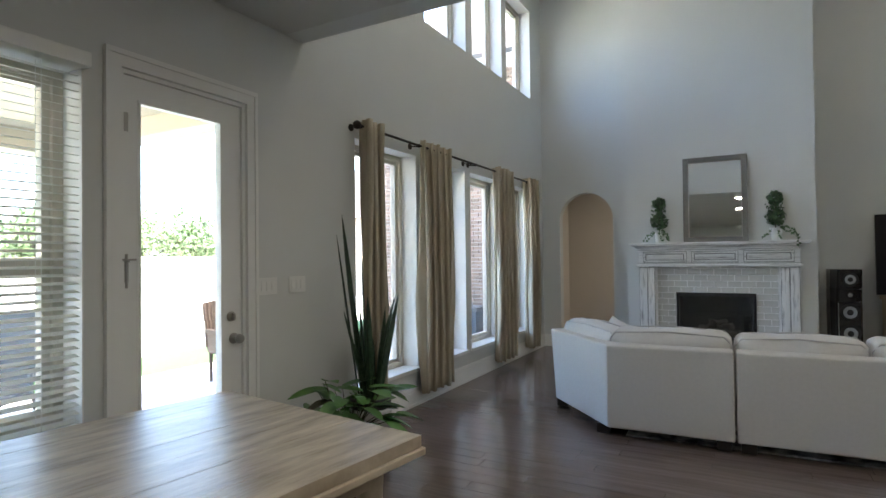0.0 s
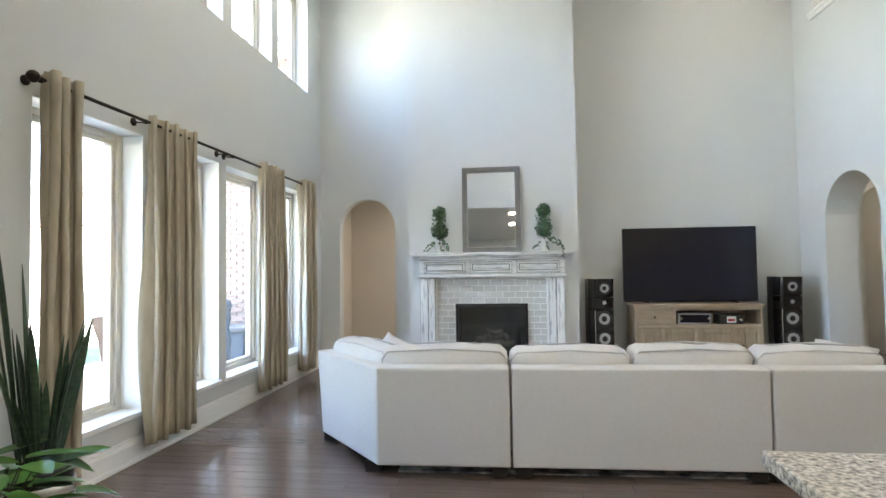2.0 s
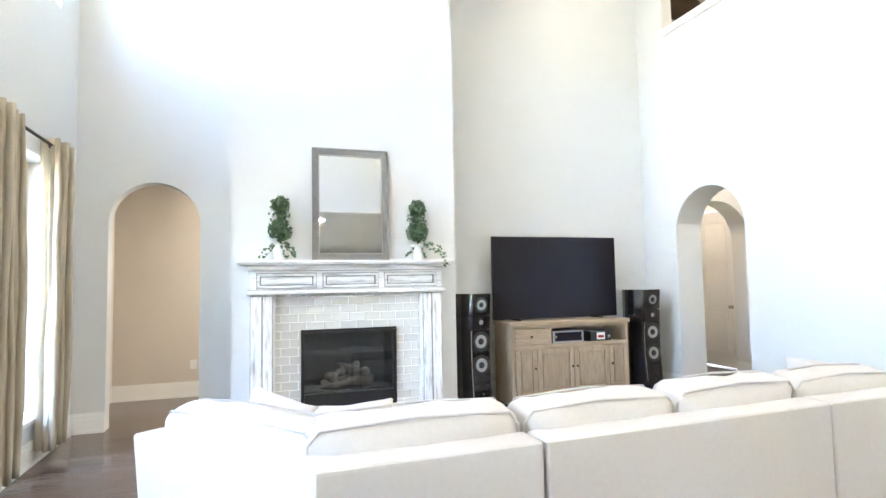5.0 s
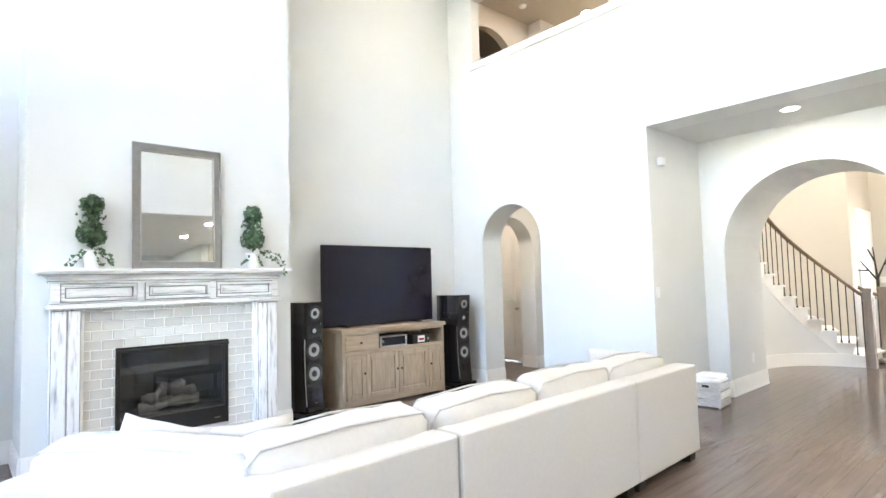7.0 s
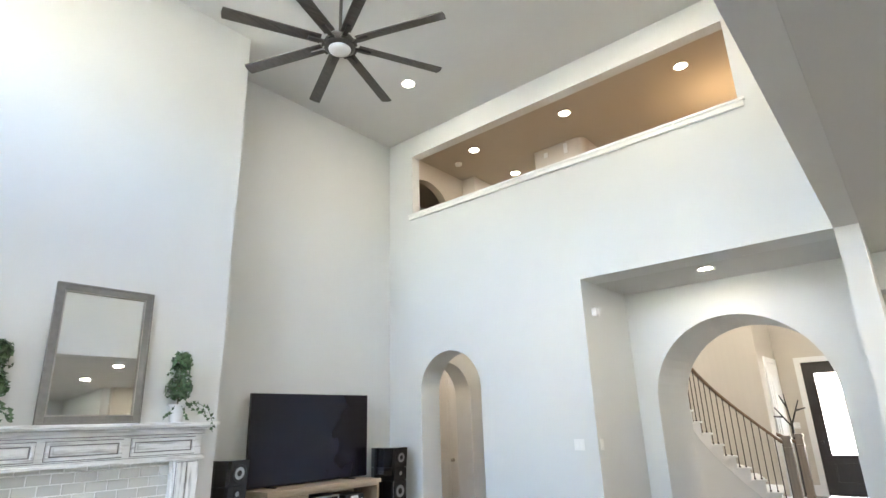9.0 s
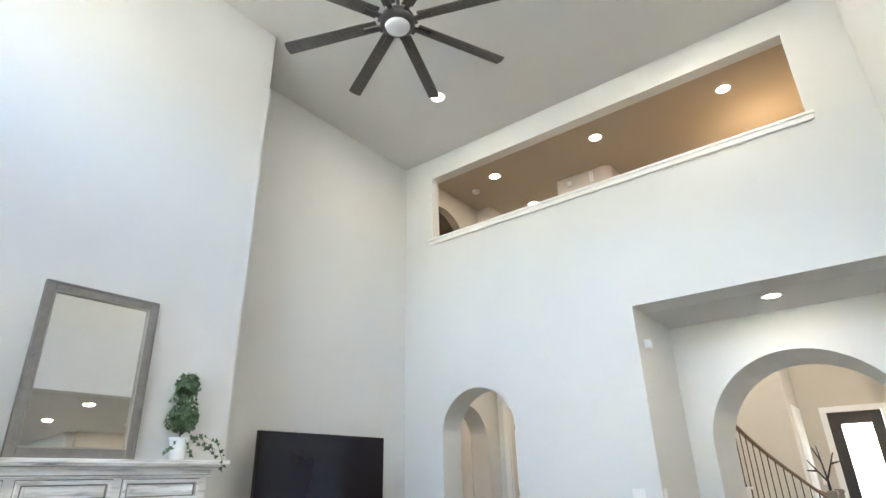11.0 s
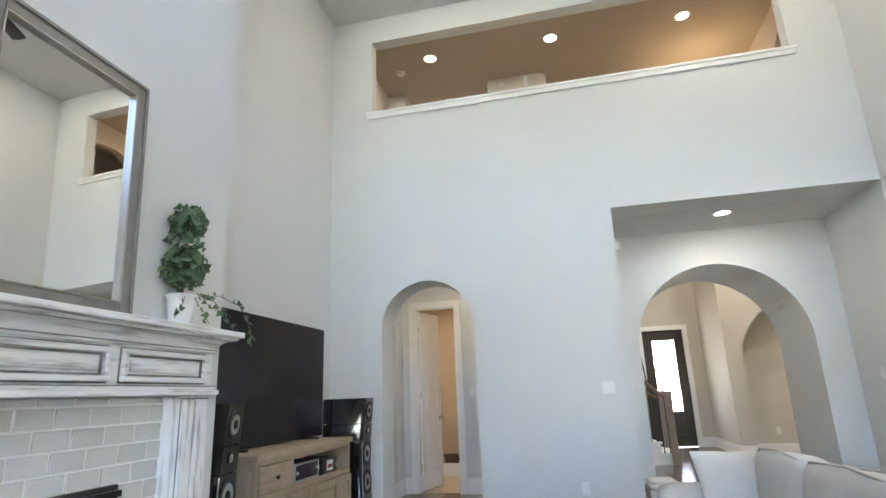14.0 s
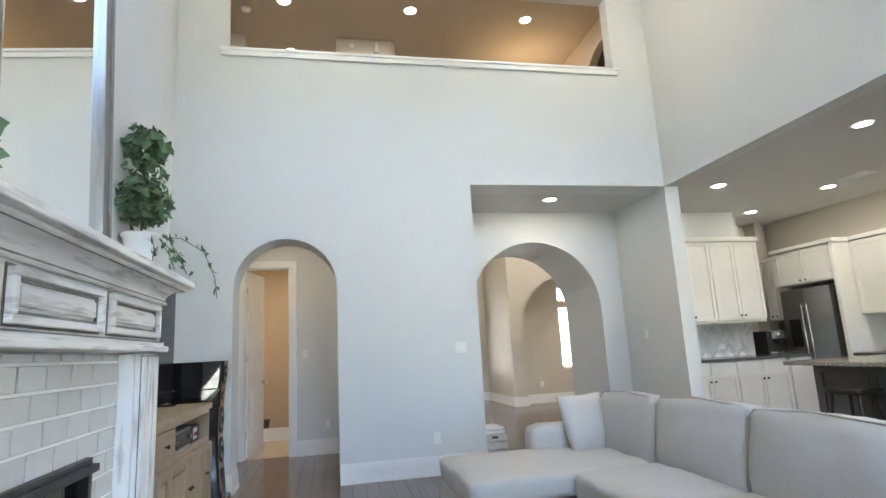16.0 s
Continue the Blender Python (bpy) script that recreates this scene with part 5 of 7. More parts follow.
part("face", bbox(-0.06, 0.05, -0.006, 0.0, 0.025, 0.105, 0.003), PLASTIC, t, "white face plate")
RED = mat("red_label", (0.35, 0.02, 0.03), 0.5)
part("label", bbox(-0.045, 0.035, -0.009, -0.005, 0.045, 0.075, 0.002), RED, t, "red label")
part("knob", lathe(bmesh.new(), [(0.018, 0), (0.018, 0.014), (0.004, 0.016)], 16, pose(0.1, 0.0, 0.06, 90, 0, 0)), CHROME, t)


def speaker():
    t = thing("floor_speaker", "tall glossy black floor-standing loudspeaker with four pale cones", "loudspeaker", pose(1.60, 8.12, 0, 0, 0, 10), "floor speakers")
    lean = lambda z: 0.035 * math.sin((z - 0.1) / 1.14 * math.pi)
    bodies = []
    for name, z0, z1 in (("bass_cabinet", 0.095, 0.858), ("tweeter_cabinet", 0.864, 1.008), ("top_cabinet", 1.014, 1.245)):
        bm = bmesh.new()
        rows = []
        for k in range(9):
            z = z0 + (z1 - z0) * k / 8
            f, s = lean(z), 1.12 - 0.10 * abs(z - 0.75)
            pts = [(-0.098 * s, f), (0.098 * s, f), (0.118 * s, f + 0.025), (0.145 * s, 0.17), (0.135 * s, 0.34), (0.10 * s, 0.44), (-0.10 * s, 0.44), (-0.135 * s, 0.34), (-0.145 * s, 0.17), (-0.118 * s, f + 0.025)]
            rows.append([bm.verts.new((x, y, z)) for x, y in pts])
        n = len(rows[0])
        for p, q in zip(rows, rows[1:]):
            for i in range(n):
                bm.faces.new((p[i], p[(i + 1) % n], q[(i + 1) % n], q[i]))
        bm.faces.new(list(reversed(rows[0])))
        bm.faces.new(rows[-1])
        bodies.append(part(name, bm, PIANO, t))
    for z in (0.861, 1.011):
        part("joint", bbox(-0.10, 0.10, 0.05, 0.40, z - 0.004, z + 0.004), RUBBER, t)
    for z, r, nm, par in ((1.125, 0.071, "midrange_driver", bodies[2]), (0.94, 0.030, "tweeter", bodies[1]), (0.735, 0.090, "woofer", bodies[0]), (0.485, 0.090, "woofer", bodies[0])):
        m = pose(0, lean(z) - 0.001, z, 90 - math.degrees(0.035 * math.pi / 1.14 * math.cos((z - 0.1) / 1.14 * math.pi)), 0, 0)
        part(nm, lathe(bmesh.new(), [(r * 1.17, -0.006), (r * 1.17, 0.004), (r * 1.05, 0.007), (r * 0.97, 0.003), (r * 0.86, 0.006), (r * 0.76, 0.0)], 28, m), RUBBER, par, "black rubber surround", True)
        part("cone", lathe(bmesh.new(), [(r * 0.80, 0.004), (r * 0.74, 0.0055), (r * 0.40, 0.0035), (r * 0.38, 0.0032)], 28, m, False), CONE, par, "pale grey cone", True)
        part("dust_cap", lathe(bmesh.new(), [(r * 0.39, 0.003), (r * 0.32, 0.009), (r * 0.16, 0.013), (0.001, 0.0135)], 24, m), RUBBER if r > 0.05 else CONE, par, "dark centre cap", True)
    bm = bmesh.new()
    for k in range(10):
        a, b = 0.16 + 0.069 * k, 0.16 + 0.069 * (k + 1)
        tube(bm, (-0.116, lean(a) + 0.003, a), (-0.116, lean(b) + 0.003, b), 0.0055, 0.0055, 8)
    part("bright_trim", bm, CHROME, bodies[0], "thin polished vertical trim")
    part("port", bbox(-0.045, 0.045, lean(0.27) - 0.004, lean(0.27) + 0.02, 0.22, 0.33, 0.006), RUBBER, bodies[0], "dark bass port")
    part("mark", bbox(-0.008, 0.008, lean(0.18) - 0.005, lean(0.18) + 0.01, 0.172, 0.186, 0.002), CHROME, bodies[0])
    part("plinth", bbox(-0.165, 0.165, -0.03, 0.46, 0.03, 0.094, 0.012), PIANO, t)
    for x in (-0.145, 0.145):
        for y in (-0.01, 0.44):
            part("foot", lathe(bmesh.new(), [(0.018, 0.0), (0.022, 0.004), (0.022, 0.03), (0.004, 0.031)], 14, pose(x, y, 0)), CHROME, t)
    return t


sp = speaker()
copy_thing(sp, pose(3.84, 8.15, 0, 0, 0, 1))

# ---- glass coffee table ----
t = thing("coffee_table", "low black-framed coffee table with smoked glass top", "table", pose(0.50, 6.0, 0, 0, 0, -3))
w, d, h = 0.75, 0.52, 0.45
bm = bmesh.new()
for a, b, c, e in ((0, w, 0, 0.03), (0, w, d - 0.03, d), (0, 0.03, 0.03, d - 0.03), (w - 0.03, w, 0.03, d - 0.03)):
    box(bm, a, b, c, e, h - 0.035, h - 0.006)
part("frame", bevel(bm, 0.003), BLACKMETAL, t)
for x in (0.0, w - 0.03):
    for y in (0.0, d - 0.03):
        part("leg", bbox(x, x + 0.03, y, y + 0.03, 0.012, h - 0.035, 0.003), BLACKMETAL, t)
part("glass_top", bbox(0.004, w - 0.004, 0.004, d - 0.004, h - 0.006, h + 0.004), SMOKED, t, "smoked glass top")
part("lower_shelf", bbox(0.03, w - 0.03, 0.03, d - 0.03, 0.13, 0.145), BLACKMETAL, t, "black lower shelf")

# ---- crate with a folded throw ----
t = thing("wooden_crate", "whitewashed slatted wooden crate on the floor", "crate", pose(4.95, 5.43, 0, 0, 0, 4) @ Matrix.Scale(0.72, 4))
for z in (0.02, 0.14, 0.26):
    for y in (-0.21, 0.19):
        part("slat", bbox(-0.23, 0.23, y, y + 0.02, z, z + 0.10, 0.004), WHITEWASH, t)
    for x in (-0.23, 0.21):
        part("end_slat", bbox(x, x + 0.02, -0.19, 0.19, z, z + 0.10, 0.004), WHITEWASH, t)
for x in (-0.21, 0.19):
    for y in (-0.19, 0.17):
        part("corner_post", bbox(x, x + 0.02, y, y + 0.02, 0.0, 0.36), WHITEWASH, t)
part("bottom", bbox(-0.21, 0.21, -0.19, 0.19, 0.02, 0.03), WHITEWASH, t)
part("hand_hole", bbox(-0.234, -0.229, -0.05, 0.05, 0.30, 0.335, 0.002), BLACKMETAL, t, "dark hand hole")
t = thing("folded_throw", "folded white throw resting on the crate", "blanket", pose(4.95, 5.43, 0.2595, 0, 0, 4) @ Matrix.Scale(0.72, 4))
part("lower_fold", puffed(0.44, 0.38, 0.06, 0.025, 8, (0, 0, 0.012), 0.008, pose(0, 0, 0.03)), CLOTH, t)
part("upper_fold", puffed(0.41, 0.36, 0.05, 0.022, 8, (0, 0, 0.012), 0.008, pose(0.01, 0.0, 0.085)), CLOTH, t)

# ---- ceiling fan ----
t = thing("ceiling_fan", "eight-blade weathered wood ceiling fan on a long downrod", "ceiling fan", pose(0.948, 5.978, 4.47))
bm = bmesh.new()
tube(bm, (0, 0, 0.10), (0, 0, ZC - 4.47 - 0.05), 0.014)
part("downrod", bm, FANMETAL, t)
part("canopy", lathe(bmesh.new(), [(0.03, ZC - 4.47 - 0.09), (0.07, ZC - 4.47 - 0.05), (0.075, ZC - 4.471)], 24), FANMETAL, t, smooth=True)
part("motor", lathe(bmesh.new(), [(0.095, 0.0), (0.125, 0.012), (0.13, 0.06), (0.115, 0.09), (0.05, 0.11), (0.03, 0.15), (0.02, 0.16)], 32), FANMETAL, t, smooth=True)
part("light_lens", lathe(bmesh.new(), [(0.01, -0.03), (0.06, -0.026), (0.088, -0.01), (0.092, 0.001)], 32), OPAL, t, "white opal lens", True)
for i in range(8):
    a = radians(21 + 45 * i)
    m = Matrix.Rotation(a, 4, "Z")
    bm = bmesh.new()
    box(bm, 0.11, 0.26, -0.018, 0.018, 0.03, 0.045, m)
    tube(bm, m @ Vector((0.135, 0.03, 0.02)), m @ Vector((0.135, -0.03, 0.02)), 0.012, n=10)
    part("blade_arm", bm, FANMETAL, t)
    bm = bmesh.new()
    tilt = Matrix.Rotation(radians(11), 4, "X")
    vs = [(0.16, 0.045), (0.905, 0.052), (0.915, 0.0), (0.905, -0.052), (0.16, -0.045)]
    lo = [bm.verts.new(m @ Matrix.Translation((0, 0, 0.055)) @ tilt @ Vector((x, y, -0.005))) for x, y in vs]
    hi = [bm.verts.new(m @ Matrix.Translation((0, 0, 0.055)) @ tilt @ Vector((x, y, 0.005))) for x, y in vs]
    bm.faces.new(lo)
    bm.faces.new(hi)
    for k in range(5):
        bm.faces.new((lo[k], lo[(k + 1) % 5], hi[(k + 1) % 5], hi[k]))
    part("blade", bm, FANWOOD, t)


# ---- recessed lights ----
def can_light(x, y, z, watts, group, warm=(1.0, 0.88, 0.75)):
    t = thing("recessed_light", "lit round recessed ceiling light with white trim, seen or assumed", "ceiling light", pose(x, y, z), group)
    part("trim_ring", lathe(bmesh.new(), [(0.075, -0.001), (0.098, -0.001), (0.095, -0.008), (0.075, -0.006)], 28, None, False), TRIM, t)
    part("lens", lathe(bmesh.new(), [(0.074, -0.001), (0.074, -0.004), (0.01, -0.0045)], 28), LAMP, t, "glowing lens")
    if watts:
        downlight(x, y, z - 0.012, watts, warm)


GW, KW = 0.6, 0.29
# west pair unseen, assumed by symmetry; (-1.2, 6.4) added to brighten the fireplace
for x, y in ((3.16, 7.30), (-1.2, 6.4), (3.16, 4.5), (-1.2, 4.5)):
    can_light(x, y, ZC, GW * (0.6 if y > 7 else 0.9 if x < 0 and y > 6 else 1.2), "great room lights")
can_light(4.844, 4.468, ZK, 0.22, "recess light")
for x, y in ((4.2, 2.52), (2.33, 2.48), (4.2, 0.9), (2.33, 0.9), (5.5, 0.95), (0.46, 2.48), (0.46, 0.9)):
    can_light(x, y, ZK, (KW if x < 5 else 0.06) if x > 1 else 0.55, "kitchen lights")
for x, y in ((5.21, 7.76), (5.22, 6.09), (5.24, 4.42), (6.44, 7.75)):
    can_light(x, y, 5.832, 0.16 if x < 6 else 0.06, "loft lights")
# unseen uplight, added below the ledge line to warm the loft ceiling
t = thing("floor_lamp", "unseen added uplight that warms the loft ceiling", "floor lamp", pose(6.12, 4.1, 4.4))
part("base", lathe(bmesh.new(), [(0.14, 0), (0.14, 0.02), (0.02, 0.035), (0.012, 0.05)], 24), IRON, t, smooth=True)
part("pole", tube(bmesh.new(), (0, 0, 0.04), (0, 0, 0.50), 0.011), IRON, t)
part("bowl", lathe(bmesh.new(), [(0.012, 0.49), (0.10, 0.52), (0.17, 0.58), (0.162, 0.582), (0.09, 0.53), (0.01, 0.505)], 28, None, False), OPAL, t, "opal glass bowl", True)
up = new("loft_glow_lamp", bpy.data.lights.new("loft_glow_lamp", "AREA"))
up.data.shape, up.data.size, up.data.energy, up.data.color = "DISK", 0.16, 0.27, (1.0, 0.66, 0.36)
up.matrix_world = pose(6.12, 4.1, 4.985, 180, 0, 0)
# unseen lights, added to brighten corridor, vestibule, hall and powder room
can_light(-0.2, 9.55, 2.75, 0.85, "corridor light")
can_light(5.3, 7.8, 2.86, 0.16, "vestibule light", (1.0, 0.80, 0.60))
can_light(5.3, 9.5, 2.86, 0.16, "hall light", (1.0, 0.70, 0.46))
can_light(7.3, 8.1, 2.86, 0.7, "powder room light")
# unseen foyer lights, added in place of a lamp out of sight
for x, y in ((8.2, 4.6), (8.5, 3.2), (7.9, 1.8)):
    can_light(x, y, ZC, 1.8, "foyer lights", (1.0, 0.92, 0.84))
t = thing("smoke_detector", "white round smoke detector on the loft ceiling", "smoke detector", pose(5.42, 8.26, 5.831))
part("case", lathe(bmesh.new(), [(0.03, -0.04), (0.055, -0.035), (0.065, 0.0)], 20), PLASTIC, t, smooth=True)
for y, w, h in ((6.50, 0.03, 0.085), (6.86, 0.032, 0.04)):
    t = thing("wall_device", "small white device on the loft block", "device", pose(6.0, y, 5.70, 0, 0, -90))
    part("case", bbox(-w, w, -0.03, 0, -h, h, 0.008), PLASTIC, t)

# ---- outside ----
bm = bmesh.new()
box(bm, -400, XW - 0.19, -300, 400, -0.6, -0.16)
structure("ground", bm, DRYGRASS, "pale sunlit field behind the house", "ground")
bm = bmesh.new()
box(bm, -8.2, XW - 0.19, -6, 22, -0.5, -0.13)
structure("ground_lawn", bm, GRASS, "green lawn strip beyond the patio", "lawn")
bm = bmesh.new()
box(bm, -6.4, XW - 0.185, -6, 9.5, -0.4, -0.06)
structure("pavement_patio", bm, CONCRETE, "pale concrete patio slab", "patio")

# patio cover over the door
t = thing("patio_cover", "painted patio roof with a beam and brick pier", "patio roof", kind="structure")
part("soffit_board", bbox(-5.6, XW - 0.181, -5.0, 3.4, 2.72, 2.78), SOFFIT, t)
part("beam", bbox(-5.75, -5.45, -5.0, 3.4, 2.50, 2.72, 0.01), SOFFIT, t)
part("side_beam", bbox(-5.45, XW - 0.181, 3.15, 3.4, 2.55, 2.72, 0.01), SOFFIT, t)
part("roof_deck", bbox(-5.9, XW - 0.181, -5.0, 3.5, 2.80, 2.95), ROOF, t)


def bricks(parent, origin, du, n_u, n_z, nrm, limit=0):
    """Running-bond bricks on a face; du is the way along it, nrm its outward normal."""
    L, H, J = 0.198, 0.057, 0.011
    du, nrm = Vector(du), Vector(nrm)
    sb = bmesh.new()
    a = du * (L / 2)
    for v in box(sb, -0.5, 0.5, -0.5, 0.5, -0.5, 0.5):
        v.co = du * (v.co.x * L) + nrm * (v.co.y * 0.02) + Vector((0, 0, v.co.z * H))
    proto = finish("brick", sb, BRICK)
    verts, faces = [], []
    base = [tuple(v.co) for v in proto.vertices]
    polys = [tuple(p.vertices) for p in proto.polygons]
    k = 0
    for j in range(n_z):
        for i in range(n_u):
            p = Vector(origin) + du * ((i + 0.5 * (j % 2)) * (L + J)) + Vector((0, 0, (j + 0.5) * (H + J))) + nrm * (0.006 + 0.003 * noise.noise(Vector((i * 1.7, j * 2.3, 0))))
            if k < limit:
                b = new("brick", proto)
                b.parent = parent
                b.matrix_basis = Matrix.Translation(p)
                k += 1
            else:
                o = len(verts)
                verts += [tuple(Vector(c) + p) for c in base]
                faces += [tuple(q + o for q in f) for f in polys]
    if verts:
        me = bpy.data.meshes.new("brickwork")
        me.from_pydata(verts, [], faces)
        me.materials.append(BRICK)
        ob = new("brickwork", me)
        ob.parent = parent
        ob["kind"] = "stuff"


t = thing("brick_pier", "brown brick pier carrying the patio roof", "pier", kind="structure")
part("core", bbox(-5.75, -5.35, 0.75, 1.2, -0.06, 2.5), MORTAR, t)
bricks(t, (-5.34, 0.85, -0.06), (0, 1, 0), 2, 37, (1, 0, 0))
bricks(t, (-5.72, 0.74, -0.06), (1, 0, 0), 2, 37, (0, -1, 0))

wing = thing("house_wing", "brown brick house wing beside the patio", "house", kind="structure")
part("wall_core", bbox(-6.35, XW - 0.181, 9.32, 9.6, -0.06, 4.9), MORTAR, wing)
part("wall_side", bbox(-6.35, -6.1, 9.6, 16, -0.06, 3.0), MORTAR, wing)
part("eave", bbox(-6.75, XW - 0.181, 8.95, 9.31, 4.90, 5.02, 0.01), TRIM, wing, "white eave board")
bm = bmesh.new()
vs = [bm.verts.new(p) for p in ((-6.85, 8.9, 5.03), (XW - 0.2, 8.9, 5.03), (XW - 0.2, 13.5, 8.2), (-6.85, 13.5, 8.2))]
lo = [bm.verts.new(v.co - Vector((0, 0, 0.09))) for v in vs]
bm.faces.new(vs)
bm.faces.new(lo)
for i in range(4):
    bm.faces.new((vs[i], vs[(i + 1) % 4], lo[(i + 1) % 4], lo[i]))
part("roof", bm, ROOF, wing)
bricks(wing, (-6.25, 9.31, -0.06), (1, 0, 0), 19, 72, (0, -1, 0), 300)

# neighbouring house
nb = thing("neighbour_house", "distant pale brick house with a grey hipped roof", "house", pose(-17, 24, -0.16))
part("wall", bbox(-6, 6, -4, 4, 0, 3.4), mat("pale_brick", (0.42, 0.36, 0.30), 0.9, var=0.15, scale=12), nb)
bm = bmesh.new()
vs = [bm.verts.new(p) for p in ((-6.6, -4.6, 3.4), (6.6, -4.6, 3.4), (6.6, 4.6, 3.4), (-6.6, 4.6, 3.4), (-2.5, 0, 6.4), (2.5, 0, 6.4))]
for f in ((0, 1, 5, 4), (1, 2, 5), (2, 3, 4, 5), (3, 0, 4), (3, 2, 1, 0)):
    bm.faces.new([vs[i] for i in f])
part("roof", bm, ROOF, nb)
for x in (-3.5, 0.5, 4.0):
    part("window", bbox(x - 0.6, x + 0.6, -4.03, -3.95, 0.9, 2.4), TARP, nb)


def wicker_chair(m):
    t = thing("wicker_chair", "brown wicker patio armchair", "chair", m)
    part("seat", bbox(-0.27, 0.27, -0.25, 0.27, 0.36, 0.43, 0.02), WICKER, t)
    bm = bmesh.new()
    for i in range(13):
        u = -0.27 + 0.54 * i / 12
        for z0, z1, y0, y1 in ((0.43, 0.75, 0.25, 0.31), (0.75, 1.0 - 0.25 * abs(u) ** 1.5, 0.31, 0.38)):
            tube(bm, (u, y0, z0), (u * 0.95, y1, z1), 0.023, n=6)
    part("backrest", bm, WICKER, t)
    for s in (-1, 1):
        bm = bmesh.new()
        box(bm, s * 0.25 - 0.035, s * 0.25 + 0.035, -0.25, 0.30, 0.60, 0.65)
        box(bm, s * 0.25 - 0.02, s * 0.25 + 0.02, -0.24, 0.28, 0.40, 0.61)
        part("arm", bevel(bm, 0.012), WICKER, t)
        for y in (-0.22, 0.24):
            bm = bmesh.new()
            tube(bm, (s * 0.23, y, 0), (s * 0.23, y, 0.37), 0.018, 0.026, 8)
            part("leg", bm, WICKER, t)


wicker_chair(pose(-5.05, 4.95, -0.06, 0, 0, 75))
wicker_chair(pose(-3.75, 6.7, -0.06, 0, 0, 150))

t = thing("sling_lounge_chair", "grey sling reclining patio chair", "chair", pose(-5.0, 2.2, -0.06, 0, 0, 30))
part("seat_sling", bbox(-0.28, 0.28, -0.3, 0.3, 0.36, 0.375), MESHGREY, t)
bm = bmesh.new()
box(bm, -0.28, 0.28, -0.006, 0.006, 0, 0.75, pose(0, 0.3, 0.37, -22, 0, 0))
part("back_sling", bm, MESHGREY, t)
for s in (-0.29, 0.29):
    bm = bmesh.new()
    tube(bm, (s, -0.32, 0.36), (s, 0.30, 0.37), 0.014)
    tube(bm, (s, 0.30, 0.37), (s, 0.60, 1.08), 0.014)
    tube(bm, (s, -0.30, 0.60), (s, 0.38, 0.58), 0.016)
    tube(bm, (s, -0.30, 0.60), (s, -0.36, 0.0), 0.014)
    tube(bm, (s, 0.30, 0.56), (s, 0.42, 0.0), 0.014)
    part("side_frame", bm, MESHGREY, t)

t = thing("covered_grill", "patio grill under a wrinkled grey cover", "grill", pose(-3.85, 7.75, -0.06))
part("cover", puffed(1.0, 0.62, 1.12, 0.10, 10, (0.02, 0.03, 0.04), 0.05, pose(0, 0, 0.57)), TARP, t)
part("lid_bulge", puffed(0.66, 0.55, 0.35, 0.14, 8, (0, 0, 0.03), 0.03, pose(0, 0, 1.10)), TARP, t)
t = thing("deck_box", "grey plastic storage box by the brick wall", "box", pose(-4.0, 9.0, -0.06))
part("tub", bbox(-0.45, 0.45, -0.28, 0.28, 0.0, 0.56, 0.02), TARP, t)
part("lid", bbox(-0.48, 0.48, -0.31, 0.30, 0.56, 0.63, 0.02), MESHGREY, t)


def tree(x, y, h, r, seed):
    rng = random.Random(seed)
    t = thing("garden_tree", "small leafy tree at the far edge of field", "tree", pose(x, y, -0.16), "far trees")
    bm = bmesh.new()
    tube(bm, (0, 0, 0), (0.1, 0, h * 0.45), 0.26, 0.16, 8)
    tips = []
    for i in range(9):
        a = i * 0.75 + rng.random()
        q = Vector((math.cos(a) * r * 0.6, math.sin(a) * r * 0.6, h * rng.uniform(0.18, 0.85)))
        tube(bm, (0.08, 0, h * rng.uniform(0.2, 0.45)), q, 0.10, 0.03, 6)
        tips.append(q)
    part("trunk", bm, BARK, t)
    bm = bmesh.new()
    for q in tips:
        for k in range(110):
            d = Vector((rng.gauss(0, 1), rng.gauss(0, 1), rng.gauss(0, 0.8))) * r * 0.27
            ivy_leaf(bm, q + d, (rng.gauss(0, 1), rng.gauss(0, 1), rng.gauss(0.6, 1)), rng.uniform(0.55, 1.05), rng)
    part("crown", bm, LEAF, t)


for i in range(26):
    tree(-105 - (i % 3) * 7, 4 + i * 5.0, 9.5 + (i * 7 % 5) * 1.3, 6.4, 60 + i)
t = thing("field_fence", "low far fence line behind the trees", "fence", pose(-96, 62, -0.16) @ Matrix.Scale(1.6, 4))
for i in range(24):
    part("rail_panel", bbox(-0.03, 0.03, -36 + i * 3 + 0.03, -33 + i * 3, 0, 1.5), SOFFIT, t)

# unseen cover outside the front door, added to keep direct sun out
t = thing("entry_porch", "unseen added cover that keeps sun out of the foyer", "porch", pose(11.77, 4.3, -0.16))
part("cover", bbox(0.0, 3.2, -3.6, 3.4, 3.1, 3.3, 0.01), SOFFIT, t)
for y in (-3.4, 3.2):
    part("post", bbox(2.8, 3.1, y - 0.15, y + 0.15, 0.0, 3.1, 0.01), SOFFIT, t)

# ---- curved staircase ----
SC, RI, RO = Vector((7.72, 4.75, 0)), 1.07, 2.15
STEP, RISE = 9.8, 0.178


def ring_pt(r, deg, z):
    a = radians(deg)
    return Vector((SC.x + r * math.cos(a), SC.y + r * math.sin(a), z))


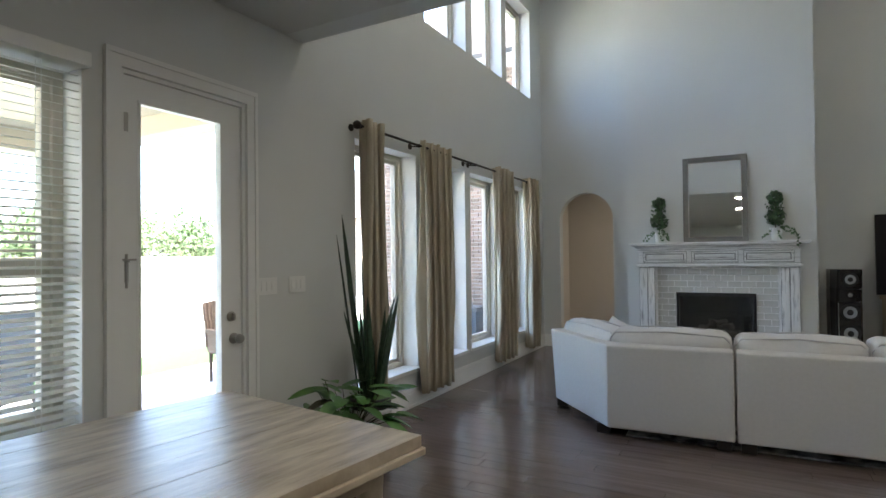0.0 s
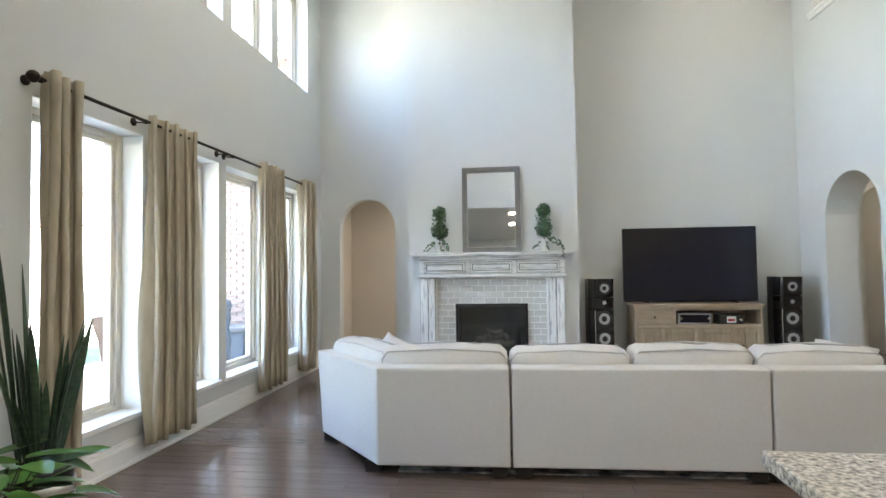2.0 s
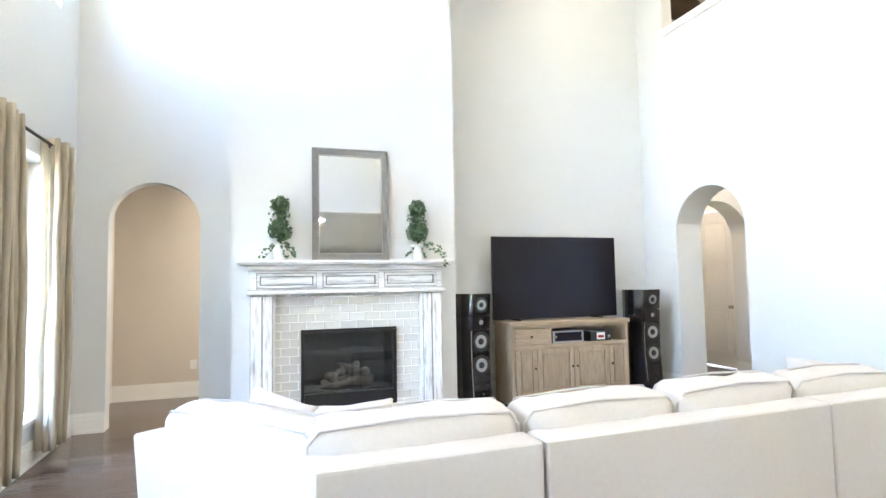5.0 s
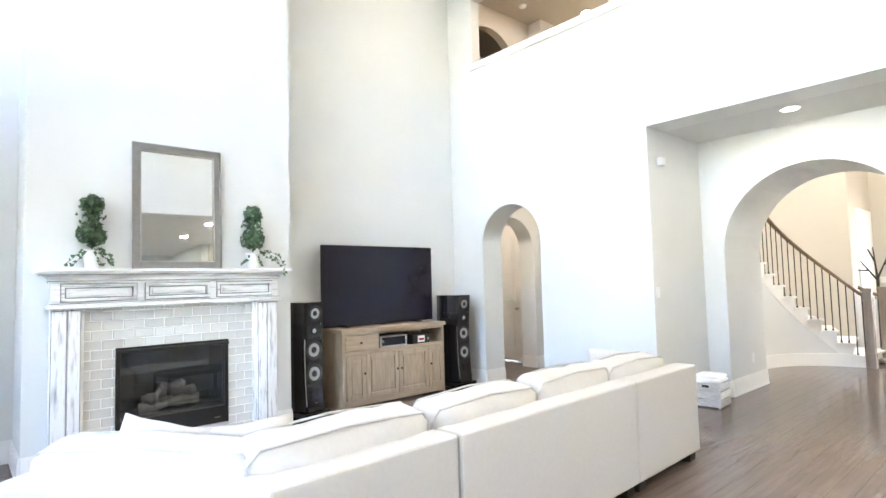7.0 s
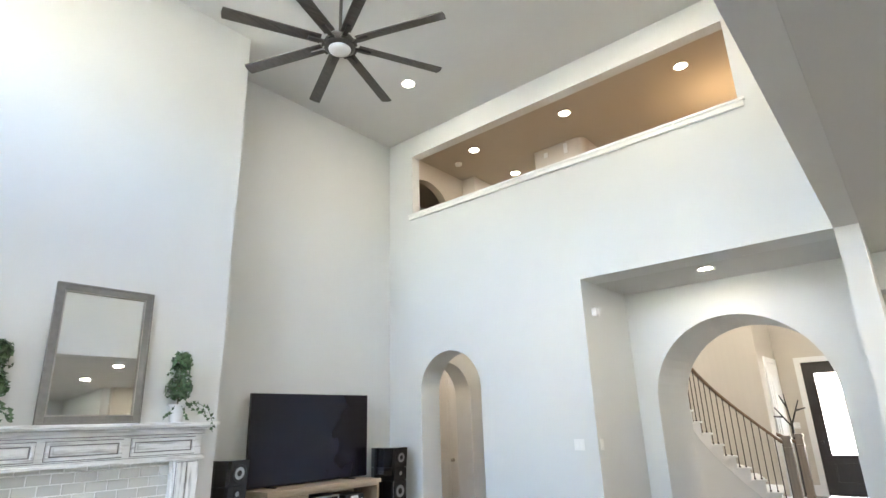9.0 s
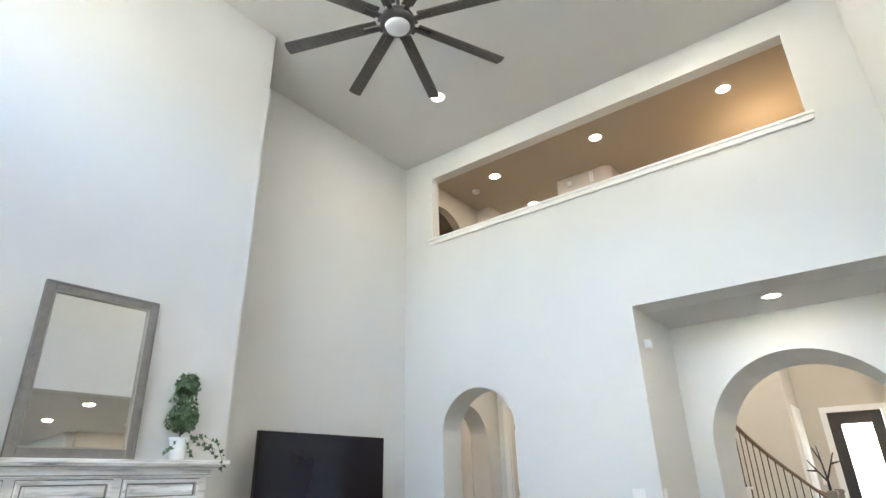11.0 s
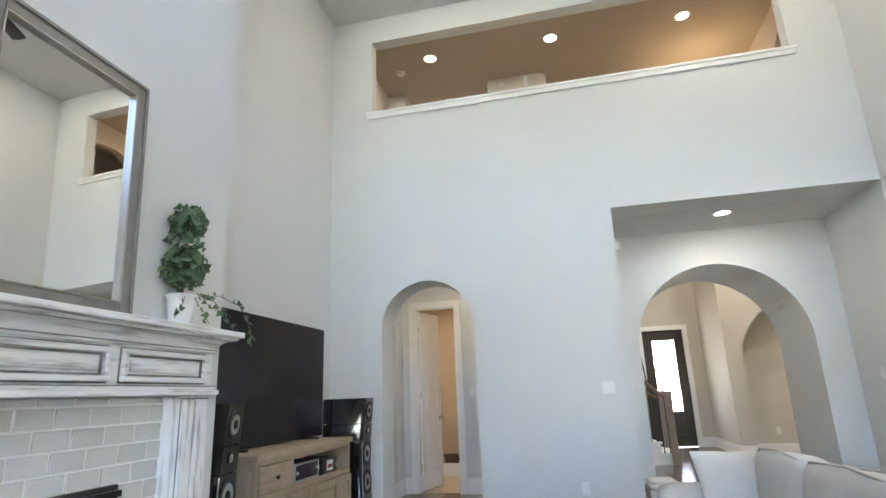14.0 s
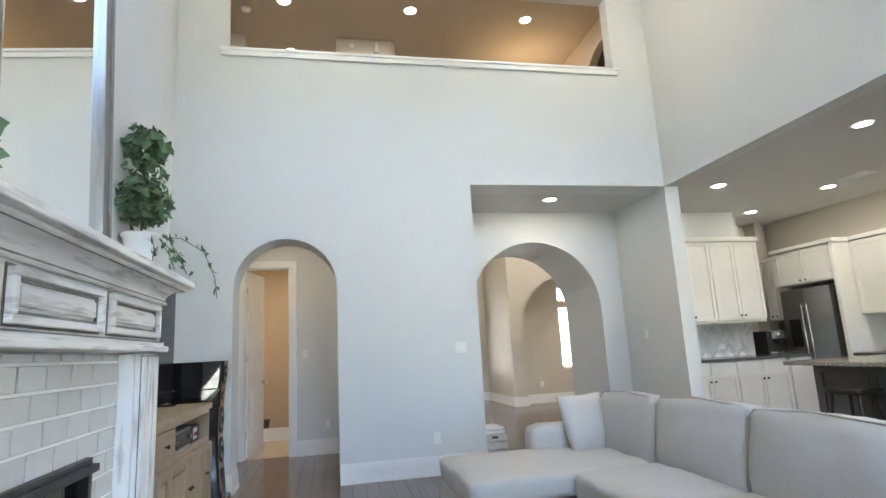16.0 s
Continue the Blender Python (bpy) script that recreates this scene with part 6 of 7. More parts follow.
def sector(bm, r0, r1, a0, a1, z0, z1, n=4):
    """A slab between two radii and two angles."""
    rows = []
    for i in range(n + 1):
        a = a0 + (a1 - a0) * i / n
        rows.append([bm.verts.new(ring_pt(r, a, z)) for r, z in ((r0, z0), (r1, z0), (r1, z1), (r0, z1))])
    for p, q in zip(rows, rows[1:]):
        for k in range(4):
            bm.faces.new((p[k], p[(k + 1) % 4], q[(k + 1) % 4], q[k]))
    bm.faces.new(list(reversed(rows[0])))
    bm.faces.new(rows[-1])
    return bm


def staircase():
    t = thing("curved_staircase", "curved white staircase with wooden handrail and iron balusters", "staircase")
    n = 12
    for i in range(n):
        a, z = i * STEP, (i + 1) * RISE
        part("riser", sector(bmesh.new(), RI + 0.004, RO - 0.01, a, a + 1.2, z - RISE, z - 0.03, 1), TRIM, t)
        part("tread", sector(bmesh.new(), RI - 0.025, RO - 0.01, a - 1.3, a + STEP + 1.0, z - 0.03, z, 4), TRIM, t, "white painted tread")
    # saw-toothed stringer with a smooth lower edge
    low = lambda d: 0.0 if d < 1.9 * STEP else d / STEP * RISE - 0.155
    for i in range(n):
        bm = bmesh.new()
        prev = None
        for k in range(6):
            d = (i + (0, 0.3, 0.6, 0.8999, 0.9001, 1.0)[k]) * STEP
            row = [bm.verts.new(ring_pt(r, d, z)) for r, z in ((RI, low(d)), (RI + 0.03, low(d)), (RI + 0.03, (i + 1) * RISE - 0.031), (RI, (i + 1) * RISE - 0.031))]
            if prev:
                for q in range(4):
                    bm.faces.new((prev[q], prev[(q + 1) % 4], row[(q + 1) % 4], row[q]))
            else:
                bm.faces.new(list(reversed(row)))
            prev = row
        bm.faces.new(prev)
        part("stringer", bm, TRIM, t)
    # wall below the stringer, curving with it
    bm = bmesh.new()
    m = 60
    top = lambda d: max(0.02, d / STEP * RISE - 0.12)
    prev = None
    for i in range(m + 1):
        d = 114 * i / m
        row = [bm.verts.new(ring_pt(r, d, z)) for r, z in ((RI + 0.006, 0), (RI + 0.006, top(d)), (RI + 0.10, top(d)), (RI + 0.10, 0))]
        if prev:
            for k in range(4):
                bm.faces.new((prev[k], prev[(k + 1) % 4], row[(k + 1) % 4], row[k]))
        prev = row
    part("spandrel_wall", bm, PAINT, t, "painted curved wall under the steps")
    part("skirt", sector(bmesh.new(), RI - 0.014, RI + 0.004, 8, 114, 0, 0.19, 30), TRIM, t, "white curved baseboard")
    # newel posts
    for r, d, lab in ((RI + 0.03, -1.5, "newel"), (RO - 0.12, -1.5, "newel")):
        p = ring_pt(r, d, 0)
        q = part("newel_post", bbox(-0.055, 0.055, -0.055, 0.055, 0, 1.12, 0.006), GREYWOOD, t, "grey-brown square newel post")
        q.matrix_basis = Matrix.Translation(p)
        for a, b, z0, z1 in ((0.064, 0.006, 0.0, 0.22), (0.064, 0.004, 0.98, 1.0), (0.07, 0.006, 1.12, 1.15), (0.06, 0.006, 1.15, 1.17)):
            part("collar", bbox(-a, a, -a, a, z0, z1, b), GREYWOOD, q)
        for i, rr in ((0, r),):
            bm = bmesh.new()
            prev = None
            for k in range(0, 20 if r < 1.5 else 4):
                d2 = -1.5 + k * 5.8 if r < 1.5 else -1.5 + k * 3
                z = 1.03 + max(0, d2) / STEP * RISE
                c = ring_pt(rr, d2, z)
                nr = (ring_pt(rr + 1, d2, z) - c).normalized()
                row = [bm.verts.new(c + nr * u + Vector((0, 0, w))) for u, w in ((-0.03, -0.03), (0.03, -0.03), (0.034, 0.0), (0.024, 0.028), (-0.024, 0.028), (-0.034, 0.0))]
                if prev:
                    for j in range(6):
                        bm.faces.new((prev[j], prev[(j + 1) % 6], row[(j + 1) % 6], row[j]))
                prev = row
            part("handrail", bm, WALNUT, t, "brown wooden handrail", True)
    for i in range(n):
        for f in (0.22, 0.72):
            d = (i + f) * STEP
            z0, z1 = (i + 1) * RISE, 1.0 + d / STEP * RISE
            bm = bmesh.new()
            tube(bm, ring_pt(RI + 0.03, d, z0), ring_pt(RI + 0.03, d, z1), 0.0075, n=8)
            tube(bm, ring_pt(RI + 0.03, d, z0), ring_pt(RI + 0.03, d, z0 + 0.025), 0.014, n=8)
            part("baluster", bm, IRON, t)


staircase()
# curved outer wall of the stair
bm = bmesh.new()
sector(bm, RO, RO + 0.12, 9.5, 112, 0, ZC, 34)
structure("wall_stair_curve", bm, TAN, "warm painted curved stair wall", "wall")


def panel_door(name, label, m, w, h, knob_x, material, kind=""):
    """A two-panel door leaf; x runs along its width, the front faces -y."""
    t = thing(name, label, "door", m, "", kind)
    part("leaf", bbox(0, w, -0.016, 0.016, 0.012, h, 0.002), material, t)
    for z0, z1 in ((0.22, 0.90), (1.06, h - 0.16)):
        for s in (-1, 1):
            y0, y1 = sorted((s * 0.016, s * 0.024))
            bm = bmesh.new()
            for a, b, c, d in ((0.11, w - 0.11, z0, z0 + 0.025), (0.11, w - 0.11, z1 - 0.025, z1), (0.11, 0.135, z0 + 0.025, z1 - 0.025), (w - 0.135, w - 0.11, z0 + 0.025, z1 - 0.025)):
                box(bm, a, b, y0, y1, c, d)
            part("panel_moulding", bevel(bm, 0.004), material, t)
            part("panel_field", bbox(0.165, w - 0.165, y0, y1, z0 + 0.055, z1 - 0.055, 0.003), material, t)
    for s in (-1, 1):
        part("knob", lathe(bmesh.new(), [(0.03, 0), (0.03, 0.006), (0.011, 0.012), (0.011, 0.03), (0.024, 0.04), (0.027, 0.052), (0.018, 0.064), (0.003, 0.066)], 18, pose(knob_x, s * 0.016, 0.93, -90 * s, 0, 0)), NICKEL, t, "satin nickel knob", True)
    return t


def casing(name, x, y0, y1, h, depth, parent_label):
    t = tagged(new(name), parent_label, "door frame", "", "structure")
    bm = bmesh.new()
    for a, b, c, d in ((y0 - 0.085, y0 - 0.001, 0, h + 0.001), (y1 + 0.001, y1 + 0.085, 0, h + 0.001), (y0 - 0.085, y1 + 0.085, h + 0.001, h + 0.088)):
        box(bm, x - 0.022, x - 0.001, a, b, c, d)
    part("casing", bevel(bm, 0.005), TRIM, t)
    bm = bmesh.new()
    for a, b, c, d in ((y0, y0 + 0.018, 0, h), (y1 - 0.018, y1, 0, h), (y0 + 0.018, y1 - 0.018, h - 0.018, h)):
        box(bm, x, x + depth, a, b, c, d)
    part("jamb", bm, TRIM, t)
    return t


casing("door_2", 6.1, BATH[0], BATH[1], BATH[3], 0.12, "white cased opening to the powder room")
d = panel_door("interior_door", "white two-panel door standing open into powder room", pose(6.225, BATH[1] - 0.022, 0, 0, 0, -15), 0.55, 2.41, 0.50, TRIM)
for z in (0.3, 1.25, 2.15):
    bm = bmesh.new()
    tube(bm, (-0.008, 0, z - 0.045), (-0.008, 0, z + 0.045), 0.007, n=10)
    part("hinge", bm, NICKEL, d, "satin nickel hinge")
casing("door_3", 6.1, HALLDOOR[0], HALLDOOR[1], HALLDOOR[3], 0.12, "white cased hall doorway")
panel_door("interior_door", "closed white two-panel hall door", pose(6.15, HALLDOOR[1] - 0.02, 0, 0, 0, -90), 0.68, 2.41, 0.62, TRIM)
panel_door("interior_door", "closed white two-panel closet door beside the entrance", pose(10.52, 5.097, 0), 0.86, 2.42, 0.78, TRIM)
bm = bmesh.new()
for a, b, z0, z1 in ((10.42, 10.515, 0.0, 2.435), (11.385, 11.48, 0.0, 2.435), (10.42, 11.48, 2.435, 2.53)):
    box(bm, a, b, 5.09, 5.119, z0, z1)
structure("trim_closet_door", bevel(bm, 0.005), TRIM, "white door casing", "casing")
t = thing("waste_basket", "small round dark wicker waste basket", "basket", pose(8.24, 8.36, 0.002))
part("body", lathe(bmesh.new(), [(0.10, 0), (0.13, 0.24), (0.135, 0.25), (0.12, 0.25), (0.10, 0.02), (0, 0.02)], 24), WICKER, t)
part("rim", lathe(bmesh.new(), [(0.128, 0.24), (0.142, 0.245), (0.142, 0.262), (0.125, 0.262)], 24, None, False), WICKER, t)

# ---- front door ----
fd = tagged(new("door_4"), "dark front door with tall leaded glass, closed", "door", "", "structure")
y0, y1, h = FD[0], FD[1], FD[3]
bm = bmesh.new()
for a, b, c, d in ((y0 - 0.10, y0 - 0.001, 0, h + 0.001), (y1 + 0.001, y1 + 0.10, 0, h + 0.001), (y0 - 0.10, y1 + 0.10, h + 0.001, h + 0.10)):
    box(bm, XD - 0.024, XD - 0.001, a, b, c, d)
part("casing", bevel(bm, 0.005), TRIM, fd, "white casing")
bm = bmesh.new()
gy0, gy1, gz0, gz1 = y0 + 0.19, y1 - 0.19, 0.72, 2.22
for a, b, c, d in ((y0 + 0.003, gy0, 0.01, h - 0.004), (gy1, y1 - 0.003, 0.01, h - 0.004), (gy0, gy1, 0.01, gz0), (gy0, gy1, gz1, h - 0.004)):
    box(bm, XD + 0.02, XD + 0.065, a, b, c, d)
part("slab", bm, DOORDARK, fd)
bm = bmesh.new()
for a, b, c, d in ((gy0 - 0.03, gy0, gz0 - 0.03, gz1 + 0.03), (gy1, gy1 + 0.03, gz0 - 0.03, gz1 + 0.03), (gy0, gy1, gz0 - 0.03, gz0), (gy0, gy1, gz1, gz1 + 0.03)):
    box(bm, XD + 0.008, XD + 0.02, a, b, c, d)
for a, b, c, d in ((gy0, gy1, 0.22, 0.25), (gy0, gy1, 0.55, 0.58), (gy0, gy0 + 0.03, 0.25, 0.55), (gy1 - 0.03, gy1, 0.25, 0.55)):
    box(bm, XD + 0.008, XD + 0.02, a, b, c, d)
part("moulding", bevel(bm, 0.004), DOORDARK, fd)
g = part("pane", bbox(XD + 0.038, XD + 0.046, gy0, gy1, gz0, gz1), PANEGLASS, fd, "bright leaded glass")
g.visible_shadow = False
bm = bmesh.new()
gc, gz = (gy0 + gy1) / 2, (gz0 + gz1) / 2
for k in range(3):
    for s in (-1, 1):
        pts = [(gc + s * (0.03 + 0.05 * k) * math.sin(math.pi * i / 12) ** 0.8, gz0 + 0.06 + (gz1 - gz0 - 0.12) * i / 12) for i in range(13)]
        for p, q in zip(pts, pts[1:]):
            tube(bm, (XD + 0.036, p[0], p[1]), (XD + 0.036, q[0], q[1]), 0.0035, n=5)
for z in (gz0 + 0.2, gz, gz1 - 0.2):
    for i in range(16):
        a, b = 2 * math.pi * i / 16, 2 * math.pi * (i + 1) / 16
        tube(bm, (XD + 0.036, gc + 0.07 * math.cos(a), z + 0.07 * math.sin(a)), (XD + 0.036, gc + 0.07 * math.cos(b), z + 0.07 * math.sin(b)), 0.0035, n=5)
part("lead_came", bm, IRON, fd)
part("knob", lathe(bmesh.new(), [(0.03, 0), (0.03, 0.008), (0.012, 0.014), (0.012, 0.04), (0.028, 0.05), (0.02, 0.075), (0.003, 0.078)], 16, pose(XD + 0.02, y1 - 0.09, 0.95, 0, -90, 0)), IRON, fd, "dark knob", True)
plate("light_switch", "white switch plate beside the front door", on_east(XD, 4.98, 1.26), 0.12, 0.115, 2)
w = tagged(new("window_10"), "narrow bright window in the foyer recess", "window", "", "structure")
for a, b, c, e in ((1.88, 2.24, 0.72, 2.06), (1.88, 2.24, 2.16, 2.50)):
    bm = bmesh.new()
    for p, q, r, s in ((a, a + 0.04, c, e), (b - 0.04, b, c, e), (a + 0.04, b - 0.04, c, c + 0.04), (a + 0.04, b - 0.04, e - 0.04, e)):
        box(bm, XN + 0.42, XN + 0.48, p, q, r, s)
    part("window_frame", bm, TRIM, w)
    g = part("pane", bbox(XN + 0.445, XN + 0.45, a + 0.04, b - 0.04, c + 0.04, e - 0.04), PANEGLASS, w)
    g.visible_shadow = False
bm = bmesh.new()
box(bm, 11.78, 300, -200, 200, -0.6, -0.2)
structure("ground_front", bm, CONCRETE, "bright paved ground before the front door", "ground")

# ---- coat tree and slippers in the foyer ----
t = thing("branch_coat_stand", "dark bare branch-shaped coat stand", "coat stand", pose(10.35, 4.86, 0) @ Matrix.Diagonal((1.1, 1.1, 1.13, 1)))
bm = bmesh.new()
tube(bm, (0, 0, 0), (0.02, 0, 1.15), 0.028, 0.02)
part("trunk", bm, DARKFOOT, t)
for p, q in (((0.02, 0, 1.12), (0.0, 0.20, 1.42)), ((0.02, 0, 1.15), (0.0, -0.16, 1.52)), ((0.0, 0.1, 1.27), (0.02, 0.24, 1.28)), ((0.02, 0, 1.15), (0.04, 0.04, 1.62)), ((0.0, -0.09, 1.36), (0.0, -0.24, 1.40)), ((0.03, 0.02, 1.4), (0.0, 0.10, 1.60))):
    bm = bmesh.new()
    tube(bm, p, q, 0.015, 0.008, 8)
    part("branch", bm, DARKFOOT, t)
part("base", lathe(bmesh.new(), [(0.18, 0), (0.18, 0.02), (0.05, 0.04), (0.03, 0.06)], 20), DARKFOOT, t)
for i, (x, y) in enumerate(((9.35, 4.80), (9.42, 4.68))):
    t = thing("slipper", "grey slipper lying on the floor beside stair", "shoe", pose(x, y, 0, 0, 0, 70 + 8 * i), "pair of slippers")
    part("sole", puffed(0.10, 0.26, 0.024, 0.010, 5, (0, 0, 0), 0.0, pose(0, 0, 0.012)), BLACKMETAL, t)
    part("upper", puffed(0.095, 0.14, 0.06, 0.026, 5, (0, 0, 0.01), 0.003, pose(0, 0.055, 0.05)), MESHGREY, t)


# ---- kitchen ----
def cab_doors(t, spans, z0, z1, xf, kz, top_knob):
    """Shaker doors facing -x on a cabinet front at xf, one per (y0, y1, knob side)."""
    for a, b, side in spans:
        dr = part("door", bbox(xf - 0.02, xf - 0.001, a + 0.003, b - 0.003, z0, z1, 0.002), CABWHITE, t)
        bm = bmesh.new()
        f = 0.055
        for p, q, r, s in ((a + 0.003, a + f, z0, z1), (b - f, b - 0.003, z0, z1), (a + f, b - f, z0, z0 + f), (a + f, b - f, z1 - f, z1)):
            box(bm, xf - 0.032, xf - 0.02, p, q, r, s)
        part("frame", bevel(bm, 0.004), CABWHITE, dr)
        ky = a + 0.035 if side < 0 else b - 0.035
        part("knob", lathe(bmesh.new(), [(0.006, 0), (0.006, 0.012), (0.015, 0.018), (0.013, 0.028), (0.002, 0.03)], 12, pose(xf - 0.032, ky, kz, 0, -90, 0)), IRON, dr, "dark knob", True)


def upper_cabinet(y0, y1, doors, xb=5.849, depth=0.34, z0=1.43, z1=2.585):
    t = thing("wall_cabinet", "white shaker wall cabinet with crown moulding", "cabinet", group="kitchen wall cabinets")
    xf = xb - depth
    part("body", bbox(xf, xb, y0, y1, z0, z1, 0.002), CABWHITE, t)
    part("crown", bbox(xf - 0.05, xb, y0 - (0.04 if y0 < 1 else -0.001), y1 - 0.001, z1 + 0.001, z1 + 0.07, 0.02, 3), CABWHITE, t)
    part("light_rail", bbox(xf - 0.008, xf + 0.02, y0, y1, z0 - 0.035, z0 - 0.001, 0.004), CABWHITE, t)
    w = (y1 - y0) / doors
    cab_doors(t, [(y0 + i * w, y0 + (i + 1) * w, -1 if i % 2 else 1) for i in range(doors)], z0 + 0.01, z1 - 0.01, xf, z0 + 0.07, False)


def base_cabinet(y0, y1, doors, xb=5.849):
    t = thing("base_cabinet", "white shaker base cabinet with drawers above doors", "cabinet", group="kitchen base cabinets")
    xf = xb - 0.60
    part("body", bbox(xf, xb, y0, y1, 0.09, 0.875, 0.002), CABWHITE, t)
    part("toe_kick", bbox(xf + 0.06, xb, y0, y1, 0.0, 0.089), CABWHITE, t)
    w = (y1 - y0) / doors
    for i in range(doors):
        part("drawer", bbox(xf - 0.02, xf - 0.001, y0 + i * w + 0.004, y0 + (i + 1) * w - 0.004, 0.70, 0.86, 0.004), CABWHITE, t)
    cab_doors(t, [(y0 + i * w, y0 + (i + 1) * w, -1 if i % 2 else 1) for i in range(doors)], 0.11, 0.69, xf, 0.62, True)


upper_cabinet(0.97, 1.78, 2)
upper_cabinet(1.785, 2.60, 2)
base_cabinet(0.98, 1.80, 2)
base_cabinet(1.805, 2.62, 2)
t = thing("base_cabinet", "white corner base cabinet in the recess", "cabinet", group="kitchen base cabinets")
part("body", bbox(5.26, 6.44, 0.56, 0.94, 0.09, 0.875, 0.002), CABWHITE, t)
part("toe_kick", bbox(5.32, 6.44, 0.56, 0.94, 0.0, 0.089), CABWHITE, t)
part("door", bbox(5.24, 5.259, 0.57, 0.93, 0.11, 0.86, 0.004), CABWHITE, t)
t = thing("worktop", "dark polished stone worktop", "worktop")
part("slab", bbox(5.20, 5.849, 0.96, 3.05, 0.876, 0.915, 0.006), DARKSTONE, t)
part("corner_slab", bbox(5.20, 6.445, 0.555, 0.945, 0.8765, 0.9148, 0.006), DARKSTONE, t)

bs = tagged(new("backsplash"), "pale grey herringbone tile backsplash", "backsplash", "", "structure")
part("grout_bed", bbox(5.842, 5.849, 0.96, 3.045, 0.916, 1.40), GROUT, bs)
SPLASH = mat("pale_splash_tile", (0.60, 0.60, 0.585), 0.2, var=0.05, scale=5, rand=0.14)
CW, CP = 0.105, 0.074
for s in (-1, 1):
    sb = bmesh.new()
    h, g = (CP - 0.007) / 2, CW / 2 - 0.0025
    ring = [(-g, -s * g - h), (g, s * g - h), (g, s * g + h), (-g, -s * g + h)]
    fr = [sb.verts.new((-0.003, y, z)) for y, z in ring]
    bk = [sb.verts.new((0.003, y, z)) for y, z in ring]
    sb.faces.new(fr)
    sb.faces.new(bk)
    for i in range(4):
        sb.faces.new((fr[i], fr[(i + 1) % 4], bk[(i + 1) % 4], bk[i]))
    tile_me = finish("tile", sb, SPLASH)
    for j in range(7):
        for i in range(0 if s < 0 else 1, 16, 2):
            o = new("tile", tile_me)
            o.parent = bs
            o.matrix_basis = pose(5.840, 1.02 + i * CW, 0.965 + j * CP, 0, 0, 0)


def refrigerator():
    t = thing("refrigerator", "stainless steel french-door refrigerator with dispenser", "refrigerator", pose(4.79, 0.49, 0) @ Matrix.Diagonal((1.0, 0.82, 1.03, 1)))
    part("body", bbox(0, 0.86, -0.70, -0.002, 0.02, 1.78, 0.006), STEEL, t)
    for a, b in ((0.003, 0.427), (0.433, 0.857)):
        part("door", bbox(a, b, 0.0, 0.06, 0.72, 1.775, 0.012), STEEL, t)
    part("freezer_drawer", bbox(0.003, 0.857, 0.0, 0.06, 0.05, 0.71, 0.012), STEEL, t)
    for x in (0.385, 0.475):
        bm = bmesh.new()
        tube(bm, (x, 0.10, 0.82), (x, 0.10, 1.55), 0.013)
        for z in (0.86, 1.51):
            tube(bm, (x, 0.055, z), (x, 0.10, z), 0.009)
        part("handle", bm, CHROME, t, "bright bar handle")
    bm = bmesh.new()
    tube(bm, (0.15, 0.10, 0.62), (0.71, 0.10, 0.62), 0.013)
    part("handle", bm, CHROME, t, "bright bar handle")
    part("dispenser", bbox(0.56, 0.76, 0.058, 0.066, 0.98, 1.36, 0.006), BLACKMETAL, t, "black dispenser panel")
    for x in (0.08, 0.78):
        part("foot", bbox(x - 0.03, x + 0.03, -0.6, -0.1, 0, 0.021), BLACKMETAL, t)


refrigerator()
t = thing("wall_cabinet", "white two-door cabinet above the refrigerator", "cabinet", group="kitchen wall cabinets")
part("body", bbox(4.68, 5.70, -0.098, 0.52, 1.90, 2.40, 0.002), CABWHITE, t)
part("crown", bbox(4.60, 5.71, -0.098, 0.58, 2.401, 2.46, 0.02, 3), CABWHITE, t)
for a, b in ((4.69, 5.165), (5.175, 5.65)):
    d = part("door", bbox(a, b, 0.521, 0.54, 1.915, 2.385, 0.002), CABWHITE, t)
    bm = bmesh.new()
    for p, q, r, s in ((a, a + 0.055, 1.915, 2.385), (b - 0.055, b, 1.915, 2.385), (a + 0.055, b - 0.055, 1.915, 1.97), (a + 0.055, b - 0.055, 2.33, 2.385)):
        box(bm, p, q, 0.54, 0.552, r, s)
    part("frame", bevel(bm, 0.004), CABWHITE, d)
    part("knob", lathe(bmesh.new(), [(0.006, 0), (0.015, 0.018), (0.002, 0.03)], 12, pose(b - 0.04 if a < 5 else a + 0.04, 0.552, 1.95, -90, 0, 0)), IRON, d)
t = thing("tall_end_panel", "white tall panel beside the refrigerator", "panel")
part("board", bbox(4.62, 4.675, -0.098, 0.56, 0.0, 2.398, 0.003), CABWHITE, t)
t = thing("wall_cabinet", "white narrow wall cabinet in the corner recess", "cabinet", group="kitchen wall cabinets")
part("body", bbox(5.72, 6.44, -0.098, 0.24, 1.42, 2.36, 0.002), CABWHITE, t)
part("crown", bbox(5.715, 6.445, -0.098, 0.29, 2.361, 2.42, 0.02, 3), CABWHITE, t)
for a, b in ((5.73, 6.08), (6.09, 6.43)):
    d = part("door", bbox(a, b, 0.241, 0.26, 1.43, 2.35, 0.002), CABWHITE, t)
    bm = bmesh.new()
    for p, q, r, s in ((a, a + 0.055, 1.43, 2.35), (b - 0.055, b, 1.43, 2.35), (a + 0.055, b - 0.055, 1.43, 1.485), (a + 0.055, b - 0.055, 2.295, 2.35)):
        box(bm, p, q, 0.26, 0.272, r, s)
    part("frame", bevel(bm, 0.004), CABWHITE, d)
    part("knob", lathe(bmesh.new(), [(0.006, 0), (0.015, 0.018), (0.002, 0.03)], 12, pose(b - 0.04 if a < 6 else a + 0.04, 0.272, 1.48, -90, 0, 0)), IRON, d)
t = thing("wall_cabinet", "white wall cabinet at the end of the run", "cabinet", group="kitchen wall cabinets")
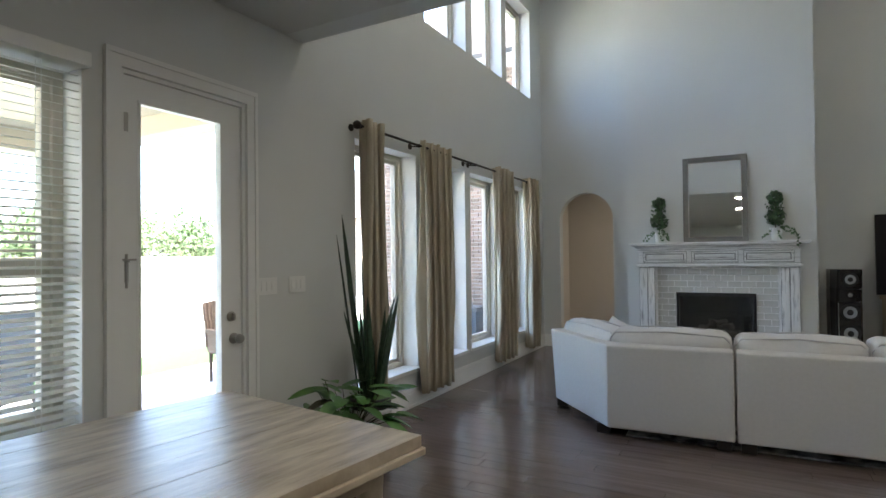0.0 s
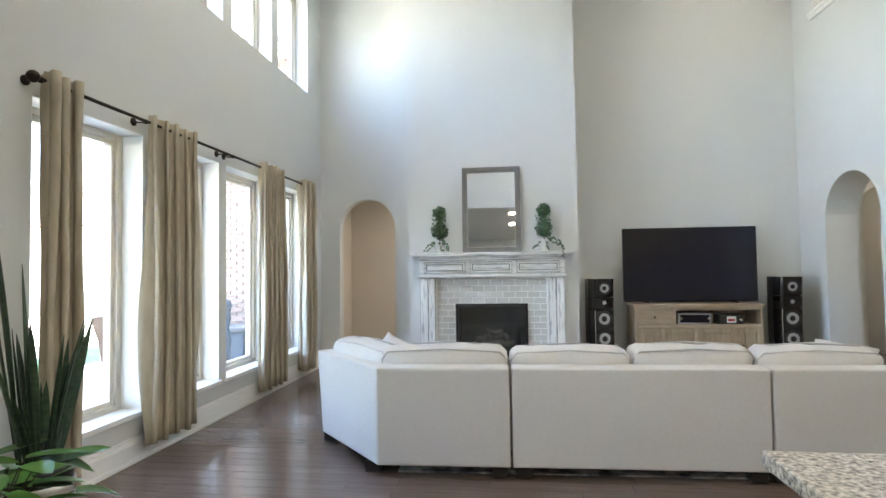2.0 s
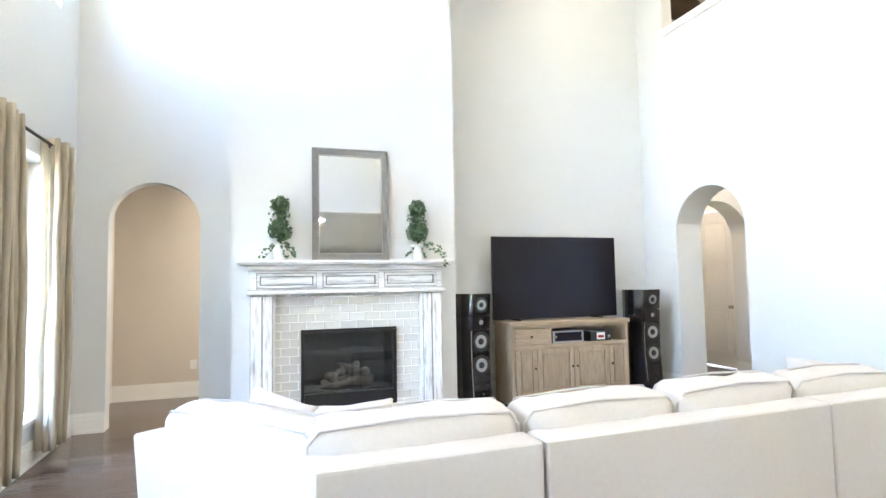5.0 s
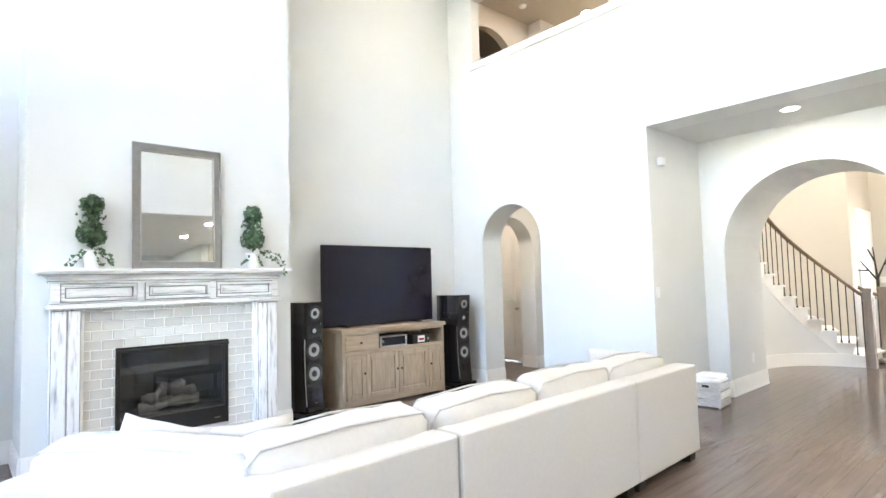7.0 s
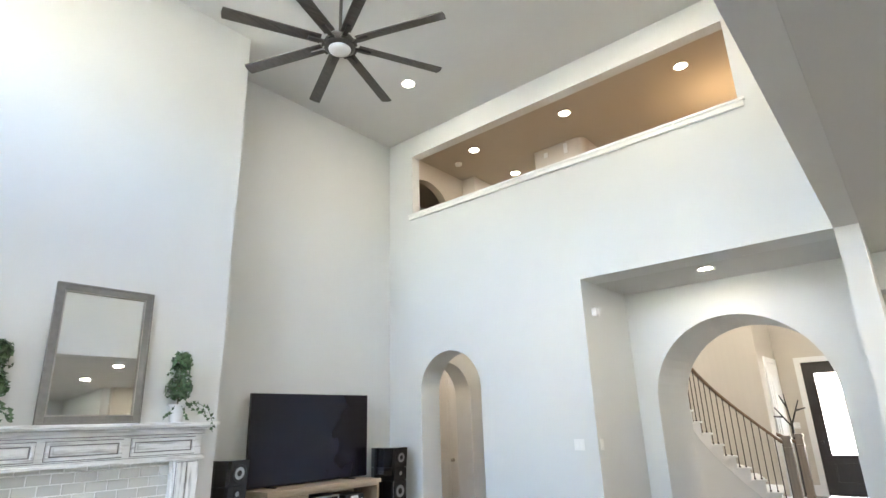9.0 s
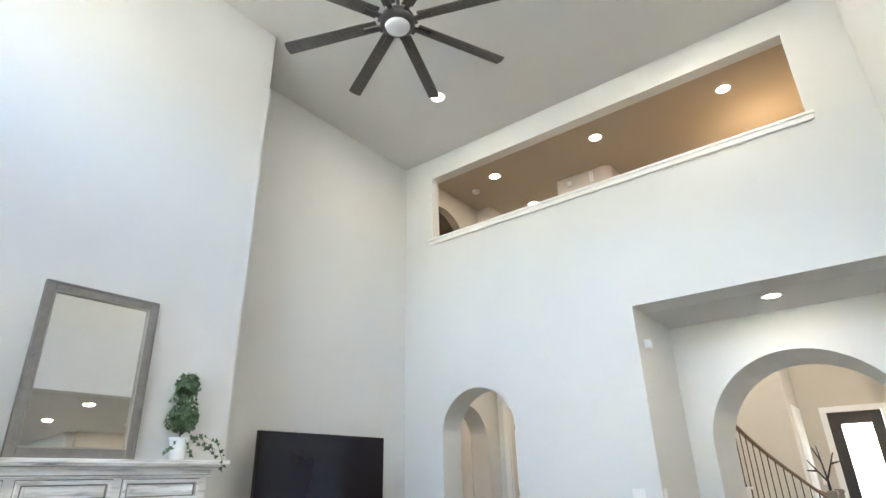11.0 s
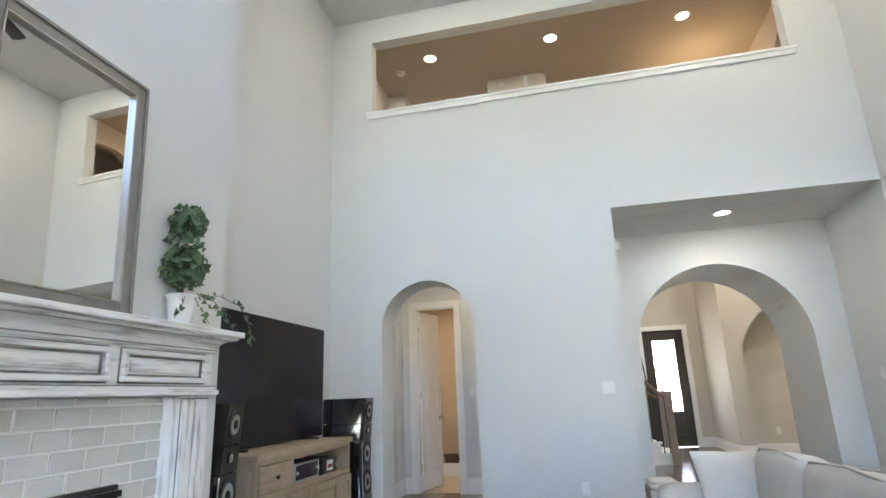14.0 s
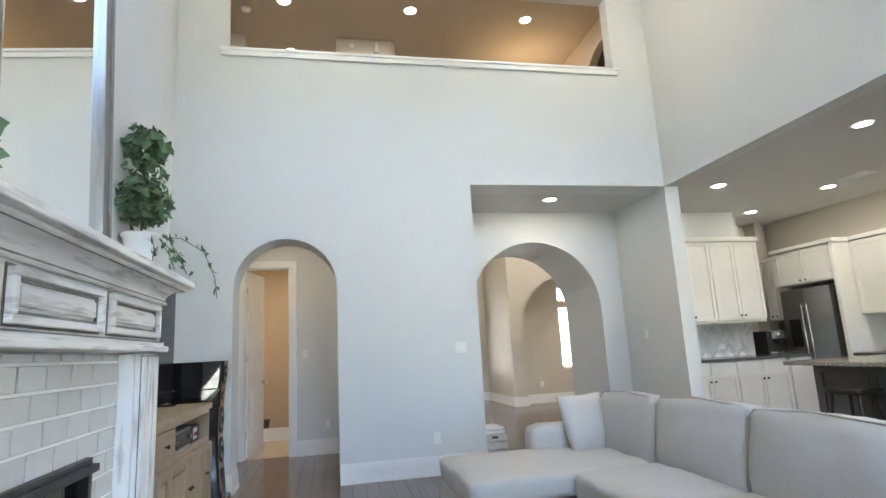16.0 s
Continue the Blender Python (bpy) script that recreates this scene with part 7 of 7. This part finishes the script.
part("body", bbox(3.40, 4.615, -0.098, 0.25, 1.40, 2.40, 0.002), CABWHITE, t)
part("crown", bbox(3.35, 4.598, -0.098, 0.31, 2.401, 2.46, 0.02, 3), CABWHITE, t)
for a, b in ((3.41, 4.0), (4.01, 4.61)):
    d = part("door", bbox(a, b, 0.251, 0.27, 1.41, 2.39, 0.002), CABWHITE, t)
    bm = bmesh.new()
    for p, q, r, s in ((a, a + 0.06, 1.41, 2.39), (b - 0.06, b, 1.41, 2.39), (a + 0.06, b - 0.06, 1.41, 1.47), (a + 0.06, b - 0.06, 2.33, 2.39)):
        box(bm, p, q, 0.27, 0.283, r, s)
    part("frame", bevel(bm, 0.004), CABWHITE, d)
t = thing("base_cabinet", "white base cabinet under dark worktop", "cabinet", group="kitchen base cabinets")
part("body", bbox(3.40, 4.615, -0.098, 0.50, 0.0, 0.875, 0.003), CABWHITE, t)
for a, b in ((3.41, 4.0), (4.01, 4.61)):
    part("door", bbox(a, b, 0.501, 0.52, 0.10, 0.86, 0.004), CABWHITE, t)
t = thing("worktop", "dark polished stone worktop beside refrigerator", "worktop")
part("slab", bbox(3.37, 4.617, -0.098, 0.54, 0.876, 0.915, 0.006), DARKSTONE, t)
t = thing("canister", "white kitchen canister on the worktop", "canister", pose(4.30, 0.12, 0.915))
part("body", lathe(bmesh.new(), [(0.07, 0), (0.075, 0.02), (0.075, 0.26), (0.06, 0.28), (0.0, 0.285)], 22), POTWHITE, t, smooth=True)
part("lid", lathe(bmesh.new(), [(0.078, 0.255), (0.078, 0.275), (0.02, 0.29), (0.015, 0.31), (0.0, 0.312)], 22), POTWHITE, t, smooth=True)

t = thing("coffee_machine", "black and chrome espresso machine in the corner", "coffee machine", pose(5.66, 0.75, 0.915))
part("body", bbox(-0.02, 0.24, -0.15, 0.15, 0.0, 0.34, 0.012), BLACKMETAL, t)
part("drip_tray", bbox(-0.16, -0.02, -0.13, 0.13, 0.0, 0.04, 0.008), CHROME, t, "chrome drip tray")
part("head", bbox(-0.14, -0.02, -0.10, 0.10, 0.22, 0.34, 0.014), CHROME, t, "chrome brew head")
part("spout", lathe(bmesh.new(), [(0.03, 0.15), (0.035, 0.22)], 16, pose(-0.08, 0, 0)), BLACKMETAL, t)
part("gauge", lathe(bmesh.new(), [(0.02, 0), (0.02, 0.008), (0.001, 0.009)], 16, pose(-0.14, 0.05, 0.29, 0, -90, 0)), PLASTIC, t)
plate("wall_outlet", "white outlet on the tile backsplash", on_east(5.836, 1.52, 1.06), 0.115, 0.075, 1, "outlet")
t = thing("ceiling_vent", "white slotted ceiling air vent", "vent", pose(3.75, 0.96, ZK))
part("frame", bbox(-0.18, 0.18, -0.10, 0.10, -0.010, -0.001, 0.003), TRIM, t)
for i in range(6):
    part("slat", bbox(-0.15, 0.15, -0.075 + i * 0.027, -0.062 + i * 0.027, -0.016, -0.010), TRIM, t)


def island():
    t = thing("kitchen_island", "grey panelled kitchen island with speckled granite top", "island")
    part("body", bbox(1.16, 3.62, 1.15, 2.18, 0.0, 0.88, 0.006), ISLAND, t)
    part("granite_top", bbox(1.07, 3.70, 1.08, 2.47, 0.881, 0.922, 0.008, 3), GRANITE, t, "speckled granite worktop")
    for y0, y1 in ((1.18, 1.64), (1.68, 2.15)):
        bm = bmesh.new()
        for p, q, r, s in ((y0, y0 + 0.06, 0.12, 0.85), (y1 - 0.06, y1, 0.12, 0.85), (y0 + 0.06, y1 - 0.06, 0.12, 0.18), (y0 + 0.06, y1 - 0.06, 0.79, 0.85)):
            box(bm, 1.146, 1.16, p, q, r, s)
        part("end_panel", bevel(bm, 0.003), ISLAND, t)
    for i in range(4):
        x0, x1 = 1.20 + i * 0.6, 1.77 + i * 0.6
        bm = bmesh.new()
        for p, q, r, s in ((x0, x0 + 0.06, 0.12, 0.85), (x1 - 0.06, x1, 0.12, 0.85), (x0 + 0.06, x1 - 0.06, 0.12, 0.18), (x0 + 0.06, x1 - 0.06, 0.79, 0.85)):
            box(bm, p, q, 2.18, 2.194, r, s)
        part("back_panel", bevel(bm, 0.003), ISLAND, t)
    part("plinth", bbox(1.145, 3.635, 1.135, 2.196, 0.0, 0.11, 0.004), ISLAND, t)


island()


def bar_stool(x):
    t = thing("bar_stool", "dark backless bar stool under island overhang", "stool", pose(x, 2.44, 0), "island stools")
    part("seat", puffed(0.40, 0.32, 0.06, 0.025, 5, (0, 0, 0.008), 0.0, pose(0, 0, 0.66)), DARKFOOT, t)
    for sx in (-1, 1):
        for sy in (-1, 1):
            bm = bmesh.new()
            tube(bm, (sx * 0.19, sy * 0.15, 0), (sx * 0.14, sy * 0.10, 0.64), 0.016, 0.018, 8)
            part("leg", bm, DARKFOOT, t)
        bm = bmesh.new()
        tube(bm, (sx * 0.17, -0.13, 0.22), (sx * 0.17, 0.13, 0.22), 0.010, n=8)
        part("stretcher", bm, DARKFOOT, t)
    return t


for x in (2.95,):
    bar_stool(x)

# ---- fireplace tiles ----
ts = tagged(new("tile_surround"), "glazed greige subway tile fireplace surround", "tile surround", "", "structure")
bm = bmesh.new()
a, b = MC - 0.715, MC + 0.715
for p, q, r, s in ((a, -0.287, 0.0, 1.287), (0.634, b, 0.0, 1.287), (-0.287, 0.634, 0.948, 1.287), (-0.287, 0.634, 0.0, 0.189)):
    box(bm, p, q, YF - 0.0095, YF - 0.001, r, s)
part("grout_bed", bm, GROUT, ts, "white grout")
TW, TH, G = 0.147, 0.0685, 0.010
cache = {}
row, z = 0, 0.005
while z < 1.28:
    z1 = min(z + TH, 1.284)
    x = a - (TW + G) * (0.5 if row % 2 else 0.0)
    while x < b:
        x0, x1 = max(x, a + 0.001), min(x + TW, b - 0.001)
        pieces = [(x0, x1)]
        if z < 0.947 - 0.004 and z1 > 0.19 + 0.004:
            pieces = [(x0, min(x1, -0.289)), (max(x0, 0.636), x1)]
        for p, q in pieces:
            if q - p > 0.012:
                key = (round(q - p, 3), round(z1 - z, 3))
                if key not in cache:
                    cache[key] = finish("tile", bbox(-key[0] / 2, key[0] / 2, -0.004, 0.004, -key[1] / 2, key[1] / 2, 0.0018, 1), TILE)
                o = new("tile", cache[key])
                o.parent = ts
                o.matrix_basis = Matrix.Translation(((p + q) / 2, YF - 0.0115, (z + z1) / 2))
        x += TW + G
    z += TH + G
    row += 1

# ---- hardwood planks ----
PW = 0.127


def plank_floor():
    fl = bpy.data.objects["floor"]
    rng = random.Random(17)
    cache, verts, faces = {}, [], []
    count = 0
    regions = [(XW + 0.0, 6.0, -2.6, 10.28), (6.0, 11.6, 0.3, 9.0)]
    for x0, x1, y0, y1 in regions:
        y = y0
        while y < y1 - 0.01:
            x = x0 - rng.random() * 0.8
            while x < x1:
                L = rng.choice((0.6, 0.9, 1.2, 1.5, 1.8))
                a, b = max(x, x0), min(x + L, x1)
                if b - a > 0.02:
                    key = round(b - a, 3)
                    near = -1.6 < (a + b) / 2 < 6.3 and 3.9 < y < 6.8 or (a + b) / 2 < -1.0 and 2.9 < y < 8.3
                    cx, cy = (a + b) / 2, y + PW / 2
                    w = (PW - 0.0022) / 2
                    if near and count < 300:
                        if key not in cache:
                            bm = bmesh.new()
                            box(bm, -key / 2 + 0.001, key / 2 - 0.001, -w, w, -0.011, 0.0)
                            me = finish("plank", bm, FLOOR)
                            cache[key] = me
                        o = new("plank", cache[key])
                        o.parent = fl
                        o.matrix_basis = Matrix.Translation((cx, cy, 0))
                        count += 1
                    else:
                        k = len(verts)
                        for sx, sy, z in ((-1, -1, -0.011), (1, -1, -0.011), (1, 1, -0.011), (-1, 1, -0.011), (-1, -1, 0), (1, -1, 0), (1, 1, 0), (-1, 1, 0)):
                            verts.append((cx + sx * (key / 2 - 0.001), cy + sy * w, z))
                        faces += [(k + 4, k + 5, k + 6, k + 7), (k, k + 1, k + 5, k + 4), (k + 1, k + 2, k + 6, k + 5), (k + 2, k + 3, k + 7, k + 6), (k + 3, k, k + 4, k + 7)]
                x += L
            y += PW
    me = bpy.data.meshes.new("planks")
    me.from_pydata(verts, [], faces)
    me.materials.append(FLOOR)
    ob = new("planks", me)
    ob.parent = fl
    ob["kind"] = "stuff"


plank_floor()
